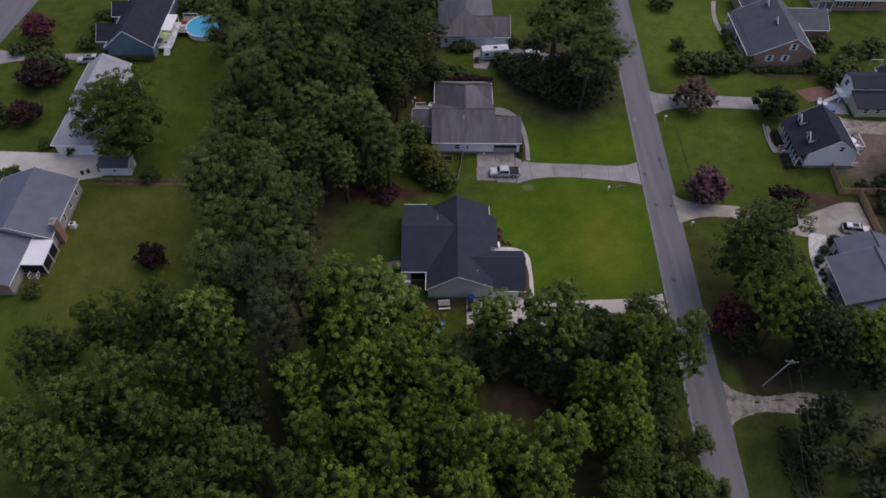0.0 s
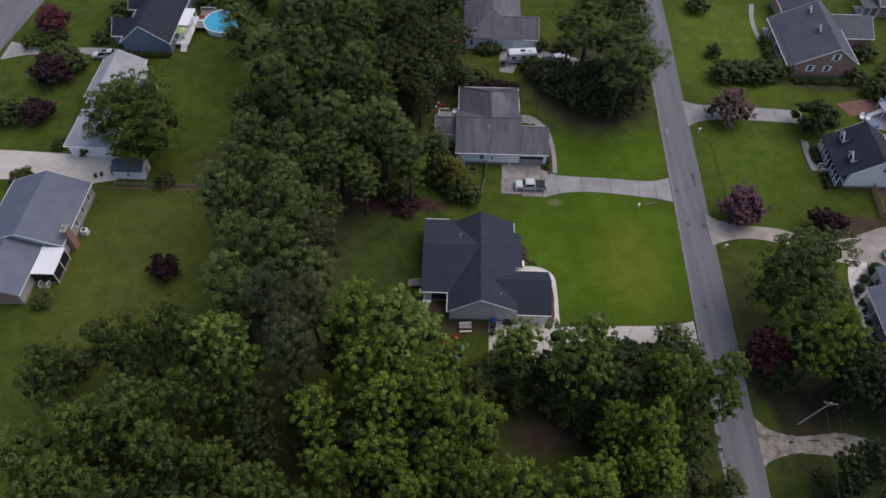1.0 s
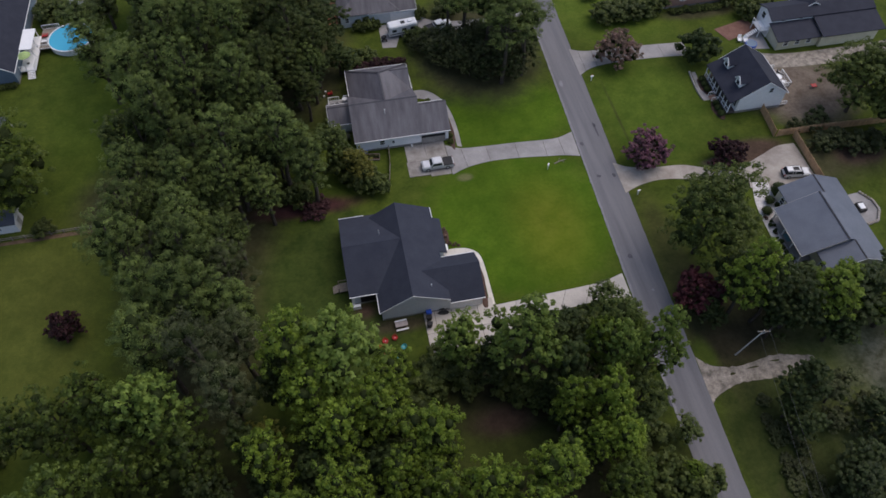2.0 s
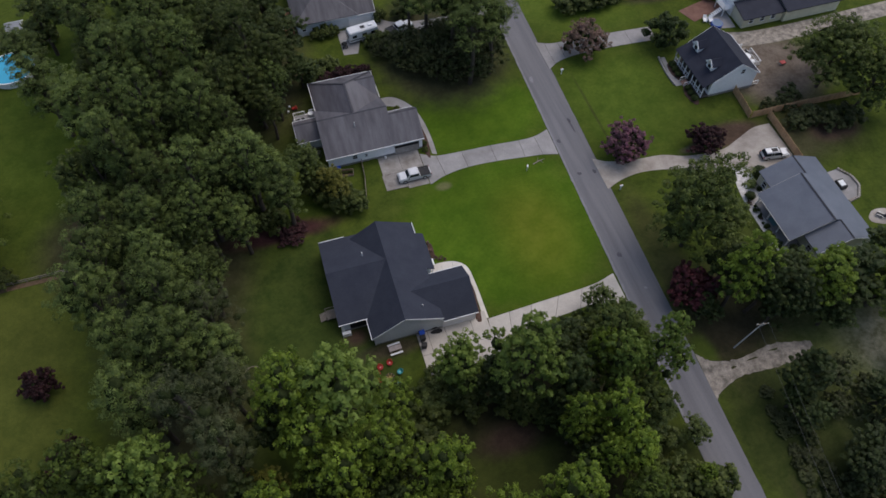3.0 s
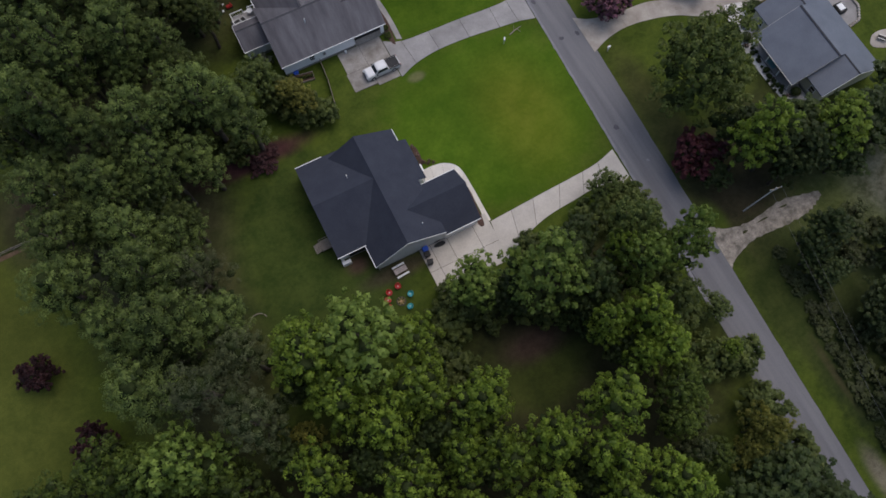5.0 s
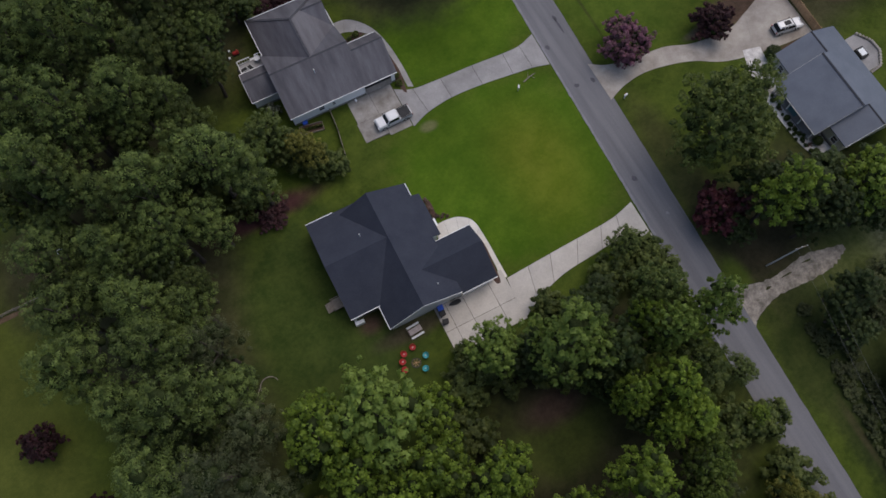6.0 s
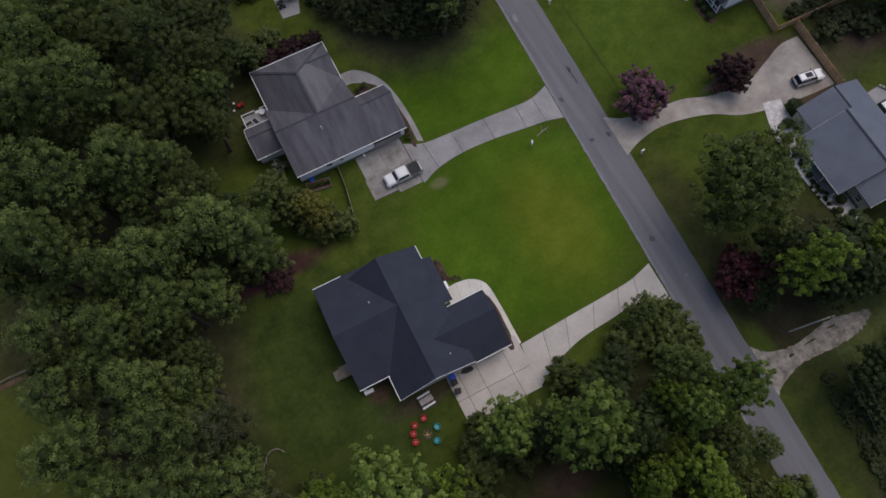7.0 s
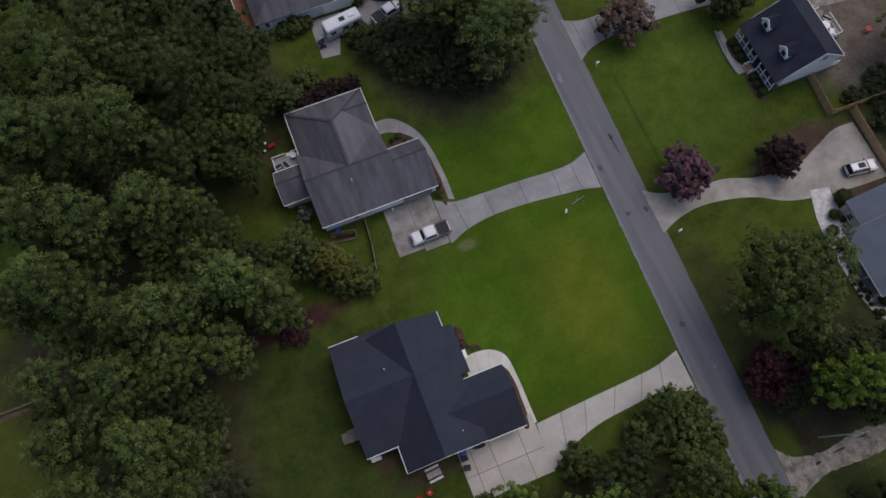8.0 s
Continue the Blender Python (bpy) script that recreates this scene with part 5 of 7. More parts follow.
# pine belt behind the back gardens
for x, y, top, r in ((-27.6, 80.6, 22, 4.3), (-27.3, 74.2, 24.4, 4.4), (-23, 78.8, 17, 3.4), (-35.5, 83, 22.8, 4.4), (-36, 76.2, 24.6, 4.5), (-27.2, 67.6, 24.2, 4.8), (-22.2, 66.3, 20, 3.8), (-31.8, 61.2, 23.6, 4.5), (-27.9, 88.4, 22.2, 3.7),
                     (-30.4, 99, 26, 4.0), (-26.4, 95.5, 21, 3.8), (-21.4, 93.2, 24, 4.4), (-21.8, 88.8, 20, 3.6), (-13.6, 94.6, 21.6, 4.4), (-9.6, 91.8, 17, 4.0), (-17.2, 89.2, 15, 3.4), (-26, 106.4, 27, 4.4),
                     (-19.4, 107, 23.2, 4.4), (-15.2, 105.5, 18, 3.6), (-19.2, 118.6, 24, 4.3), (-25.2, 119.8, 24.8, 4.3), (-33, 70, 21, 4.0), (-34.5, 90.5, 22, 4.2), (-31.2, 85, 19, 3.6)):
    plant("pine", x, y, top, r, PINE, "pine belt")
for x, y, top, r in ((-25, 57.6, 25.6, 4.8), (-22.8, 72.8, 18.5, 3.8), (-21.5, 61.5, 19, 3.8), (-22.5, 53, 22, 3.8)):
    plant("greypine", x, y, top, r, "tall thin-crowned pine with dull grey-green needles", "pine belt")
for x, y, top, r in ((-24.5, 128.5, 24, 4.6), (-31, 110.5, 24.5, 4.6), (-36.5, 111.8, 22, 4.2), (-32, 101.5, 24, 4.4), (-20, 134, 22, 4.8), (-31, 122, 23, 4.8),
                     (-25, 143, 22, 5.0), (-35, 135, 22, 4.8), (-44.5, 124, 18, 4.6), (-38.5, 118, 19, 4.2), (-48, 134, 17, 4.4), (-28, 135, 21, 4.4), (-40, 143, 18, 4.6)):
    plant("pine", x, y, top, r, PINE, "pine belt")
for x, y, top, r in ((-10.2, 121.4, 22.8, 4.2), (-14.5, 127, 20, 4.4), (-6.4, 121, 16.5, 4.0), (-13, 138, 20, 4.8), (-15.5, 113.5, 20, 4.0), (-11.2, 116.5, 17, 3.6), (-5, 126.5, 15, 3.8), (-9.5, 132, 17, 4.2)):
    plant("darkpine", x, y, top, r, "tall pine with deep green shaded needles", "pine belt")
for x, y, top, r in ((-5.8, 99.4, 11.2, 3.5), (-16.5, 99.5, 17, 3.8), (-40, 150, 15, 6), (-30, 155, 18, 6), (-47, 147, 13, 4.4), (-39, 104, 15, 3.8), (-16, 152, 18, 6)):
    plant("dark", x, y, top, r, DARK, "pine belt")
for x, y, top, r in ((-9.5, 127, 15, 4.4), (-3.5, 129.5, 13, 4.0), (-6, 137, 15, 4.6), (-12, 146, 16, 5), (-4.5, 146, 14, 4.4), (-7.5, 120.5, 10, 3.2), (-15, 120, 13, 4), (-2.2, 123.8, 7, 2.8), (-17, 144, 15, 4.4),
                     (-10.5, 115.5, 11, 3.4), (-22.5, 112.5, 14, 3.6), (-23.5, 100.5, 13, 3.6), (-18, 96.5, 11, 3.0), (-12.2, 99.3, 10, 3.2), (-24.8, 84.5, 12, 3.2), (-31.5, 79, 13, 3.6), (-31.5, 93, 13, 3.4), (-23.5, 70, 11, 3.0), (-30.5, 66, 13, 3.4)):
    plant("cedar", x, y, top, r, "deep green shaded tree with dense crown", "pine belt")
# lower pines that close the belt
_r = random.Random(77)
_n = 0
while _n < 46:
    x, y = _r.uniform(-38, -6), _r.uniform(60, 136)
    east = -20.5 if y < 87 else -11 if y < 108 else -5
    if x > east or x < -38 + max(0, 92 - y) * 0.1 or min(math.hypot(x - a, y - b) for a, b in STANDS) < 2.6:
        continue
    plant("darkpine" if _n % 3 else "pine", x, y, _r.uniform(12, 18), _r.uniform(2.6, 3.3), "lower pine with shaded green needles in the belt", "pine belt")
    _n += 1
# the wood in the foreground
for x, y, top, r in ((-14.6, 57.6, 22, 4.0), (-12.4, 52.2, 19, 3.8), (-9.5, 46.6, 19, 3.6), (-4.4, 48.2, 17.5, 3.6), (1.6, 44.2, 18.5, 3.6), (-18.4, 45.1, 17.5, 3.4), (-2.2, 54, 15, 3.2),
                     (15.6, 36.8, 19, 3.6), (12.3, 31.6, 19, 3.5), (6.8, 36.2, 19, 3.5), (1.2, 36.6, 18, 3.4), (-10, 39.2, 19, 3.4), (-6, 33.8, 20, 3.5), (3.6, 30.4, 18, 3.4), (-3, 39.5, 18, 3.0), (-16.2, 37.5, 18, 3.3)):
    plant("broad", x, y, top, r, BROAD, "foreground wood")
for x, y, top, r in ((10.5, 26.2, 18.5, 3.5), (17.3, 26.2, 17, 3.5), (4.1, 24.8, 18, 3.4), (-3.5, 27.2, 18, 3.4), (-10.3, 30.0, 18.5, 3.4), (-17.4, 32.0, 18, 3.4), (-24.5, 35.2, 18, 3.6), (-31, 31, 18, 3.6),
                     (-36.3, 39.5, 18.5, 3.8), (-41.2, 44.8, 18.5, 3.8), (-46.6, 41.6, 18.5, 4.0), (-47.6, 35, 18, 4.2), (-41, 32.5, 18, 4.0), (-52.5, 37.5, 18, 4.4), (-35.2, 46.6, 18, 3.4), (-30, 38.5, 16, 3.0), (-37, 26, 18, 4), (-24, 27, 18, 3.6)):
    plant("mid" if x < -15 else "broad", x, y, top, r, BROAD, "foreground wood")
for x, y, top, r in ((-8.3, 57, 21.5, 4.8), (27, 49.3, 19.6, 2.8), (16, 54, 20.8, 4.2), (32.6, 49.8, 20.8, 3.0), (-31.2, 52.6, 21, 3.8)):
    plant("light", x, y, top, r, "tall broadleaf tree with light green leafy crown", "foreground wood")
for x, y, top, r in ((-44.5, 55, 16, 3.6), (-50, 55.5, 14, 3.4), (-35.5, 53.5, 19.5, 3.6), (-57, 51.5, 13, 4.0), (-39.5, 56, 18.5, 3.4), (28.6, 54.4, 18, 3.4), (-28, 47.5, 17, 3.4),
                     (31.6, 62.8, 7, 2.2), (36.2, 41, 5.5, 2.1), (29.5, 45, 13, 3.2)):
    plant("mid" if x < -25 else "dark", x, y, top, r, DARK, "foreground wood")
for x, y, top, r in ((19.6, 45.4, 17.4, 2.4), (23.9, 43.8, 18.4, 2.7), (24.4, 39.8, 16.2, 2.7), (21.6, 40.2, 14.6, 2.2), (25.6, 52.4, 17.6, 1.9), (34.5, 35.4, 6.2, 1.3)):
    plant("fresh", x, y, top, r, "broadleaf tree with fresh yellow-green leafy crown", "foreground wood")
for x, y, top, r in ((23.7, 34.8, 14.2, 2.7), (22.1, 30.9, 12.6, 2.5), (20.4, 21.2, 11.6, 2.4), (26.5, 36.5, 9.5, 2.1), (27.4, 40.6, 10.5, 2.4), (25.4, 32.8, 9.5, 2.2), (24.6, 25.6, 9, 2.2), (17.6, 24.4, 13, 2.6)):
    plant("mid", x, y, top, r, DARK, "foreground wood")
for x, y, top, r in ((22.4, 27.6, 11.4, 2.2), (25.2, 29.8, 8, 2.0)):
    plant("pale", x, y, top, r, "thin-leaved greyish green tree at the wood's edge", "foreground wood")
plant("light", 7.8, 57.4, 13.2, 3.1, "loose airy broadleaf tree beside the parking pad", "foreground wood")
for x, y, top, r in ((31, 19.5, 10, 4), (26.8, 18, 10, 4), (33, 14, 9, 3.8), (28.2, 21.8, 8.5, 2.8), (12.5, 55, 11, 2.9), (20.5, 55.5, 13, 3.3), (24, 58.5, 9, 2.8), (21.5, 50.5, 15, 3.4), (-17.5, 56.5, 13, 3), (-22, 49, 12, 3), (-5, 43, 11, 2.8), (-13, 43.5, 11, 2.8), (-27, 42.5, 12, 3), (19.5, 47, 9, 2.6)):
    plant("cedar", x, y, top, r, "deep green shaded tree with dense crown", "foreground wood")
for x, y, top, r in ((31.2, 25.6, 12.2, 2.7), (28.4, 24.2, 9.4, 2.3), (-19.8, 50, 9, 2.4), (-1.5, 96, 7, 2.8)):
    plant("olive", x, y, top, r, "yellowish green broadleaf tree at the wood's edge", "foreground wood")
# understorey trees scattered between the trunks to darken the wood's gaps
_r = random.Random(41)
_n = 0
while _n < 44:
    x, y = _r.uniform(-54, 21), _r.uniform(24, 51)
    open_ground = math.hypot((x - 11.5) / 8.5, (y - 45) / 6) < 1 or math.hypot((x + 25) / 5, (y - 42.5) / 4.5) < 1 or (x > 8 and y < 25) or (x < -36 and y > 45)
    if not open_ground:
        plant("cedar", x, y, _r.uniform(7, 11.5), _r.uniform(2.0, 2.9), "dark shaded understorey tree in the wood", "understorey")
        _n += 1
# trees by the street and round the gardens
for x, y, top, r in ((91.5, 95.3, 15, 6), (94.5, 88, 14, 5)):
    plant("loose", x, y, top, r, "large broadleaf tree with dense dark crown in a garden", "garden trees")
for x, y, top, r in ((23.5, 127, 17, 4.0), (31.5, 123.5, 19, 4.4), (28.6, 115.5, 19.5, 4.6), (33, 129, 18, 3.8), (27, 122, 18, 4.2), (33, 117, 17, 4), (25, 133, 20, 4.4), (31, 134, 20, 4.4), (20.6, 130.6, 16, 3.4)):
    plant("highpine", x, y, top, r, "tall pine with dark green clumped needles by the street", "garden trees")
for x, y, top, r in ((50.2, 57.8, 20.0, 3.3), (61.8, 54.8, 15, 3.6), (64.8, 56.4, 12.5, 2.6), (72, 52, 12, 4.4)):
    plant("fresh", x, y, top, r, "broadleaf tree with bright green crown beside the track", "trackside trees")
for x, y, top, r in ((46.2, 57.6, 5, 2.2), (53.6, 56.4, 14, 3.4), (54.6, 53.4, 10, 2.8), (57.6, 54.6, 12.5, 3.4), (50.4, 60.8, 12, 3.0), (56.4, 58.6, 11, 3.4), (61, 59, 9, 3.2), (66.5, 54.4, 12, 4.4), (77, 56, 12, 4.6), (63, 51.2, 8, 3.0),
                     (53.2, 43.8, 10.5, 3.0), (51.4, 41.2, 6, 2.0), (51.8, 38.2, 6.8, 2.4), (55.4, 30.2, 7.5, 3.0), (57.5, 33, 7, 2.8), (60, 20, 7, 3), (72, 41, 9, 4), (52, 18, 9, 4), (74, 32, 10, 5), (62, 37.5, 8, 3.4), (33, 17, 8, 3.4), (36, 12, 8, 3.4)):
    plant("cedar", x, y, top, r, "dense dark broadleaf tree beside the track", "trackside trees")
for x, y, top, r in ((61.4, 43.9, 4.4, 2.5), (58.4, 42.0, 6.0, 2.3), (60, 37.4, 3.2, 2.1), (57, 38.6, 4, 1.8)):
    plant("pale", x, y, top, r, "thin-leaved greyish green tree beside the track", "trackside trees")
plant("crimson", 46.2, 61.4, 6.4, 3.2, "small crimson-leaved tree beside the street", "plum trees")
for x, y, top, r in ((63.4, 88.2, 4.4, 2.7), (-49.2, 74.3, 4.2, 2.1), (-86.3, 123.5, 5, 3.6), (-84.3, 111.4, 4.6, 2.6), (-45, 62, 5, 2.4), (-10.4, 90.9, 1.7, 2.2), (2.6, 123.2, 2.4, 1.9), (5.6, 123.0, 2.8, 2.0), (8.9, 123.0, 2.7, 1.8)):
    plant("plum", x, y, top, r, "small dark purple-leaved tree on the lawn", "plum trees")
plant("myrtle", 49.0, 90.7, 6.0, 3.1, "crape myrtle in pink bloom beside the drive", "myrtles")
plant("blossom", -92.5, 140.5, 5.5, 3.2, "crape myrtle in pink bloom beside the side street", "myrtles")
plant("rose", 52.6, 117.2, 6.4, 3.4, "crape myrtle with dusky rose bloom beside the drive", "myrtles")
plant("oak", -60.6, 102.8, 16.5, 8.2, "large spreading broadleaf tree before the pale-roofed house", "garden trees")
plant("loose", 50.0, 70.2, 18.5, 6.2, "large round broadleaf tree beside the street", "garden trees")
for x, y, top, r in ((31.4, 116.2, 4.6, 2.4), (33.8, 118.4, 7, 2.6), (26, 116.8, 5, 2.6), (22.8, 118.4, 4.6, 2.4), (21.6, 120.4, 6.0, 3.0), (25.6, 118.6, 7.4, 3.4), (29.6, 117.2, 7.6, 3.2), (19.4, 121.6, 4.4, 2.4), (16.8, 124.8, 4, 2.3),
                     (18.6, 123.6, 6, 3.2), (22.6, 123.6, 7, 3.2), (26.6, 123, 8, 3.2), (30.8, 121.4, 8, 3.2), (34.2, 121.4, 7, 2.6), (14, 127.9, 3.2, 2.0), (17, 127.4, 5, 2.6), (20.2, 127.4, 5.6, 3.0), (24.4, 127.4, 6, 3.0), (28.6, 126.6, 6, 3.0), (32.6, 125.8, 6, 2.8), (27, 130, 4, 2.6), (31.2, 129.6, 4, 2.4)):
    plant("scrub", x, y, top, r, "dark scrubby tree in a dense thicket by the street", "garden trees")
# shrubs
plant("round", 68.8, 114.6, 6.4, 3.2, "round deep green evergreen tree at the end of the drive", "garden trees")
_r = random.Random(12)
for k in range(16):
    y = 61.5 + 0.86 * k
    plant("sedge" if k % 4 == 3 else "ball", 65.2 + _r.uniform(-0.4, 0.7), y, _r.uniform(0.4, 0.75), _r.uniform(0.22, 0.42), "small plant in the white stone bed", "stone bed plants")
for x, y, top, r in ((69.4, 79.3, 2.1, 1.4), (67.0, 77.6, 1.4, 0.9), (65.5, 75.5, 1.4, 0.95), (67.9, 76.5, 1.0, 0.5)):
    plant("ball", x, y, top, r, "clipped round dark shrub in the white stone bed", "stone bed plants")
plant("bloom", -3.6, 106.0, 1.8, 1.1, "loose shrub with small white blooms by the wall", "garden shrubs")
SHRUB = "rounded green garden shrub"
for x, y, top, r in ((-95.5, 134.6, 2.6, 1.8), (-92, 135.4, 2.4, 1.8), (-90.5, 137.5, 2.6, 1.8), (-81, 137.2, 2.6, 1.8), (-86.8, 128.9, 4.4, 3.4), (-83.4, 127.5, 3.6, 2.6), (-90, 111, 4, 2.8), (-78.3, 103.8, 1.6, 1.3),
                     (3.2, 136.9, 1.8, 1.3), (5.2, 136.8, 2.2, 1.5), (7.0, 137.0, 1.6, 1.0), (16.4, 138.5, 2.4, 1.4), (14.2, 130.6, 3, 2.2), (16.5, 129, 3.4, 2.4), (-79, 142, 3, 2), (-79.5, 147, 3, 2), (-50, 152, 4, 3), (-60, 153, 4, 3)):
    plant("shrub", x, y, top, r, "dense dark green hedge shrub", "hedge shrubs")
for k in range(10):
    plant("shrub", -74 + k, 132.5, 0.9, 0.7, "low dark foundation shrub along the wall", "foundation shrubs")
for x, y, top, r in ((54, 137.8, 2.6, 1.5), (53.8, 155, 3.0, 2.6), (54.6, 130, 3.6, 2.9), (57.6, 130.4, 3.4, 3.0), (60.6, 130, 3.4, 3.0), (63.4, 130.8, 3.4, 2.9), (66, 131.4, 3.2, 2.6), (82.5, 130.5, 2.6, 2.0),
                     (85.5, 126, 3.2, 2.6), (89, 129, 3.4, 3.0), (93, 134.5, 3.2, 2.6), (98.5, 137, 3, 2.6), (88, 139, 2.4, 2.2), (-55, 95, 2.2, 1.6), (-81.2, 94.2, 2.6, 1.9), (-72.3, 102.3, 2, 1.4)):
    plant("shrub", x, y, top, r, SHRUB, "garden shrubs")
for x, y, top, r in ((3.2, 126.6, 3.0, 2.1), (0.4, 124.2, 3.4, 2.2), (22, 138.5, 3, 2.4),
                     (-2, 95.2, 4, 2.6), (0.8, 93.2, 3.4, 2.2), (-4, 97.5, 5, 2.8), (-13, 93.4, 4, 2.6), (-57.8, 56.4, 3, 2.4), (-67.5, 68, 2.4, 1.4)):
    plant("shrub", x, y, top, r, "large spreading dark green shrub", "thicket shrubs")
for x, y, top, r in ((5.8, 59, 3, 2.2), (8.5, 55, 4, 2.8), (3, 54.5, 3.6, 2.6), (3.3, 57.8, 2.6, 1.8), (14.5, 53, 4, 2.8), (17, 51, 4, 2.6), (18.5, 60.2, 3, 2.2), (28.8, 60.5, 4, 2.6), (34.5, 60.5, 3.4, 2.4), (36, 34.5, 4, 2.6), (34.6, 27, 4, 3.0),
                     (35, 20, 4.5, 3.2), (22, 48, 4, 2.8), (-17, 62, 3, 2), (33.5, 57, 5, 3), (1, 50, 4, 3), (31, 43, 5, 3), (31.5, 36, 5, 3)):
    plant("shrub", x, y, top, r, "large spreading dark green shrub", "thicket shrubs")
for k in range(16):
    plant("bush", 49.6 - 0.16 * k + (0.3, -0.3, 0.2, -0.1)[k % 4], 43.6 - 2.0 * k + (0.3, -0.3, 0.1)[k % 3], (0.8, 0.5, 0.9)[k % 3], (0.9, 0.75, 1.1, 0.8)[k % 4], "low tangled shrub in a long row beside the street", "hedge row")
for k in range(14):
    plant("bush", 52.2 - 0.2 * k + (0.5, -0.3, 0.1, -0.5)[k % 4], 40.6 - 2.2 * k, 0.8 + 0.3 * (k % 3), 1.0 + 0.3 * (k % 2), "dark tangled shrub in a row beside the street", "hedge row")
for x, y, top, r in ((87.8, 86.4, 2.8, 2.3), (82, 87.8, 2.4, 2.0), (84.8, 88.6, 2.6, 2.2), (91.6, 86.2, 3.0, 2.4), (82.6, 92.6, 1.8, 1.5), (79.8, 93.2, 1.5, 1.3), (85, 94.6, 2.0, 1.7)):
    plant("bush", x, y, top, r, "dark bush on bare soil behind the wooden fence", "thicket shrubs")
for x, y, top, r in ((58.6, 39.5, 1.8, 1.5), (56.6, 30.2, 2.8, 2.0), (60.2, 29.5, 2.2, 1.8), (53.8, 29, 2.2, 1.6), (55.8, 25.5, 2.6, 2.0), (59.6, 25, 2.4, 1.8), (53, 22.5, 2.2, 1.6), (56.4, 20.8, 2.8, 2.0), (62.5, 34.5, 2.4, 1.9), (63.5, 40.5, 1.8, 1.6)):
    plant("bush", x, y, top, r, "low dark bush in the rough ground by the track", "rough ground bushes")
for x, y, top, r in ((12.2, 112.6, 0.7, 0.4), (13.4, 112.9, 0.9, 0.5), (14.3, 112.0, 0.6, 0.35), (13.0, 111.2, 0.7, 0.4), (15.8, 106.4, 0.8, 0.45), (15.9, 104.8, 0.7, 0.4), (15.9, 103.2, 0.9, 0.45), (15.7, 101.8, 0.8, 0.5)):
    plant("shrub", x, y, top, r, "small leafy plant in the mulch bed", "bed plants")
for x, y, top, r in ((10.1, 80.0, 0.6, 0.3), (10.0, 81.9, 0.7, 0.34), (14.2, 73.4, 0.5, 0.3), (14.2, 71.2, 0.5, 0.3)):
    plant("ball", x, y, top, r, "small dark shrub in the bed by the house", "bed plants")
for x, y, top, r in ((67.5, 98.9, 1.3, 0.75), (67.5, 100.4, 1.1, 0.7), (67.5, 101.7, 1.2, 0.65), (67.5, 105.6, 1.2, 0.7), (67.5, 107.0, 1.2, 0.7), (67.6, 108.4, 1.3, 0.75)):
    plant("ball", x, y, top, r, "low dark shrub before the white porch", "porch shrubs")
for k in range(7):
    plant("shrub", 66.4 + 0.1 * (k % 3), 133.5 + 1.6 * k, 1.6 + 0.3 * (k % 2), 1.05, "dark shrub between the path and the brick house", "brick house shrubs")
for k in range(8):
    plant("shrub", 70.0 + 1.45 * k, 129.6 - 0.3 * (k % 2), 0.9 + 0.2 * (k % 3), 0.85, "low shrub in the bed below the brick gable", "brick house shrubs")
for x, y, top, r in ((11.0, 79.6, 0.5, 0.36), (11.5, 79.1, 0.45, 0.3), (11.9, 79.4, 0.4, 0.28), (12.3, 78.9, 0.45, 0.3), (10.4, 81.0, 0.6, 0.42), (10.5, 82.6, 0.5, 0.36)):
    plant("sedge", x, y, top, r, "small dry tan plant in the bed by the house", "bed plants")
# ---- vehicles ----
def loft(lo, hi, bm=None):
    """A block between two rectangles (x0, x1, y0, y1, z)."""
    bm = bm or bmesh.new()
    v = [bm.verts.new((x, y, r[4])) for r in (lo, hi) for x, y in ((r[0], r[2]), (r[1], r[2]), (r[1], r[3]), (r[0], r[3]))]
    for q in ((3, 2, 1, 0), (4, 5, 6, 7), (0, 1, 5, 4), (1, 2, 6, 5), (2, 3, 7, 6), (3, 0, 4, 7)):
        bm.faces.new([v[i] for i in q])
    return bm


def rounded(bm, off, seg=2):
    bmesh.ops.bevel(bm, geom=list(bm.edges), offset=off, segments=seg, affect="EDGES")
    return bm


M_PAINT_SILVER = mat("silver_car_paint", (0.55, 0.56, 0.58), (0.6, 0.61, 0.63), 1.0, 5.0, 0.3, 0.0, metal=0.2, grain=0.04, spec=0.5)
M_PAINT_WHITE = mat("white_car_paint", (0.7, 0.71, 0.72), (0.76, 0.77, 0.77), 1.0, 5.0, 0.3, 0.0, grain=0.04, spec=0.5)
M_PLASTIC = mat("black_plastic", (0.018, 0.018, 0.02), (0.028, 0.028, 0.03), 1.5, 8.0, 0.6, 0.05)
M_LAMP_RED = mat("red_lamp", (0.3, 0.02, 0.02), (0.36, 0.03, 0.03), 3.0, 8.0, 0.3, 0.0)
M_LAMP_CLEAR = mat("clear_lamp", (0.6, 0.62, 0.65), (0.7, 0.72, 0.74), 3.0, 8.0, 0.2, 0.0)


def wheel(car, x, y, r, w, side):
    ty = part("wheel", rounded(tube([(x, y - w / 2, r), (x, y + w / 2, r)], [r, r], 18), 0.03, 1), M_RUBBER, car, "black tyre with alloy rim")
    part("rim", tube([(x, y + side * (w / 2 - 0.02), r), (x, y + side * (w / 2 + 0.015), r)], [r * 0.62, r * 0.56], 14), M_METAL, ty)


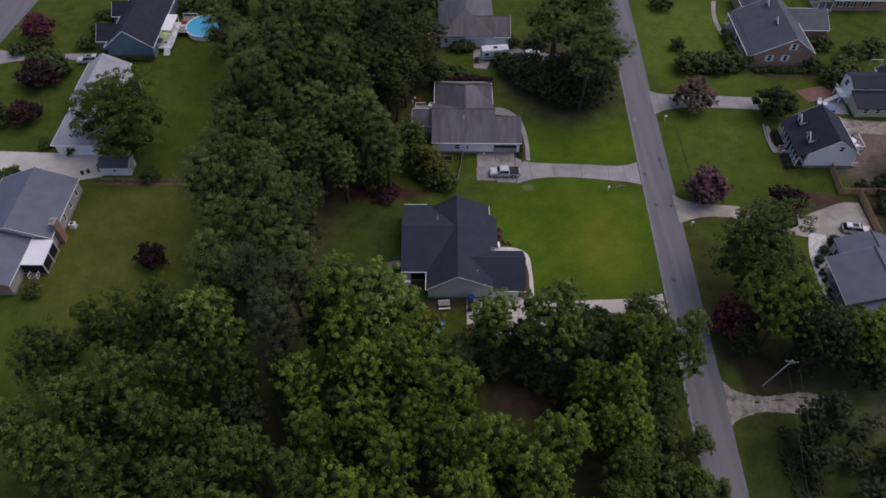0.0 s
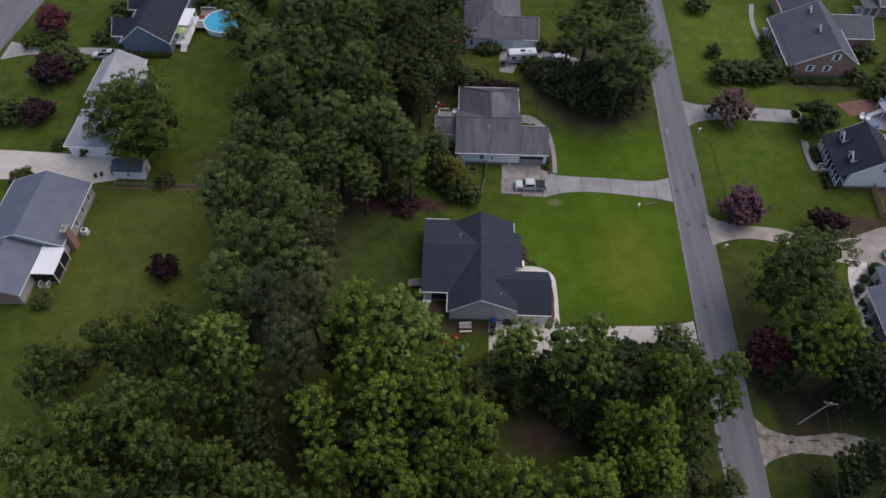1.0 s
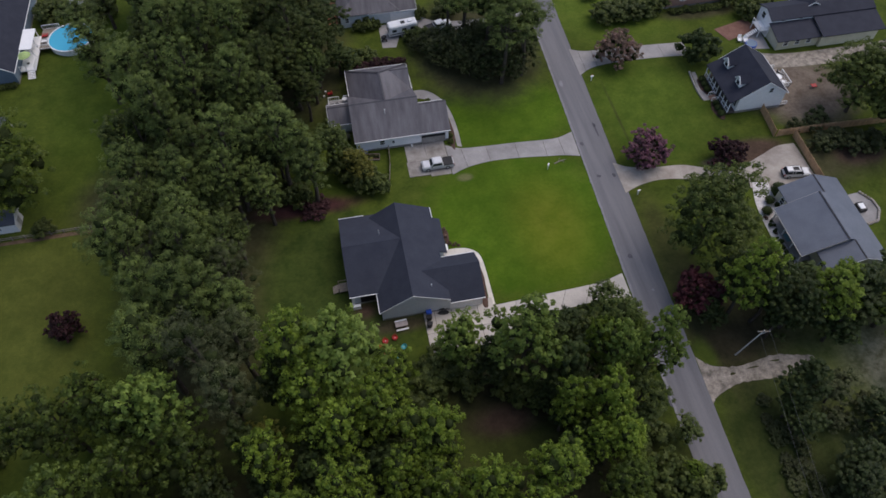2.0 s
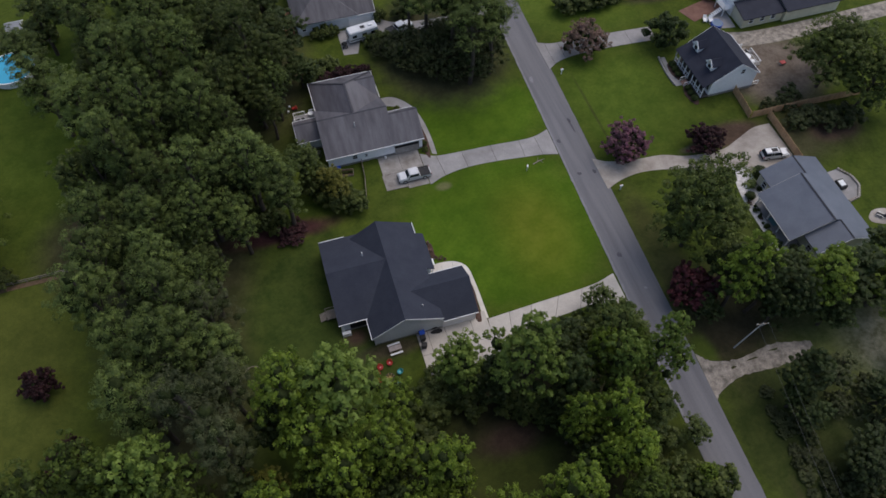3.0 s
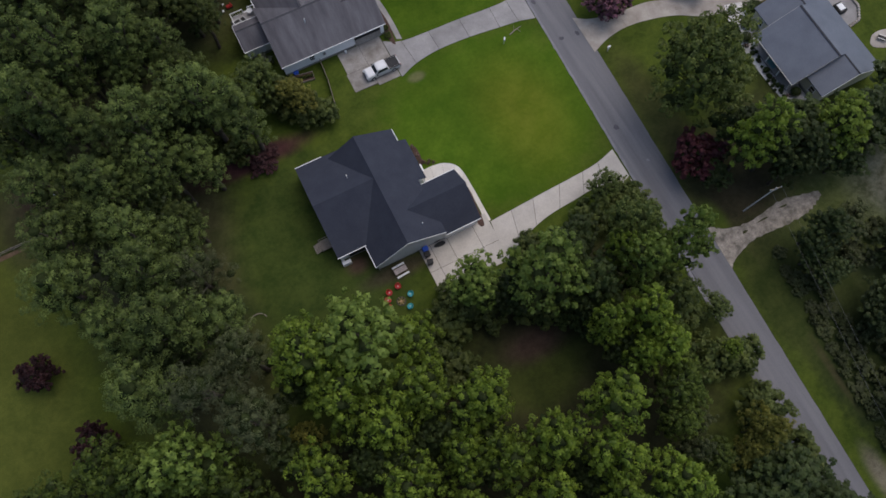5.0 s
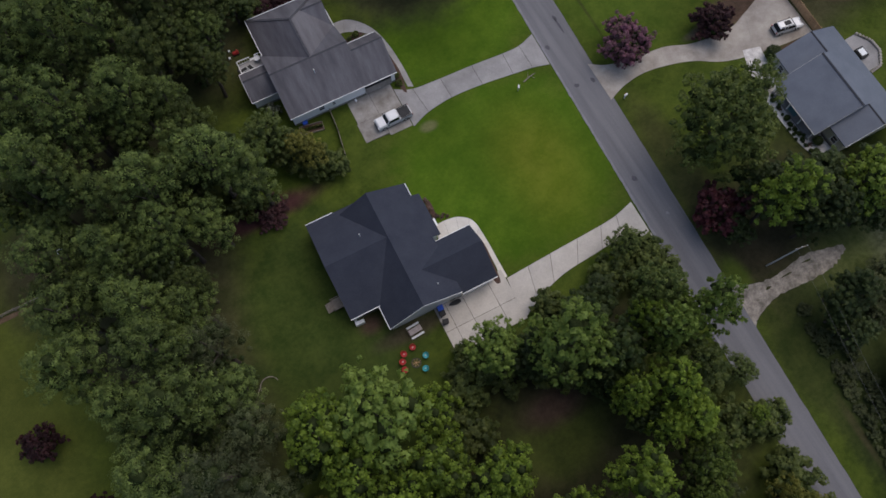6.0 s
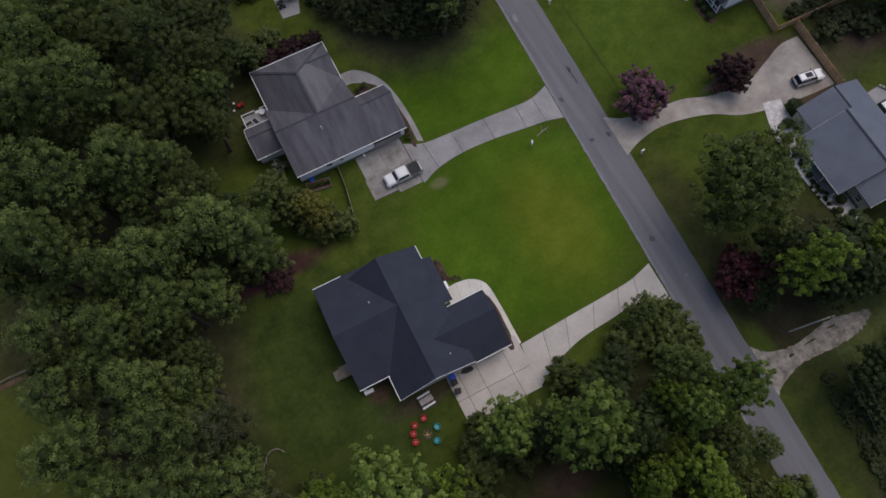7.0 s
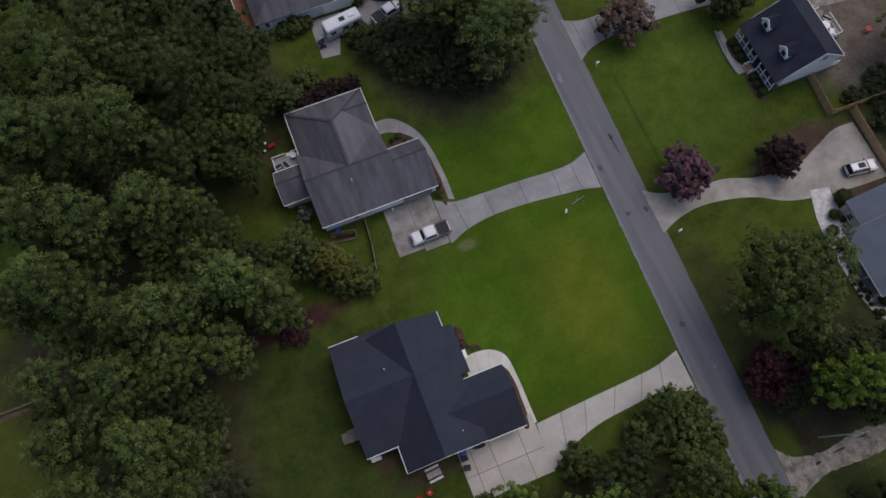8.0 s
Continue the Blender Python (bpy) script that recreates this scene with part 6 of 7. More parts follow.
def car(kind, paint, label, group, m):
    """A vehicle, nose towards -x, built at the origin and set at the pose m."""
    c = thing({"pickup": "pickup_truck", "suv": "car"}[kind], 0, 0, 0, label, {"pickup": "truck", "suv": "car"}[kind], group)
    L, W = (5.75, 1.96) if kind == "pickup" else (4.75, 1.86)
    a, b, w = -L / 2, L / 2, W / 2
    part("lower_body", rounded(loft((a + 0.08, b - 0.06, -w + 0.04, w - 0.04, 0.32), (a + 0.02, b, -w, w, 0.72)), 0.06), paint, c)
    if kind == "pickup":
        part("upper_body", rounded(loft((a + 0.02, b, -w, w, 0.66), (a + 0.12, b - 0.02, -w + 0.06, w - 0.06, 1.08)), 0.07), paint, c)
        part("hood", rounded(loft((a + 0.08, a + 1.5, -w + 0.1, w - 0.1, 1.04), (a + 0.3, a + 1.5, -w + 0.2, w - 0.2, 1.17)), 0.04), paint, c)
        cab = part("cab", rounded(loft((a + 1.35, a + 3.75, -w + 0.07, w - 0.07, 1.05), (a + 2.0, a + 3.55, -w + 0.22, w - 0.22, 1.78)), 0.07), paint, c)
        part("windscreen", slab([(a + 1.44, -w + 0.2, 1.16), (a + 1.44, w - 0.2, 1.16), (a + 1.93, w - 0.3, 1.7), (a + 1.93, -w + 0.3, 1.7)], 0.04), M_GLASS, cab)
        part("rear_window", slab([(a + 3.76, -w + 0.25, 1.2), (a + 3.76, w - 0.25, 1.2), (a + 3.63, w - 0.32, 1.68), (a + 3.63, -w + 0.32, 1.68)], 0.04), M_GLASS, cab)
        for s in (-1, 1):
            part("side_window", loft((a + 1.72, a + 3.6, s * (w - 0.1) - 0.02, s * (w - 0.1) + 0.02, 1.18), (a + 2.12, a + 3.5, s * (w - 0.2) - 0.02, s * (w - 0.2) + 0.02, 1.66)), M_GLASS, cab)
        part("bed_cover", rounded(box(a + 3.82, b - 0.14, -w + 0.14, w - 0.14, 1.0, 1.115), 0.03, 1), M_PLASTIC, c, "black bed cover")
        for y in (-w + 0.05, w - 0.05):
            part("bed_rail", box(a + 3.8, b - 0.05, y - 0.05, y + 0.05, 1.04, 1.13), M_PLASTIC, c)
        xs, r = (a + 1.0, b - 1.2), 0.4
    else:
        part("upper_body", rounded(loft((a + 0.02, b, -w, w, 0.66), (a + 0.25, b - 0.05, -w + 0.08, w - 0.08, 1.0)), 0.08), paint, c)
        cab = part("cabin", rounded(loft((a + 1.15, b - 0.08, -w + 0.09, w - 0.09, 0.98), (a + 1.95, b - 0.5, -w + 0.26, w - 0.26, 1.68)), 0.08), M_GLASS, c)
        part("roof", rounded(loft((a + 1.88, b - 0.4, -w + 0.22, w - 0.22, 1.62), (a + 2.05, b - 0.55, -w + 0.3, w - 0.3, 1.71)), 0.04), paint, cab)
        part("sunroof", box(a + 2.2, a + 3.3, -0.4, 0.4, 1.7, 1.72), M_PLASTIC, cab)
        for s in (-1, 1):
            part("roof_rail", beam((a + 2.1, s * (w - 0.32), 1.77), (b - 0.6, s * (w - 0.32), 1.77), 0.05, 0.05), M_PLASTIC, cab)
            for x in (a + 2.95, b - 1.35):
                part("pillar", loft((x - 0.06, x + 0.06, s * (w - 0.12) - 0.02, s * (w - 0.12) + 0.02, 1.0), (x - 0.05, x + 0.05, s * (w - 0.25) - 0.02, s * (w - 0.25) + 0.02, 1.64)), paint, cab)
        part("hood", rounded(loft((a + 0.12, a + 1.4, -w + 0.14, w - 0.14, 0.97), (a + 0.4, a + 1.4, -w + 0.26, w - 0.26, 1.08)), 0.04), paint, c)
        xs, r = (a + 0.95, b - 0.95), 0.35
    part("front_bumper", rounded(box(a - 0.06, a + 0.1, -w + 0.1, w - 0.1, 0.36, 0.6), 0.04, 1), M_PLASTIC, c)
    part("rear_bumper", rounded(box(b - 0.1, b + 0.06, -w + 0.1, w - 0.1, 0.36, 0.6), 0.04, 1), M_PLASTIC, c)
    for s in (-1, 1):
        part("headlight", box(a - 0.01, a + 0.14, s * (w - 0.32) - 0.2, s * (w - 0.32) + 0.2, 0.76, 0.92), M_LAMP_CLEAR, c)
        part("tail_light", box(b - 0.1, b + 0.015, s * (w - 0.15) - 0.08, s * (w - 0.15) + 0.08, 0.72, 1.02), M_LAMP_RED, c)
        part("wing_mirror", rounded(box(a + 1.6, a + 1.75, s * (w + 0.1) - 0.12, s * (w + 0.1) + 0.12, 1.05, 1.22), 0.03, 1), M_PLASTIC, c)
        for x in xs:
            wheel(c, x, s * (w - 0.1), r, 0.24, s)
    c.matrix_basis = m
    return c


car("pickup", M_PAINT_SILVER, "silver crew-cab pickup with black bed cover on the concrete pad", "vehicles", pose(12.2, 96.6, 0.06, 0, 0, 1.0))
car("suv", M_PAINT_SILVER, "silver estate car with dark sunroof parked by the wooden fence", "vehicles", pose(74.4, 82.5, 0.06, 0, 0, 172))
car("pickup", M_PAINT_WHITE, "white pickup with dark bed under the trees", "vehicles", pose(19.6, 134.0, 0.06, 0, 0, 196))
car("suv", M_PAINT_SILVER, "silver car on the concrete drive", "vehicles", pose(-78.6, 131.6, 0.06, 0, 0, 6))


def travel_trailer(m):
    t = thing("travel_trailer", 0, 0, 0, "white travel trailer with dark roof hatch on a concrete strip", "trailer", "vehicles")
    bm = rounded(loft((-3.1, 3.1, -1.15, 1.15, 0.5), (-2.9, 3.1, -1.1, 1.1, 2.75)), 0.14, 2)
    part("body", bm, M_PAINT_WHITE, t)
    part("roof_hatch", rounded(box(-0.3, 0.6, -0.4, 0.35, 2.72, 2.86), 0.04, 1), M_PLASTIC, t, "dark roof hatch")
    part("air_conditioner", rounded(box(1.3, 2.2, -0.35, 0.35, 2.73, 2.95), 0.05, 1), M_TRIM, t)
    for x in (-1.9, 0.2, 2.0):
        part("side_window", box(x - 0.45, x + 0.45, -1.17, -1.13, 1.5, 2.1), M_GLASS, t)
    part("front_window", box(-3.12, -3.04, -0.7, 0.7, 1.5, 2.1), M_GLASS, t)
    part("drawbar", loft((-4.1, -3.0, -0.08, 0.08, 0.5), (-4.1, -3.0, -0.08, 0.08, 0.62)), M_METAL, t)
    part("stripe", box(-2.9, 3.0, -1.165, -1.155, 0.95, 1.15), M_PLASTIC, t)
    for x in (-0.4, 0.45):
        for s in (-1, 1):
            wheel(t, x, s * 1.05, 0.34, 0.2, s)
    t.matrix_basis = m


travel_trailer(pose(11.9, 134.0, 0.05, 0, 0, 7))
_q = thing("quad_bike", 7.9, 132.6, 0.05, "small black quad bike on the concrete strip", "quad bike", "vehicles")
part("body", rounded(box(7.65, 8.15, 131.9, 133.3, 0.45, 0.8), 0.1, 2), M_PLASTIC, _q)
part("seat", rounded(box(7.72, 8.08, 132.0, 132.7, 0.8, 0.95), 0.05, 1), M_RUBBER, _q)
part("handlebar", beam((7.4, 133.0, 1.05), (8.4, 133.0, 1.05), 0.05, 0.05), M_METAL, _q)
for _x in (7.5, 8.3):
    for _y in (132.05, 133.15):
        part("wheel", tube([(_x - 0.12, _y, 0.33), (_x + 0.12, _y, 0.33)], [0.28, 0.28], 14), M_RUBBER, _q)

# ---- poles and wires ----
def utility_pole(x, y, lx, ly, h, label):
    p = thing("utility_pole", x, y, 0, label, "utility pole", "poles")
    top = Vector((x + lx, y + ly, h))
    part("pole", tube([(x, y, -0.3), (x + lx * 0.5, y + ly * 0.5, h / 2), top], [0.11, 0.095, 0.075], 10), M_POLE, p)
    arm = part("crossarm", beam(top + Vector((-0.9, 0.15, -0.35)), top + Vector((0.9, -0.15, -0.35)), 0.1, 0.12), M_WOOD, p)
    for s in (-0.8, 0.8):
        part("insulator", disc(top.x + s, top.y - s * 0.16, h - 0.3, h - 0.1, 0.05, 0.03, 8), M_TRIM, arm)
    part("brace", beam(top + Vector((0, 0, -1.1)), top + Vector((0.6, -0.1, -0.4)), 0.04, 0.05), M_METAL, p)
    return top


M_WIRE = mat("dull_wire", (0.12, 0.12, 0.12), (0.16, 0.16, 0.16), 2.0, 9.0, 0.7, 0.0)
M_POLE = mat("pale_weathered_pole", (0.5, 0.48, 0.45), (0.64, 0.62, 0.58), 1.2, 9.0, 0.85, 0.2)
_t1 = utility_pole(49.0, 51.5, 1.25, -0.4, 8.2, "pale weathered utility pole leaning beside the gravel track")
_t2 = utility_pole(41.6, -5.0, 0.0, 0.0, 8.0, "pale weathered utility pole beside the street")
for _s in (-0.8, 0.8):
    _pts = [_t1.lerp(_t2, f) + Vector((_s, -_s * 0.16, -0.1 - 2.4 * f * (1 - f))) for f in (0, 0.15, 0.3, 0.5, 0.7, 0.85, 1)]
    solo("power_line", tube(_pts, [0.012] * 7, 5), M_WIRE, "thin grey power line strung between poles", "wire", group="power lines")


# ---- fences ----
def board_fence(points, h, material, label, group, pitch=2.4):
    """Posts, two rails and panels of upright boards along a line of points."""
    f = thing("fence", points[0][0], points[0][1], 0, label, "fence", group)
    for a, b in zip(points, points[1:]):
        a, b = Vector((*a, 0)), Vector((*b, 0))
        n = max(1, round((b - a).length / pitch))
        d = (b - a) / n
        u = d.normalized()
        for k in range(n + 1):
            p = a + d * k
            part("post", box(p.x - 0.06, p.x + 0.06, p.y - 0.06, p.y + 0.06, -0.1, h + 0.08), material, f)
        for k in range(n):
            p = a + d * k
            m = max(2, int(d.length / 0.24))
            part("rail", beam(p + Vector((0, 0, h - 0.3)) + u * 0.06, p + d + Vector((0, 0, h - 0.3)) - u * 0.06, 0.09, 0.09), material, f)
            for j in range(m):
                q0, q1 = p + d * (j / m) + u * 0.008, p + d * ((j + 1) / m) - u * 0.008
                z = h - 0.02 * ((j * 7 + k) % 3)
                part("board", beam(q0 + Vector((0, 0, z / 2)), q1 + Vector((0, 0, z / 2)), 0.03, z), material, f)
    return f


board_fence([(75.6, 98.6), (75.0, 91.9)], 1.75, M_WOOD_TAN, "tan wooden board fence behind the white house", "fences")
board_fence([(75.4, 91.8), (84.4, 91.7), (98, 91.2)], 1.75, M_WOOD_TAN, "tan wooden board fence between two gardens", "fences")
board_fence([(78.5, 91.2), (78.1, 79.4)], 1.75, M_WOOD_TAN, "tan wooden board fence along the parking drive", "fences")
board_fence([(4.2, 102.2), (3.9, 98.5), (3.2, 94.4)], 1.2, M_WOOD, "weathered wooden garden fence beside the concrete pad", "fences")
_f = thing("rail_fence", -54.0, 94.4, 0, "low brown rail fence along the yard and lawn", "fence", "fences")
for _k in range(11):
    part("post", box(-64.4 + 2.05 * _k, -64.25 + 2.05 * _k, 94.2, 94.35, 0, 0.9), M_WOOD, _f)
for _k in range(5):
    for _z in (0.35, 0.75):
        part("rail", beam((-64.4 + 4.1 * _k, 94.28, _z), (-60.35 + 4.1 * _k, 94.28, _z), 0.07, 0.12), M_WOOD, _f)
solo("mulch_bed", blob(-56.0, 93.7, 0.04, 9.5, 0.45, 48, 21, 0.2, 0.06), M_EARTH_PATCH, "reddish soil strip along the rail fence", "mulch bed", "structure")
_c = thing("gas_tank", -39.5, 99.5, 0, "small white gas tank on the ground behind the pines", "gas tank")
part("tank", rounded(tube([(-40.0, 99.5, 0.55), (-39.85, 99.5, 0.55), (-39.15, 99.5, 0.55), (-39.0, 99.5, 0.55)], [0.22, 0.38, 0.38, 0.22], 16), 0.03, 1), M_TRIM, _c)
for _x in (-39.75, -39.25):
    part("foot", box(_x - 0.05, _x + 0.05, 99.25, 99.75, 0, 0.25), M_METAL, _c)
part("valve_cover", disc(-39.5, 99.5, 0.9, 1.02, 0.1, 0.09, 10), M_METAL, _c)


# ---- things by the charcoal-roofed house ----
M_RED = mat("red_plastic", (0.36, 0.026, 0.026), (0.44, 0.04, 0.035), 2.0, 7.0, 0.45, 0.02)
M_TEAL = mat("teal_plastic", (0.02, 0.24, 0.27), (0.03, 0.31, 0.34), 2.0, 7.0, 0.45, 0.02)
M_BLUE = mat("blue_plastic", (0.02, 0.08, 0.42), (0.03, 0.1, 0.5), 2.0, 7.0, 0.45, 0.02)
M_PINKWOOD = mat("faded_pinkish_wood", (0.42, 0.35, 0.33), (0.52, 0.45, 0.43), 1.5, 9.0, 0.8, 0.1)


def garden_chair(x, y, turn, material, label):
    """A round bowl-shaped garden chair on thin legs, its back raised, facing +y before it is turned."""
    c = thing("garden_chair", 0, 0, 0, label, "chair", "chairs round the fire pit")
    part("seat", tube([(0, 0.06, 0.3), (0, 0.02, 0.34), (0, 0, 0.42)], [0.12, 0.28, 0.4], 18), material, c)
    ring = [(0.43 * math.sin(0.3927 * k), 0.43 * -math.cos(0.3927 * k), 0.5 + 0.22 * math.cos(0.3927 * k)) for k in range(17)]
    part("rim", tube(ring, [0.035] * 17, 6), material, c)
    bm = bmesh.new()
    for k in range(16):
        q = ring[k]
        beam(q, (q[0] * 0.55, q[1] * 0.55, 0.37), 0.09, 0.012, bm)
    part("webbing", bm, material, c)
    part("cushion", disc(0, 0.03, 0.42, 0.455, 0.1, 0.09, 14), M_SIDE_GREY, c, "pale round seat cushion")
    for a in (0.5, 2.6, 4.7):
        part("leg", tube([(0.2 * math.cos(a), 0.2 * math.sin(a), 0.36), (0.36 * math.cos(a), 0.36 * math.sin(a), 0)], [0.02, 0.018], 6), M_METAL, c)
    c.matrix_basis = pose(x, y, 0.01, 0, 0, turn)


FIRE = (-1.2, 61.9)
for _x, _y, _m, _lb in ((-0.7, 64.0, M_RED, "red round bowl-shaped garden chair by the fire pit"), (-2.2, 63.7, M_RED, "red round bowl-shaped garden chair by the fire pit"), (-2.8, 62.8, M_RED, "red round bowl-shaped garden chair by the fire pit"),
                        (-3.0, 61.7, M_RED, "red round bowl-shaped garden chair by the fire pit"), (0.4, 62.2, M_TEAL, "teal round bowl-shaped garden chair by the fire pit"), (-0.4, 60.6, M_TEAL, "teal round bowl-shaped garden chair by the fire pit")):
    garden_chair(_x, _y, math.degrees(math.atan2(FIRE[1] - _y, FIRE[0] - _x)) - 90, _m, _lb)
_p = thing("fire_pit", *FIRE, 0, "ring of stones with burnt sticks on the grass", "fire pit")
for _k in range(14):
    _a = 2 * math.pi * _k / 14
    _r = random.Random(_k)
    _cx, _cy = FIRE[0] + 0.6 * math.cos(_a), FIRE[1] + 0.6 * math.sin(_a)
    part("stone", rounded(box(_cx - 0.12, _cx + 0.12, _cy - 0.1, _cy + 0.1, 0, 0.1 + 0.04 * _r.random()), 0.03, 1), M_JOINT, _p)
for _k in range(4):
    _a = _k * 0.9
    part("stick", tube([(FIRE[0] - 0.5 * math.cos(_a), FIRE[1] - 0.5 * math.sin(_a), 0.1), (FIRE[0] + 0.6 * math.cos(_a), FIRE[1] + 0.6 * math.sin(_a), 0.22)], [0.04, 0.025], 6), M_WOOD_TAN, _p)
_p = thing("garden_edging", -20.2, 68.2, 0, "bent pale timber edging lying in an arc on the grass", "edging")
_arc = [(-20.2 + 1.3 * math.cos(a), 68.2 + 1.2 * math.sin(a), 0.1) for a in (0.2 + 0.34 * k for k in range(10))]
part("edging_strip", tube(_arc, [0.07, 0.08, 0.08, 0.09, 0.09, 0.09, 0.08, 0.08, 0.07, 0.05], 7), M_WOOD, _p)
part("fallen_piece", tube([(-21.6, 68.5, 0.07), (-22.2, 67.6, 0.1)], [0.06, 0.04], 6), M_WOOD, _p)


def picnic_table(x, y, turn):
    t = thing("picnic_table", 0, 0, 0, "faded wooden picnic table with two benches on the grass", "picnic table")
    for k in range(5):
        part("table_board", box(-0.95, 0.95, -0.39 + 0.16 * k, -0.25 + 0.16 * k, 0.72, 0.76), M_PINKWOOD, t)
    for s in (-1, 1):
        for k in (0, 1):
            part("bench_board", box(-0.95, 0.95, s * 0.78 - 0.14 + 0.15 * k, s * 0.78 - 0.01 + 0.15 * k, 0.43, 0.47), M_TRIM, t)
    for sx in (-0.7, 0.7):
        part("bench_beam", beam((sx, -0.9, 0.4), (sx, 0.9, 0.4), 0.05, 0.1), M_WOOD, t)
        for s in (-1, 1):
            part("leg", beam((sx, s * 0.7, 0), (sx, s * 0.25, 0.72), 0.05, 0.1), M_WOOD, t)
    t.matrix_basis = pose(x, y, 0.01, 0, 0, turn)


picnic_table(0.65, 65.9, 4)


def wheelie_bin(x, y, turn, material, label):
    b = thing("wheelie_bin", 0, 0, 0, label, "bin", "bins")
    part("body", rounded(loft((-0.28, 0.28, -0.3, 0.3, 0.06), (-0.37, 0.37, -0.43, 0.43, 1.05)), 0.03, 1), material, b)
    part("lid", rounded(loft((-0.39, 0.39, -0.47, 0.45, 1.05), (-0.33, 0.33, -0.4, 0.4, 1.14)), 0.03, 1), material, b)
    part("handle", beam((-0.25, 0.44, 0.95), (0.25, 0.44, 0.95), 0.04, 0.04), M_PLASTIC, b)
    for s in (-1, 1):
        part("wheel", tube([(s * 0.26, 0.3, 0.13), (s * 0.34, 0.3, 0.13)], [0.13, 0.13], 12), M_RUBBER, b)
    b.matrix_basis = pose(x, y, 0.06, 0, 0, turn)


# low black mound with an uneven outline at the wall's foot
_bm = blob(7.4, 66.95, 0.34, 0.95, 0.32, 24, 5, 0.2, 0.3)
rounded(_bm, 0.08)
solo("folded_tarp", _bm, M_PLASTIC, "low black mound lying against the house wall", "tarp")
wheelie_bin(5.1, 67.0, 92, M_BLUE, "blue wheelie bin beside the house wall")
wheelie_bin(5.0, 66.2, 88, M_PLASTIC, "black wheelie bin beside the blue one on the concrete pad")
wheelie_bin(4.9, 65.0, 75, M_PLASTIC, "black wheelie bin standing apart on the concrete pad")
_g = thing("gas_grill", 7.2, 67.6, 0.06, "black gas grill under a cover beside the garage", "grill")
part("body", rounded(box(6.7, 7.7, 67.35, 67.9, 0.4, 0.85), 0.08, 2), M_PLASTIC, _g)
part("hood", rounded(loft((6.75, 7.65, 67.38, 67.88, 0.85), (6.9, 7.5, 67.48, 67.8, 1.15)), 0.08, 2), M_PLASTIC, _g)
for _x in (6.8, 7.6):
    part("leg", box(_x - 0.04, _x + 0.04, 67.58, 67.66, 0.0, 0.42), M_METAL, _g)
# back steps, porch recess and front stoop
_s = thing("back_steps", -7.3, 74.3, 0, "weathered wooden landing with steps at the back door", "steps")
part("landing", box(-8.1, -6.35, 73.5, 75.1, 0.42, 0.5), M_WOOD, _s)
for _k in range(3):
    part("step", box(-8.1 - 0.3 * (_k + 1), -8.1 - 0.3 * _k - 0.02, 73.6, 75.0, 0.3 - 0.14 * _k, 0.35 - 0.14 * _k), M_WOOD, _s)
for _x, _y in ((-8.0, 73.6), (-8.0, 75.0), (-6.45, 73.6), (-6.45, 75.0)):
    part("post", box(_x - 0.06, _x + 0.06, _y - 0.06, _y + 0.06, 0, 1.4), M_WOOD, _s)
part("rail", beam((-8.0, 73.6, 1.38), (-6.45, 73.6, 1.38), 0.08, 0.05), M_WOOD, _s)
part("rail", beam((-8.0, 75.0, 1.38), (-6.45, 75.0, 1.38), 0.08, 0.05), M_WOOD, _s)
# flat plate on the wall, its near-black colour standing for the recess's shade
part("porch_shade", panel(-3.6, 71.0, 0.6, 2.6, 2.6, "s", 0.0, 0.03), M_DARK, hm, "dark plate for the shade inside the screened back porch")
part("corner_post", box(-6.25, -5.85, 70.6, 70.98, 0, 2.8), M_TRIM, hm)
part("bay_base", box(-6.3, -5.0, 70.1, 70.58, -0.05, 0.9), M_SIDE_WHITE, hm)
part("downpipe", beam((-1.95, 67.45, 0.1), (-1.95, 67.45, 2.9), 0.09, 0.09), M_TRIM, hm)
part("downpipe", beam((13.35, 68.2, 0.1), (13.35, 68.2, 2.8), 0.09, 0.09), M_TRIM, hm)
vent_pipe(hm, 6.0, 69.3, 4.5)
vent_pipe(hm, -0.5, 80.0, 5.6)
part("porch_post", box(9.55, 9.7, 76.4, 76.55, 0.3, 2.9), M_TRIM, hm)
part("porch_post", box(9.55, 9.7, 78.5, 78.65, 0.3, 2.9), M_TRIM, hm)
_b = thing("bench", 10.3, 78.9, 0.05, "white painted bench beside the front door", "bench")
part("seat", box(9.95, 10.45, 78.2, 79.4, 0.42, 0.46), M_TRIM, _b)
part("backrest", box(9.95, 10.0, 78.2, 79.4, 0.5, 0.95), M_TRIM, _b)
for _x in (10.0, 10.4):
    for _y in (78.25, 79.35):
        part("leg", box(_x - 0.03, _x + 0.03, _y - 0.03, _y + 0.03, 0.0, 0.42), M_TRIM, _b)

# ---- things by the weathered grey house ----
_d = thing("deck", -3.5, 114.7, 0, "white railed deck with outdoor furniture behind the house", "deck")
part("floor", box(-5.3, -1.3, 112.9, 115.8, 0.75, 0.9), M_CONC_OLD, _d)
for _a, _b in (((-5.3, 112.9), (-5.3, 115.8)), ((-5.3, 115.8), (-3.3, 115.8)), ((-2.4, 115.8), (-1.3, 115.8))):
    railing(_d, _a, _b, 0.9, 1.0, 0.4)
for _x in (-5.2, -3.5, -1.5):
    for _y in (113.0, 115.7):
        part("support", box(_x - 0.07, _x + 0.07, _y - 0.07, _y + 0.07, 0, 0.75), M_WOOD, _d)
for _k in range(3):
    part("step", box(-3.25, -2.45, 115.8 + 0.28 * _k, 116.06 + 0.28 * _k, 0.65 - 0.2 * _k, 0.7 - 0.2 * _k), M_TRIM, _d)


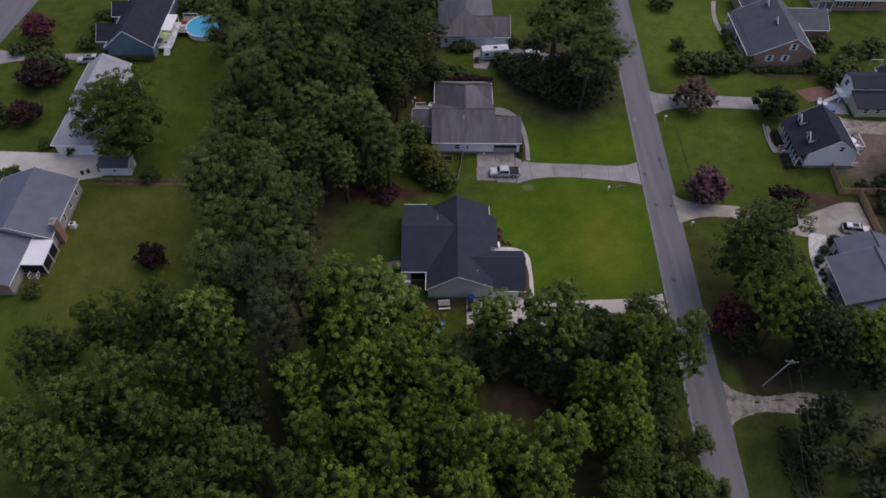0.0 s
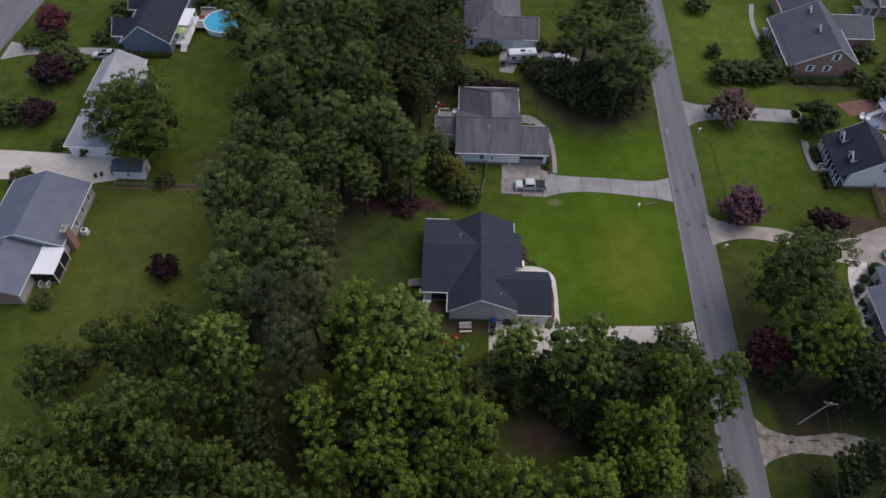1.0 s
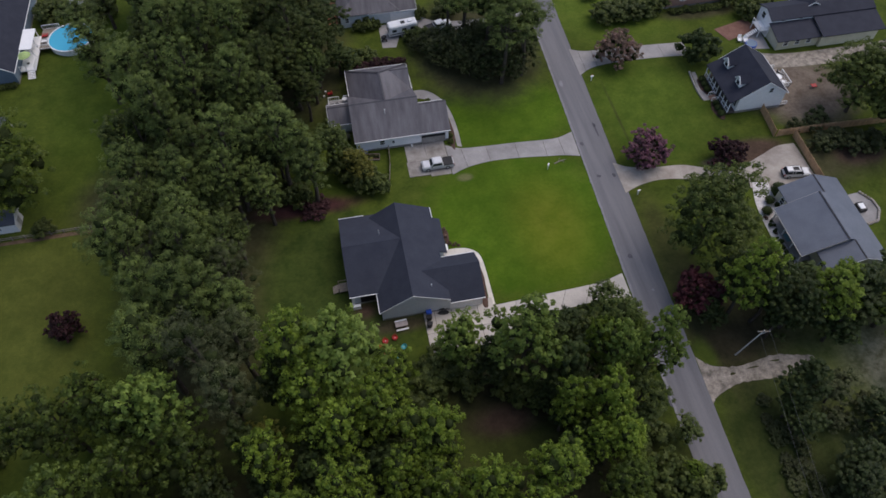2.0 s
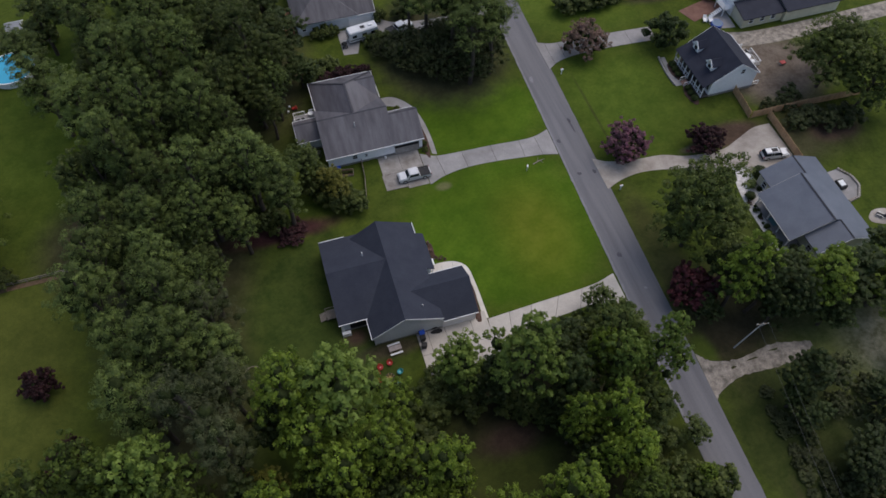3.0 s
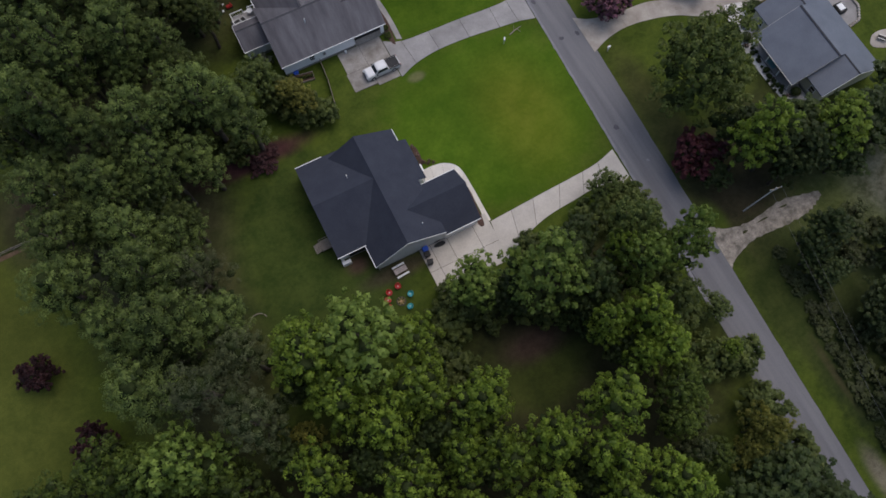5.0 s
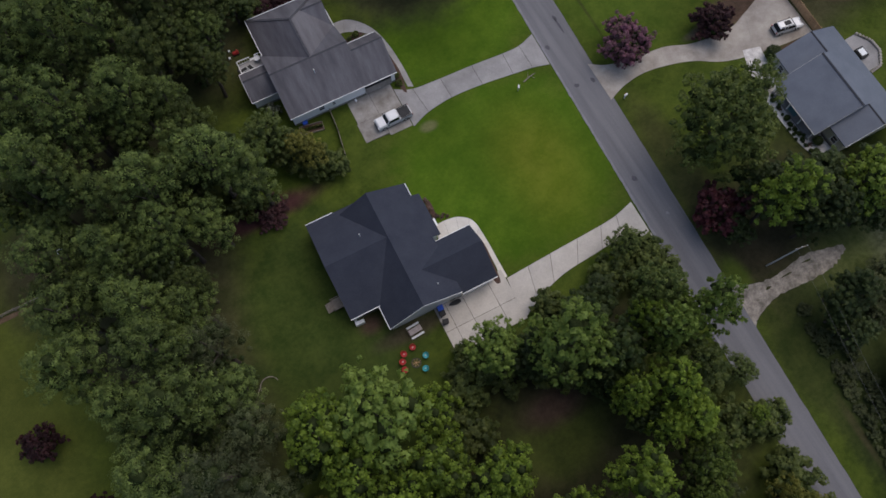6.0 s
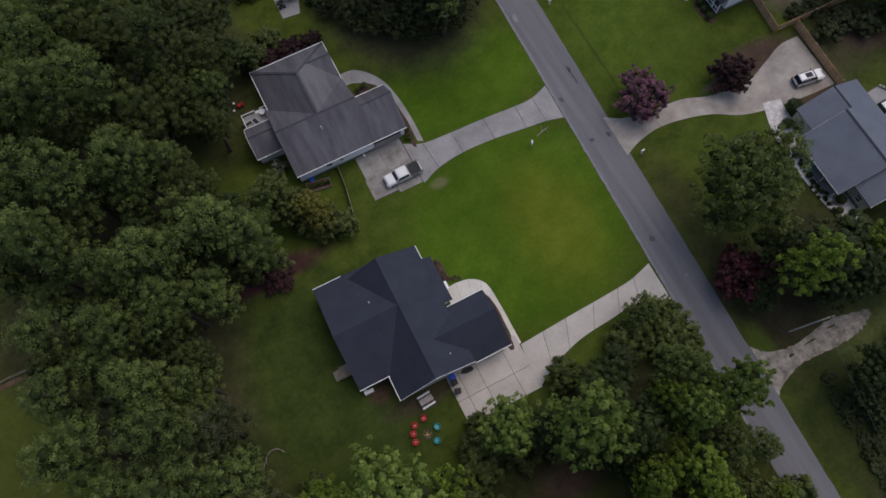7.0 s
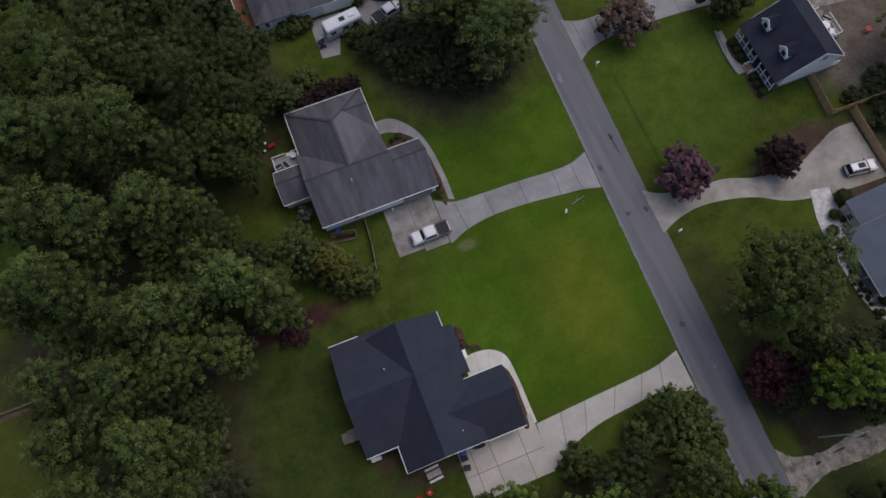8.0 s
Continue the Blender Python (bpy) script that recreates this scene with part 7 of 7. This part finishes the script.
def lounge(x, y, z, turn, frame_m, cushion_m, label, group):
    s = thing("lounge_chair", 0, 0, 0, label, "lounge chair", group)
    part("seat_cushion", rounded(box(-0.35, 0.35, -0.5, 0.6, 0.3, 0.42), 0.05, 1), cushion_m, s)
    part("back_cushion", rounded(loft((-0.35, 0.35, -0.62, -0.48, 0.4), (-0.35, 0.35, -0.85, -0.75, 0.95)), 0.04, 1), cushion_m, s)
    for sx in (-0.36, 0.36):
        part("arm", box(sx - 0.05, sx + 0.05, -0.6, 0.6, 0.52, 0.57), frame_m, s)
        for sy in (-0.5, 0.52):
            part("leg", box(sx - 0.03, sx + 0.03, sy - 0.03, sy + 0.03, 0, 0.52), frame_m, s)
    s.matrix_basis = pose(x, y, z, 0, 0, turn)


lounge(-4.9, 114.4, 0.9, -80, M_METAL, M_PLASTIC, "grey cushioned lounge chair on the deck", "deck furniture")
lounge(-3.7, 114.3, 0.9, 20, M_METAL, M_PLASTIC, "grey cushioned lounge chair on the deck", "deck furniture")


def round_table(x, y, z, r, material, label, group):
    t = thing("round_table", x, y, z, label, "table", group)
    part("tabletop", disc(x, y, z + 0.7, z + 0.75, r, r, 20), material, t)
    part("stem", disc(x, y, z + 0.05, z + 0.7, 0.05, 0.05, 8), M_METAL, t)
    part("base", disc(x, y, z, z + 0.06, r * 0.55, r * 0.5, 16), M_METAL, t)


round_table(-2.2, 115.3, 0.9, 0.5, M_TRIM, "white round table on the deck", "deck furniture")
_g = thing("garden_bed", 0.4, 101.5, 0, "raised wooden garden bed with vegetables", "garden bed")
for _a, _b in (((-1.3, 100.6), (2.2, 100.0)), ((-1.1, 102.0), (2.4, 101.4)), ((-1.3, 100.6), (-1.1, 102.0)), ((2.2, 100.0), (2.4, 101.4))):
    part("edge_board", beam((*_a, 0.15), (*_b, 0.15), 0.06, 0.35), M_WOOD, _g)
part("soil", slab([(-1.3, 100.65, 0.2), (2.2, 100.05, 0.2), (2.35, 101.35, 0.2), (-1.1, 101.95, 0.2)], 0.15), M_MULCH, _g)
for _k in range(6):
    plant("shrub", -0.8 + 0.55 * _k, 101.2 - 0.09 * _k, 0.7, 0.28, "leafy vegetable plant in the garden bed", "vegetables")
_c = thing("storage_tub", 0.0, 102.3, 0, "blue plastic storage tub by the wall", "tub")
part("tub", rounded(loft((-0.3, 0.3, 101.95, 102.4, 0), (-0.35, 0.35, 101.9, 102.45, 0.5)), 0.03, 1), M_BLUE, _c)
part("lid", rounded(box(-0.38, 0.38, 101.88, 102.47, 0.5, 0.56), 0.02, 1), M_BLUE, _c)
_c = thing("toy_car", -4.8, 118.6, 0, "red plastic ride-on toy car on the grass", "toy")
part("body", rounded(box(-5.3, -4.3, 118.3, 118.9, 0.15, 0.55), 0.1, 2), M_RED, _c)
part("seat_back", rounded(box(-4.6, -4.4, 118.35, 118.85, 0.55, 0.85), 0.05, 1), M_RED, _c)
for _x in (-5.1, -4.5):
    for _y in (118.28, 118.92):
        part("wheel", tube([(_x, _y - 0.05, 0.16), (_x, _y + 0.05, 0.16)], [0.16, 0.16], 12), M_PLASTIC, _c)
for _x, _y in ((-5.6, 119.4), (-6.0, 118.2)):
    _c = thing("lawn_stool", _x, _y, 0, "small white plastic stool on the grass", "stool", "white lawn stools")
    part("seat", rounded(box(_x - 0.17, _x + 0.17, _y - 0.17, _y + 0.17, 0.3, 0.35), 0.03, 1), M_TRIM, _c)
    for _sx in (-0.13, 0.13):
        for _sy in (-0.13, 0.13):
            part("leg", box(_x + _sx - 0.025, _x + _sx + 0.025, _y + _sy - 0.025, _y + _sy + 0.025, 0, 0.3), M_TRIM, _c)
_c = thing("paint_bucket", 8.5, 102.2, 0.06, "white bucket beside the open garage", "bucket")
part("body", disc(8.5, 102.2, 0.06, 0.45, 0.16, 0.19, 14), M_TRIM, _c)
part("handle", tube([(8.32, 102.2, 0.45), (8.5, 102.2, 0.6), (8.68, 102.2, 0.45)], [0.012] * 3, 5), M_METAL, _c)
_c = thing("fallen_branch", 34.2, 93.4, 0, "dead grey branch lying on the lawn", "branch")
part("limb", tube([(33.0, 93.2, 0.1), (34.3, 93.6, 0.16), (35.4, 93.8, 0.1)], [0.1, 0.08, 0.03], 7), M_WOOD, _c)
part("twig", tube([(33.9, 93.5, 0.15), (34.4, 94.4, 0.2)], [0.05, 0.02], 6), M_WOOD, _c)
part("twig", tube([(34.5, 93.6, 0.15), (34.8, 92.9, 0.18)], [0.05, 0.02], 6), M_WOOD, _c)


def mailbox(x, y, turn, label):
    m = thing("mailbox", 0, 0, 0, label, "mailbox", "mailboxes")
    part("post", box(-0.06, 0.06, -0.06, 0.06, -0.1, 1.0), M_TRIM, m)
    bm = box(-0.28, 0.28, -0.13, 0.13, 1.0, 1.16)
    tube([(-0.28, 0, 1.16), (0.28, 0, 1.16)], [0.13, 0.13], 12, bm)
    b = part("box", bm, M_TRIM, m)
    part("flag", box(-0.1, 0.08, 0.14, 0.16, 1.2, 1.35), M_RED, b)
    m.matrix_basis = pose(x, y, 0, 0, 0, turn)


mailbox(45.3, 83.6, 10, "white mailbox on a post beside the street")
mailbox(31.5, 92.3, 60, "small white box on a short post on the lawn")
mailbox(46.3, 112.8, 5, "white mailbox on a post beside the street")

# ---- things round the white cape house ----
_w = thing("garden_wall", 66.2, 107, 0, "low pale stone edging along the front path", "garden wall")
for _k in range(16):
    _y = 111.2 - 0.5 * _k
    _x = 66.3 - 0.55 * math.sin(_k / 15 * 2.2)
    part("block", rounded(box(_x - 0.16, _x + 0.16, _y - 0.22, _y + 0.22, 0, 0.35), 0.04, 1), M_CONC_OLD, _w)
solo("front_path", sheet(smooth([(66.7, 111.2, 0), (66.3, 108, 0), (66.0, 105.4, 0), (66.0, 103.2, 0)], 6), smooth([(67.5, 111.2, 0), (67.2, 108.2, 0), (67.0, 106.0, 0), (67.9, 103.2, 0)], 6), -0.05, 0.05),
     M_CONC_OLD, "concrete front path curving to the porch steps", "path", "structure")
_s = thing("porch_steps", 67.6, 103.4, 0, "wooden porch steps with white handrails", "steps")
for _k in range(3):
    part("step", box(67.3 + 0.35 * _k, 67.65 + 0.35 * _k, 102.7, 104.1, 0.0, 0.18 * (_k + 1)), M_BRICK, _s)
for _y in (102.65, 104.15):
    railing(_s, (67.2, _y), (68.3, _y), 0.2, 0.9, 0.35)
_d = thing("deck", 82, 105.6, 0, "white railed deck with table and chairs behind the house", "deck")
part("floor", box(79.9, 83.6, 103.2, 108.4, 0.55, 0.7), M_WOOD, _d)
for _a, _b in (((83.6, 103.2), (83.6, 107.0)), ((80.0, 103.2), (83.6, 103.2)), ((80.2, 108.4), (82.5, 108.4))):
    railing(_d, _a, _b, 0.7, 1.0, 0.4)
for _x in (80.1, 83.5):
    for _y in (103.3, 108.3):
        part("support", box(_x - 0.07, _x + 0.07, _y - 0.07, _y + 0.07, 0, 0.55), M_WOOD, _d)
round_table(82.0, 105.4, 0.7, 0.75, M_TRIM, "pale round table on the deck", "deck furniture")
for _x, _y, _t in ((80.9, 106.6, 130), (83.0, 106.4, 220), (82.6, 104.1, -30), (81.0, 104.3, 40)):
    lounge(_x, _y, 0.7, _t, M_METAL, M_TRIM if _t in (130, -30) else M_PLASTIC, "cushioned garden chair on the deck", "deck furniture")
_s = thing("back_stairs", 80.6, 99.6, 0, "white back stairs with handrails", "steps")
for _k in range(4):
    part("step", box(79.5 + 0.32 * _k, 79.8 + 0.32 * _k, 99.1, 100.3, 0.55 - 0.14 * _k, 0.6 - 0.14 * _k), M_WOOD, _s)
for _y in (99.05, 100.35):
    railing(_s, (79.5, _y), (80.8, _y), 0.35, 0.9, 0.4)
_c = thing("wheelbarrow", 88.6, 102.6, 0, "red wheelbarrow on bare soil", "wheelbarrow")
part("tray", rounded(loft((88.2, 88.9, 102.3, 102.9, 0.3), (88.0, 89.1, 102.15, 103.05, 0.6)), 0.03, 1), M_RED, _c)
part("wheel", tube([(89.3, 102.55, 0.2), (89.3, 102.65, 0.2)], [0.2, 0.2], 14), M_RUBBER, _c)
for _y in (102.3, 102.9):
    part("handle", beam((87.3, _y, 0.55), (89.3, 102.6, 0.25), 0.05, 0.05), M_WOOD, _c)
    part("leg", beam((88.1, _y, 0), (88.2, _y, 0.4), 0.04, 0.04), M_METAL, _c)
_c = thing("pool_cover", 82.0, 116.6, 0, "small round blue garden pool beside the white house", "pool")
part("rim", disc(82.0, 116.6, 0, 0.55, 1.15, 1.15, 24), M_BLUE, _c)
part("water", disc(82.0, 116.6, 0.55, 0.57, 1.05, 1.05, 24), M_SIDE_SLATE, _c)
for _x, _y in ((80.2, 118.4), (81.3, 118.0)):
    lounge(_x, _y, 0.05, 160, M_TRIM, M_TRIM, "white garden chair on the patio", "patio chairs")
_c = thing("balcony", 85.2, 120.2, 0, "white curved outside stair with railings", "steps")
part("landing", box(84.2, 85.95, 118.6, 121.8, 1.5, 1.65), M_TRIM, _c)
railing(_c, (84.2, 118.6), (84.2, 121.8), 1.65, 1.0, 0.4)
railing(_c, (84.2, 118.6), (85.9, 118.6), 1.65, 1.0, 0.4)
for _x, _y in ((84.3, 118.7), (84.3, 121.7)):
    part("support", box(_x - 0.07, _x + 0.07, _y - 0.07, _y + 0.07, 0, 1.5), M_TRIM, _c)
for _k in range(6):
    part("step", box(84.2 - 0.3 * (_k + 1), 84.2 - 0.3 * _k, 119.0, 120.0, 1.25 - 0.22 * _k, 1.32 - 0.22 * _k), M_TRIM, _c)
window(hs, 86.0, 121.5, 2.7, 1.2, 1.2, "w")
for _x in (88.5, 92.5):
    window(hs, _x, 118.4, 3.72, 0.7, 0.45, "s")
for _x in (88.0, 90.5, 93.0):
    window(hs, _x, 114.2, 1.0, 1.0, 1.1, "s")
_c = thing("football_goal", 97.0, 131.5, 0, "white tubular football goal on the lawn", "goal")
for _a, _b in (((95.8, 131.5, 0), (95.8, 131.5, 1.9)), ((98.4, 131.5, 0), (98.4, 131.5, 1.9)), ((95.8, 131.5, 1.9), (98.4, 131.5, 1.9)), ((95.8, 131.5, 1.9), (95.8, 132.7, 0)), ((98.4, 131.5, 1.9), (98.4, 132.7, 0))):
    part("tube", tube([_a, _b], [0.05, 0.05], 8), M_TRIM, _c)

# ---- things round the blue-grey-roofed house ----
for _y in (65.1, 67.8, 70.6, 73.9):
    part("porch_post", box(65.85, 66.0, _y - 0.08, _y + 0.08, 0.35, 2.7), M_TRIM, hg)
part("beam", beam((65.92, 64.9, 2.62), (65.92, 74.1, 2.62), 0.14, 0.16), M_TRIM, hg)
window(hg, 68.3, 76.3, 1.0, 1.0, 1.2, "w")
window(hg, 68.3, 62.9, 1.0, 1.0, 1.2, "w")
door(hg, 68.3, 69.8, 0.4, 1.0, 2.05, "w", M_DARK)
for _y in (66.6, 72.6):
    window(hg, 68.3, _y, 0.9, 1.0, 1.3, "w")
for _x, _y, _r in ((65.0, 68.1, 0.42), (65.1, 67.2, 0.42), (64.4, 67.6, 0.32), (65.2, 66.3, 0.42), (64.5, 66.6, 0.3), (65.1, 65.3, 0.42), (64.4, 65.8, 0.28), (65.0, 64.3, 0.36), (65.2, 69.3, 0.5), (65.1, 71.4, 0.4), (65.0, 72.8, 0.45)):
    plant("ball", _x, _y, _r * 1.5, _r, "small dark round plant in the white stone bed", "stone bed plants")
for _x, _y, _r in ((66.7, 64.0, 0.85), (65.6, 62.7, 0.6), (67.0, 61.5, 0.65)):
    plant("ball", _x, _y, _r * 1.6, _r, "clipped round dark shrub in the white stone bed", "stone bed plants")
_p = thing("patio", 82.3, 73.1, 0, "paved patio with a low edging of pale blocks", "patio")
part("paving", slab([(79.6, 76.3, 0.06), (83.4, 76.6, 0.06), (84.7, 74.4, 0.06), (84.8, 72.5, 0.06), (83.4, 70.4, 0.06), (79.6, 70.0, 0.06)], 0.1), M_CONC_OLD, _p)
_edge = [(83.5, 76.7), (84.9, 74.5), (85.0, 72.4), (83.5, 70.2), (81.3, 69.8)]
for (_x0, _y0), (_x1, _y1) in zip(_edge, _edge[1:]):
    for _k in range(5):
        _f = (_k + 0.5) / 5
        _x, _y = _x0 + (_x1 - _x0) * _f, _y0 + (_y1 - _y0) * _f
        part("block", rounded(box(_x - 0.2, _x + 0.2, _y - 0.2, _y + 0.2, 0, 0.4), 0.06, 1), M_CONC_WARM, _p)
_h = thing("hot_tub", 81.9, 73.2, 0.06, "square hot tub with white cover on the patio", "hot tub")
part("cabinet", rounded(box(81.1, 82.5, 72.3, 74.1, 0.06, 0.9), 0.06, 1), M_PLASTIC, _h)
part("cover", rounded(box(81.3, 82.3, 72.6, 73.8, 0.9, 1.0), 0.04, 1), M_TRIM, _h)
solo("paved_terrace", blob(85.0, 65.6, 0.06, 2.4, 1.6, 24, 12, 0.1, 0.1), M_CONC_WARM, "pale paved terrace on the lawn", "terrace", "structure")
lounge(84.4, 65.8, 0.06, 40, M_METAL, M_PLASTIC, "dark garden chair on the terrace", "terrace chairs")
lounge(86.0, 65.4, 0.06, -60, M_METAL, M_PLASTIC, "dark garden chair on the terrace", "terrace chairs")

# ---- things at the western houses ----
def shed(x0, x1, y0, y1, label, roof):
    s = thing("shed", (x0 + x1) / 2, (y0 + y1) / 2, 0, label, "shed", "sheds")
    gable(s, x0, x1, y0, y1, 2.1, 3.0, "x", wall=M_SIDE_WHITE, roof=roof, oh=0.15, og=0.12, zb=-0.05, gutters="", rakes="b")
    d = door(s, x1, (y0 + y1) / 2, 0.05, 1.1, 1.8, "e", M_SIDE_GREY)
    window(s, (x0 + x1) / 2, y0, 1.0, 0.6, 0.6, "s")


shed(-64.8, -59.2, 95.9, 99.1, "white garden shed with dark shingle roof beside the yard", M_SHINGLE_SLATE)
shed(-55.8, -53.0, 153.8, 156.8, "small white garden shed behind the pool", M_SHINGLE_LIGHT)
_c = thing("air_conditioner", -65.9, 82.8, 0, "white air conditioner unit on a slab by the wall", "air conditioner")
part("slab", box(-66.6, -65.2, 82.2, 83.4, -0.02, 0.1), M_CONC_OLD, _c)
part("cabinet", rounded(box(-66.4, -65.4, 82.35, 83.3, 0.1, 1.0), 0.05, 1), M_TRIM, _c)
part("fan_grille", disc(-65.9, 82.82, 1.0, 1.03, 0.35, 0.35, 16), M_PLASTIC, _c)
for _x, _y, _s in ((-66.2, 98.2, 1), (-67.6, 96.6, 2), (-68.6, 96.2, 3), (-65.6, 97.1, 4)):
    _c = thing("planter", _x, _y, 0.05, "dark round planter with a small plant on the concrete", "planter", "planters")
    part("pot", disc(_x, _y, 0.05, 0.5, 0.24, 0.32, 14), M_PLASTIC, _c)
    _f = new("foliage", leaves("foliage", [(0, 0, 0.55, 0.3), (0.12, 0.1, 0.65, 0.22)], 40, 0.2, 0.6, _s))
    _f.data.materials.append(M_SHRUB)
    _f.parent = _c
_c = thing("porch_steps", -68.5, 71.2, 0, "wooden steps with rails below the screened porch", "steps")
for _k in range(3):
    part("step", box(-69.2, -67.8, 71.6 - 0.3 * _k, 71.9 - 0.3 * _k, 0.0, 0.42 - 0.14 * _k), M_WOOD, _c)
railing(_c, (-69.2, 71.9), (-69.2, 70.9), 0.2, 0.9, 0.4)
railing(_c, (-67.8, 71.9), (-67.8, 70.9), 0.2, 0.9, 0.4)
part("screen", box(-70.3, -66.5, 72.02, 72.06, 0.55, 2.6), M_DARK, hl)
part("screen", box(-66.5, -66.46, 72.1, 77.1, 0.55, 2.6), M_DARK, hl)
_p = thing("swimming_pool", -55.2, 144.2, 0, "round above-ground swimming pool with blue water", "swimming pool")
M_WATER = glass_mat("blue_pool_water", (0.05, 0.42, 0.62))
_w = bmesh.new()
for _k in range(28):
    _a, _b = 2 * math.pi * _k / 28, 2 * math.pi * (_k + 1) / 28
    slab([(-55.2 + r * math.cos(a), 144.2 + r * math.sin(a), 1.32) for r, a in ((4.3, _a), (4.55, _a), (4.55, _b), (4.3, _b))], 0.1, _w)
part("rim", _w, M_TRIM, _p)
part("wall", disc(-55.2, 144.2, 0, 1.22, 4.4, 4.4, 28), M_SIDE_WHITE, _p)
part("water", disc(-55.2, 144.2, 1.2, 1.24, 4.32, 4.32, 28), M_WATER, _p)
railing(hq, (-61.1, 147.9), (-57.7, 147.9), 1.15, 1.0, 0.4)
railing(hq, (-61.1, 141.6), (-58.9, 141.6), 1.15, 1.0, 0.4)
railing(hq, (-61.3, 136.0), (-61.3, 139.5), 0.9, 1.0, 0.4)
railing(hq, (-64.0, 135.9), (-62.9, 135.9), 0.9, 1.0, 0.4)
for _k in range(5):
    part("deck_step", box(-62.8, -61.4, 135.75 - 0.3 * (_k + 1), 135.75 - 0.3 * _k, 0.65 - 0.15 * _k, 0.72 - 0.15 * _k), M_TRIM, hq)
_u = thing("garden_umbrella", -62.9, 138.0, 0.9, "open pale green garden umbrella on the deck", "umbrella")
M_LIME = mat("pale_green_canvas", (0.3, 0.42, 0.16), (0.36, 0.48, 0.2), 1.5, 8.0, 0.8, 0.05)
part("canopy", disc(-62.9, 138.0, 2.9, 3.5, 1.35, 0.05, 8), M_LIME, _u)
part("pole", disc(-62.9, 138.0, 0.9, 3.6, 0.035, 0.035, 8), M_TRIM, _u)
part("base", disc(-62.9, 138.0, 0.9, 1.0, 0.3, 0.28, 14), M_PLASTIC, _u)
lounge(-60.3, 145.3, 1.15, 90, M_RED, M_RED, "red lounge chair on the pool deck", "pool chairs")
lounge(-60.2, 143.6, 1.15, 90, M_TRIM, M_TRIM, "white lounge chair on the pool deck", "pool chairs")
# deck at the pale teal house
_d = thing("deck", -1.9, 142, 0, "reddish wooden deck with a white rail beside the house", "deck")
M_CEDAR_BOARD = mat("red_cedar_boards", (0.26, 0.11, 0.06), (0.34, 0.16, 0.09), 0.8, 9.0, 0.8, 0.15)
for _k in range(16):
    part("board", box(-3.0, -0.9, 138.6 + 0.5 * _k, 139.07 + 0.5 * _k, 0.6, 0.68), M_CEDAR_BOARD, _d)
part("support", box(-2.9, -1.0, 138.7, 146.4, -0.05, 0.6), M_WOOD, _d)
railing(_d, (-3.0, 138.6), (-3.0, 146.5), 0.68, 1.0, 0.5)
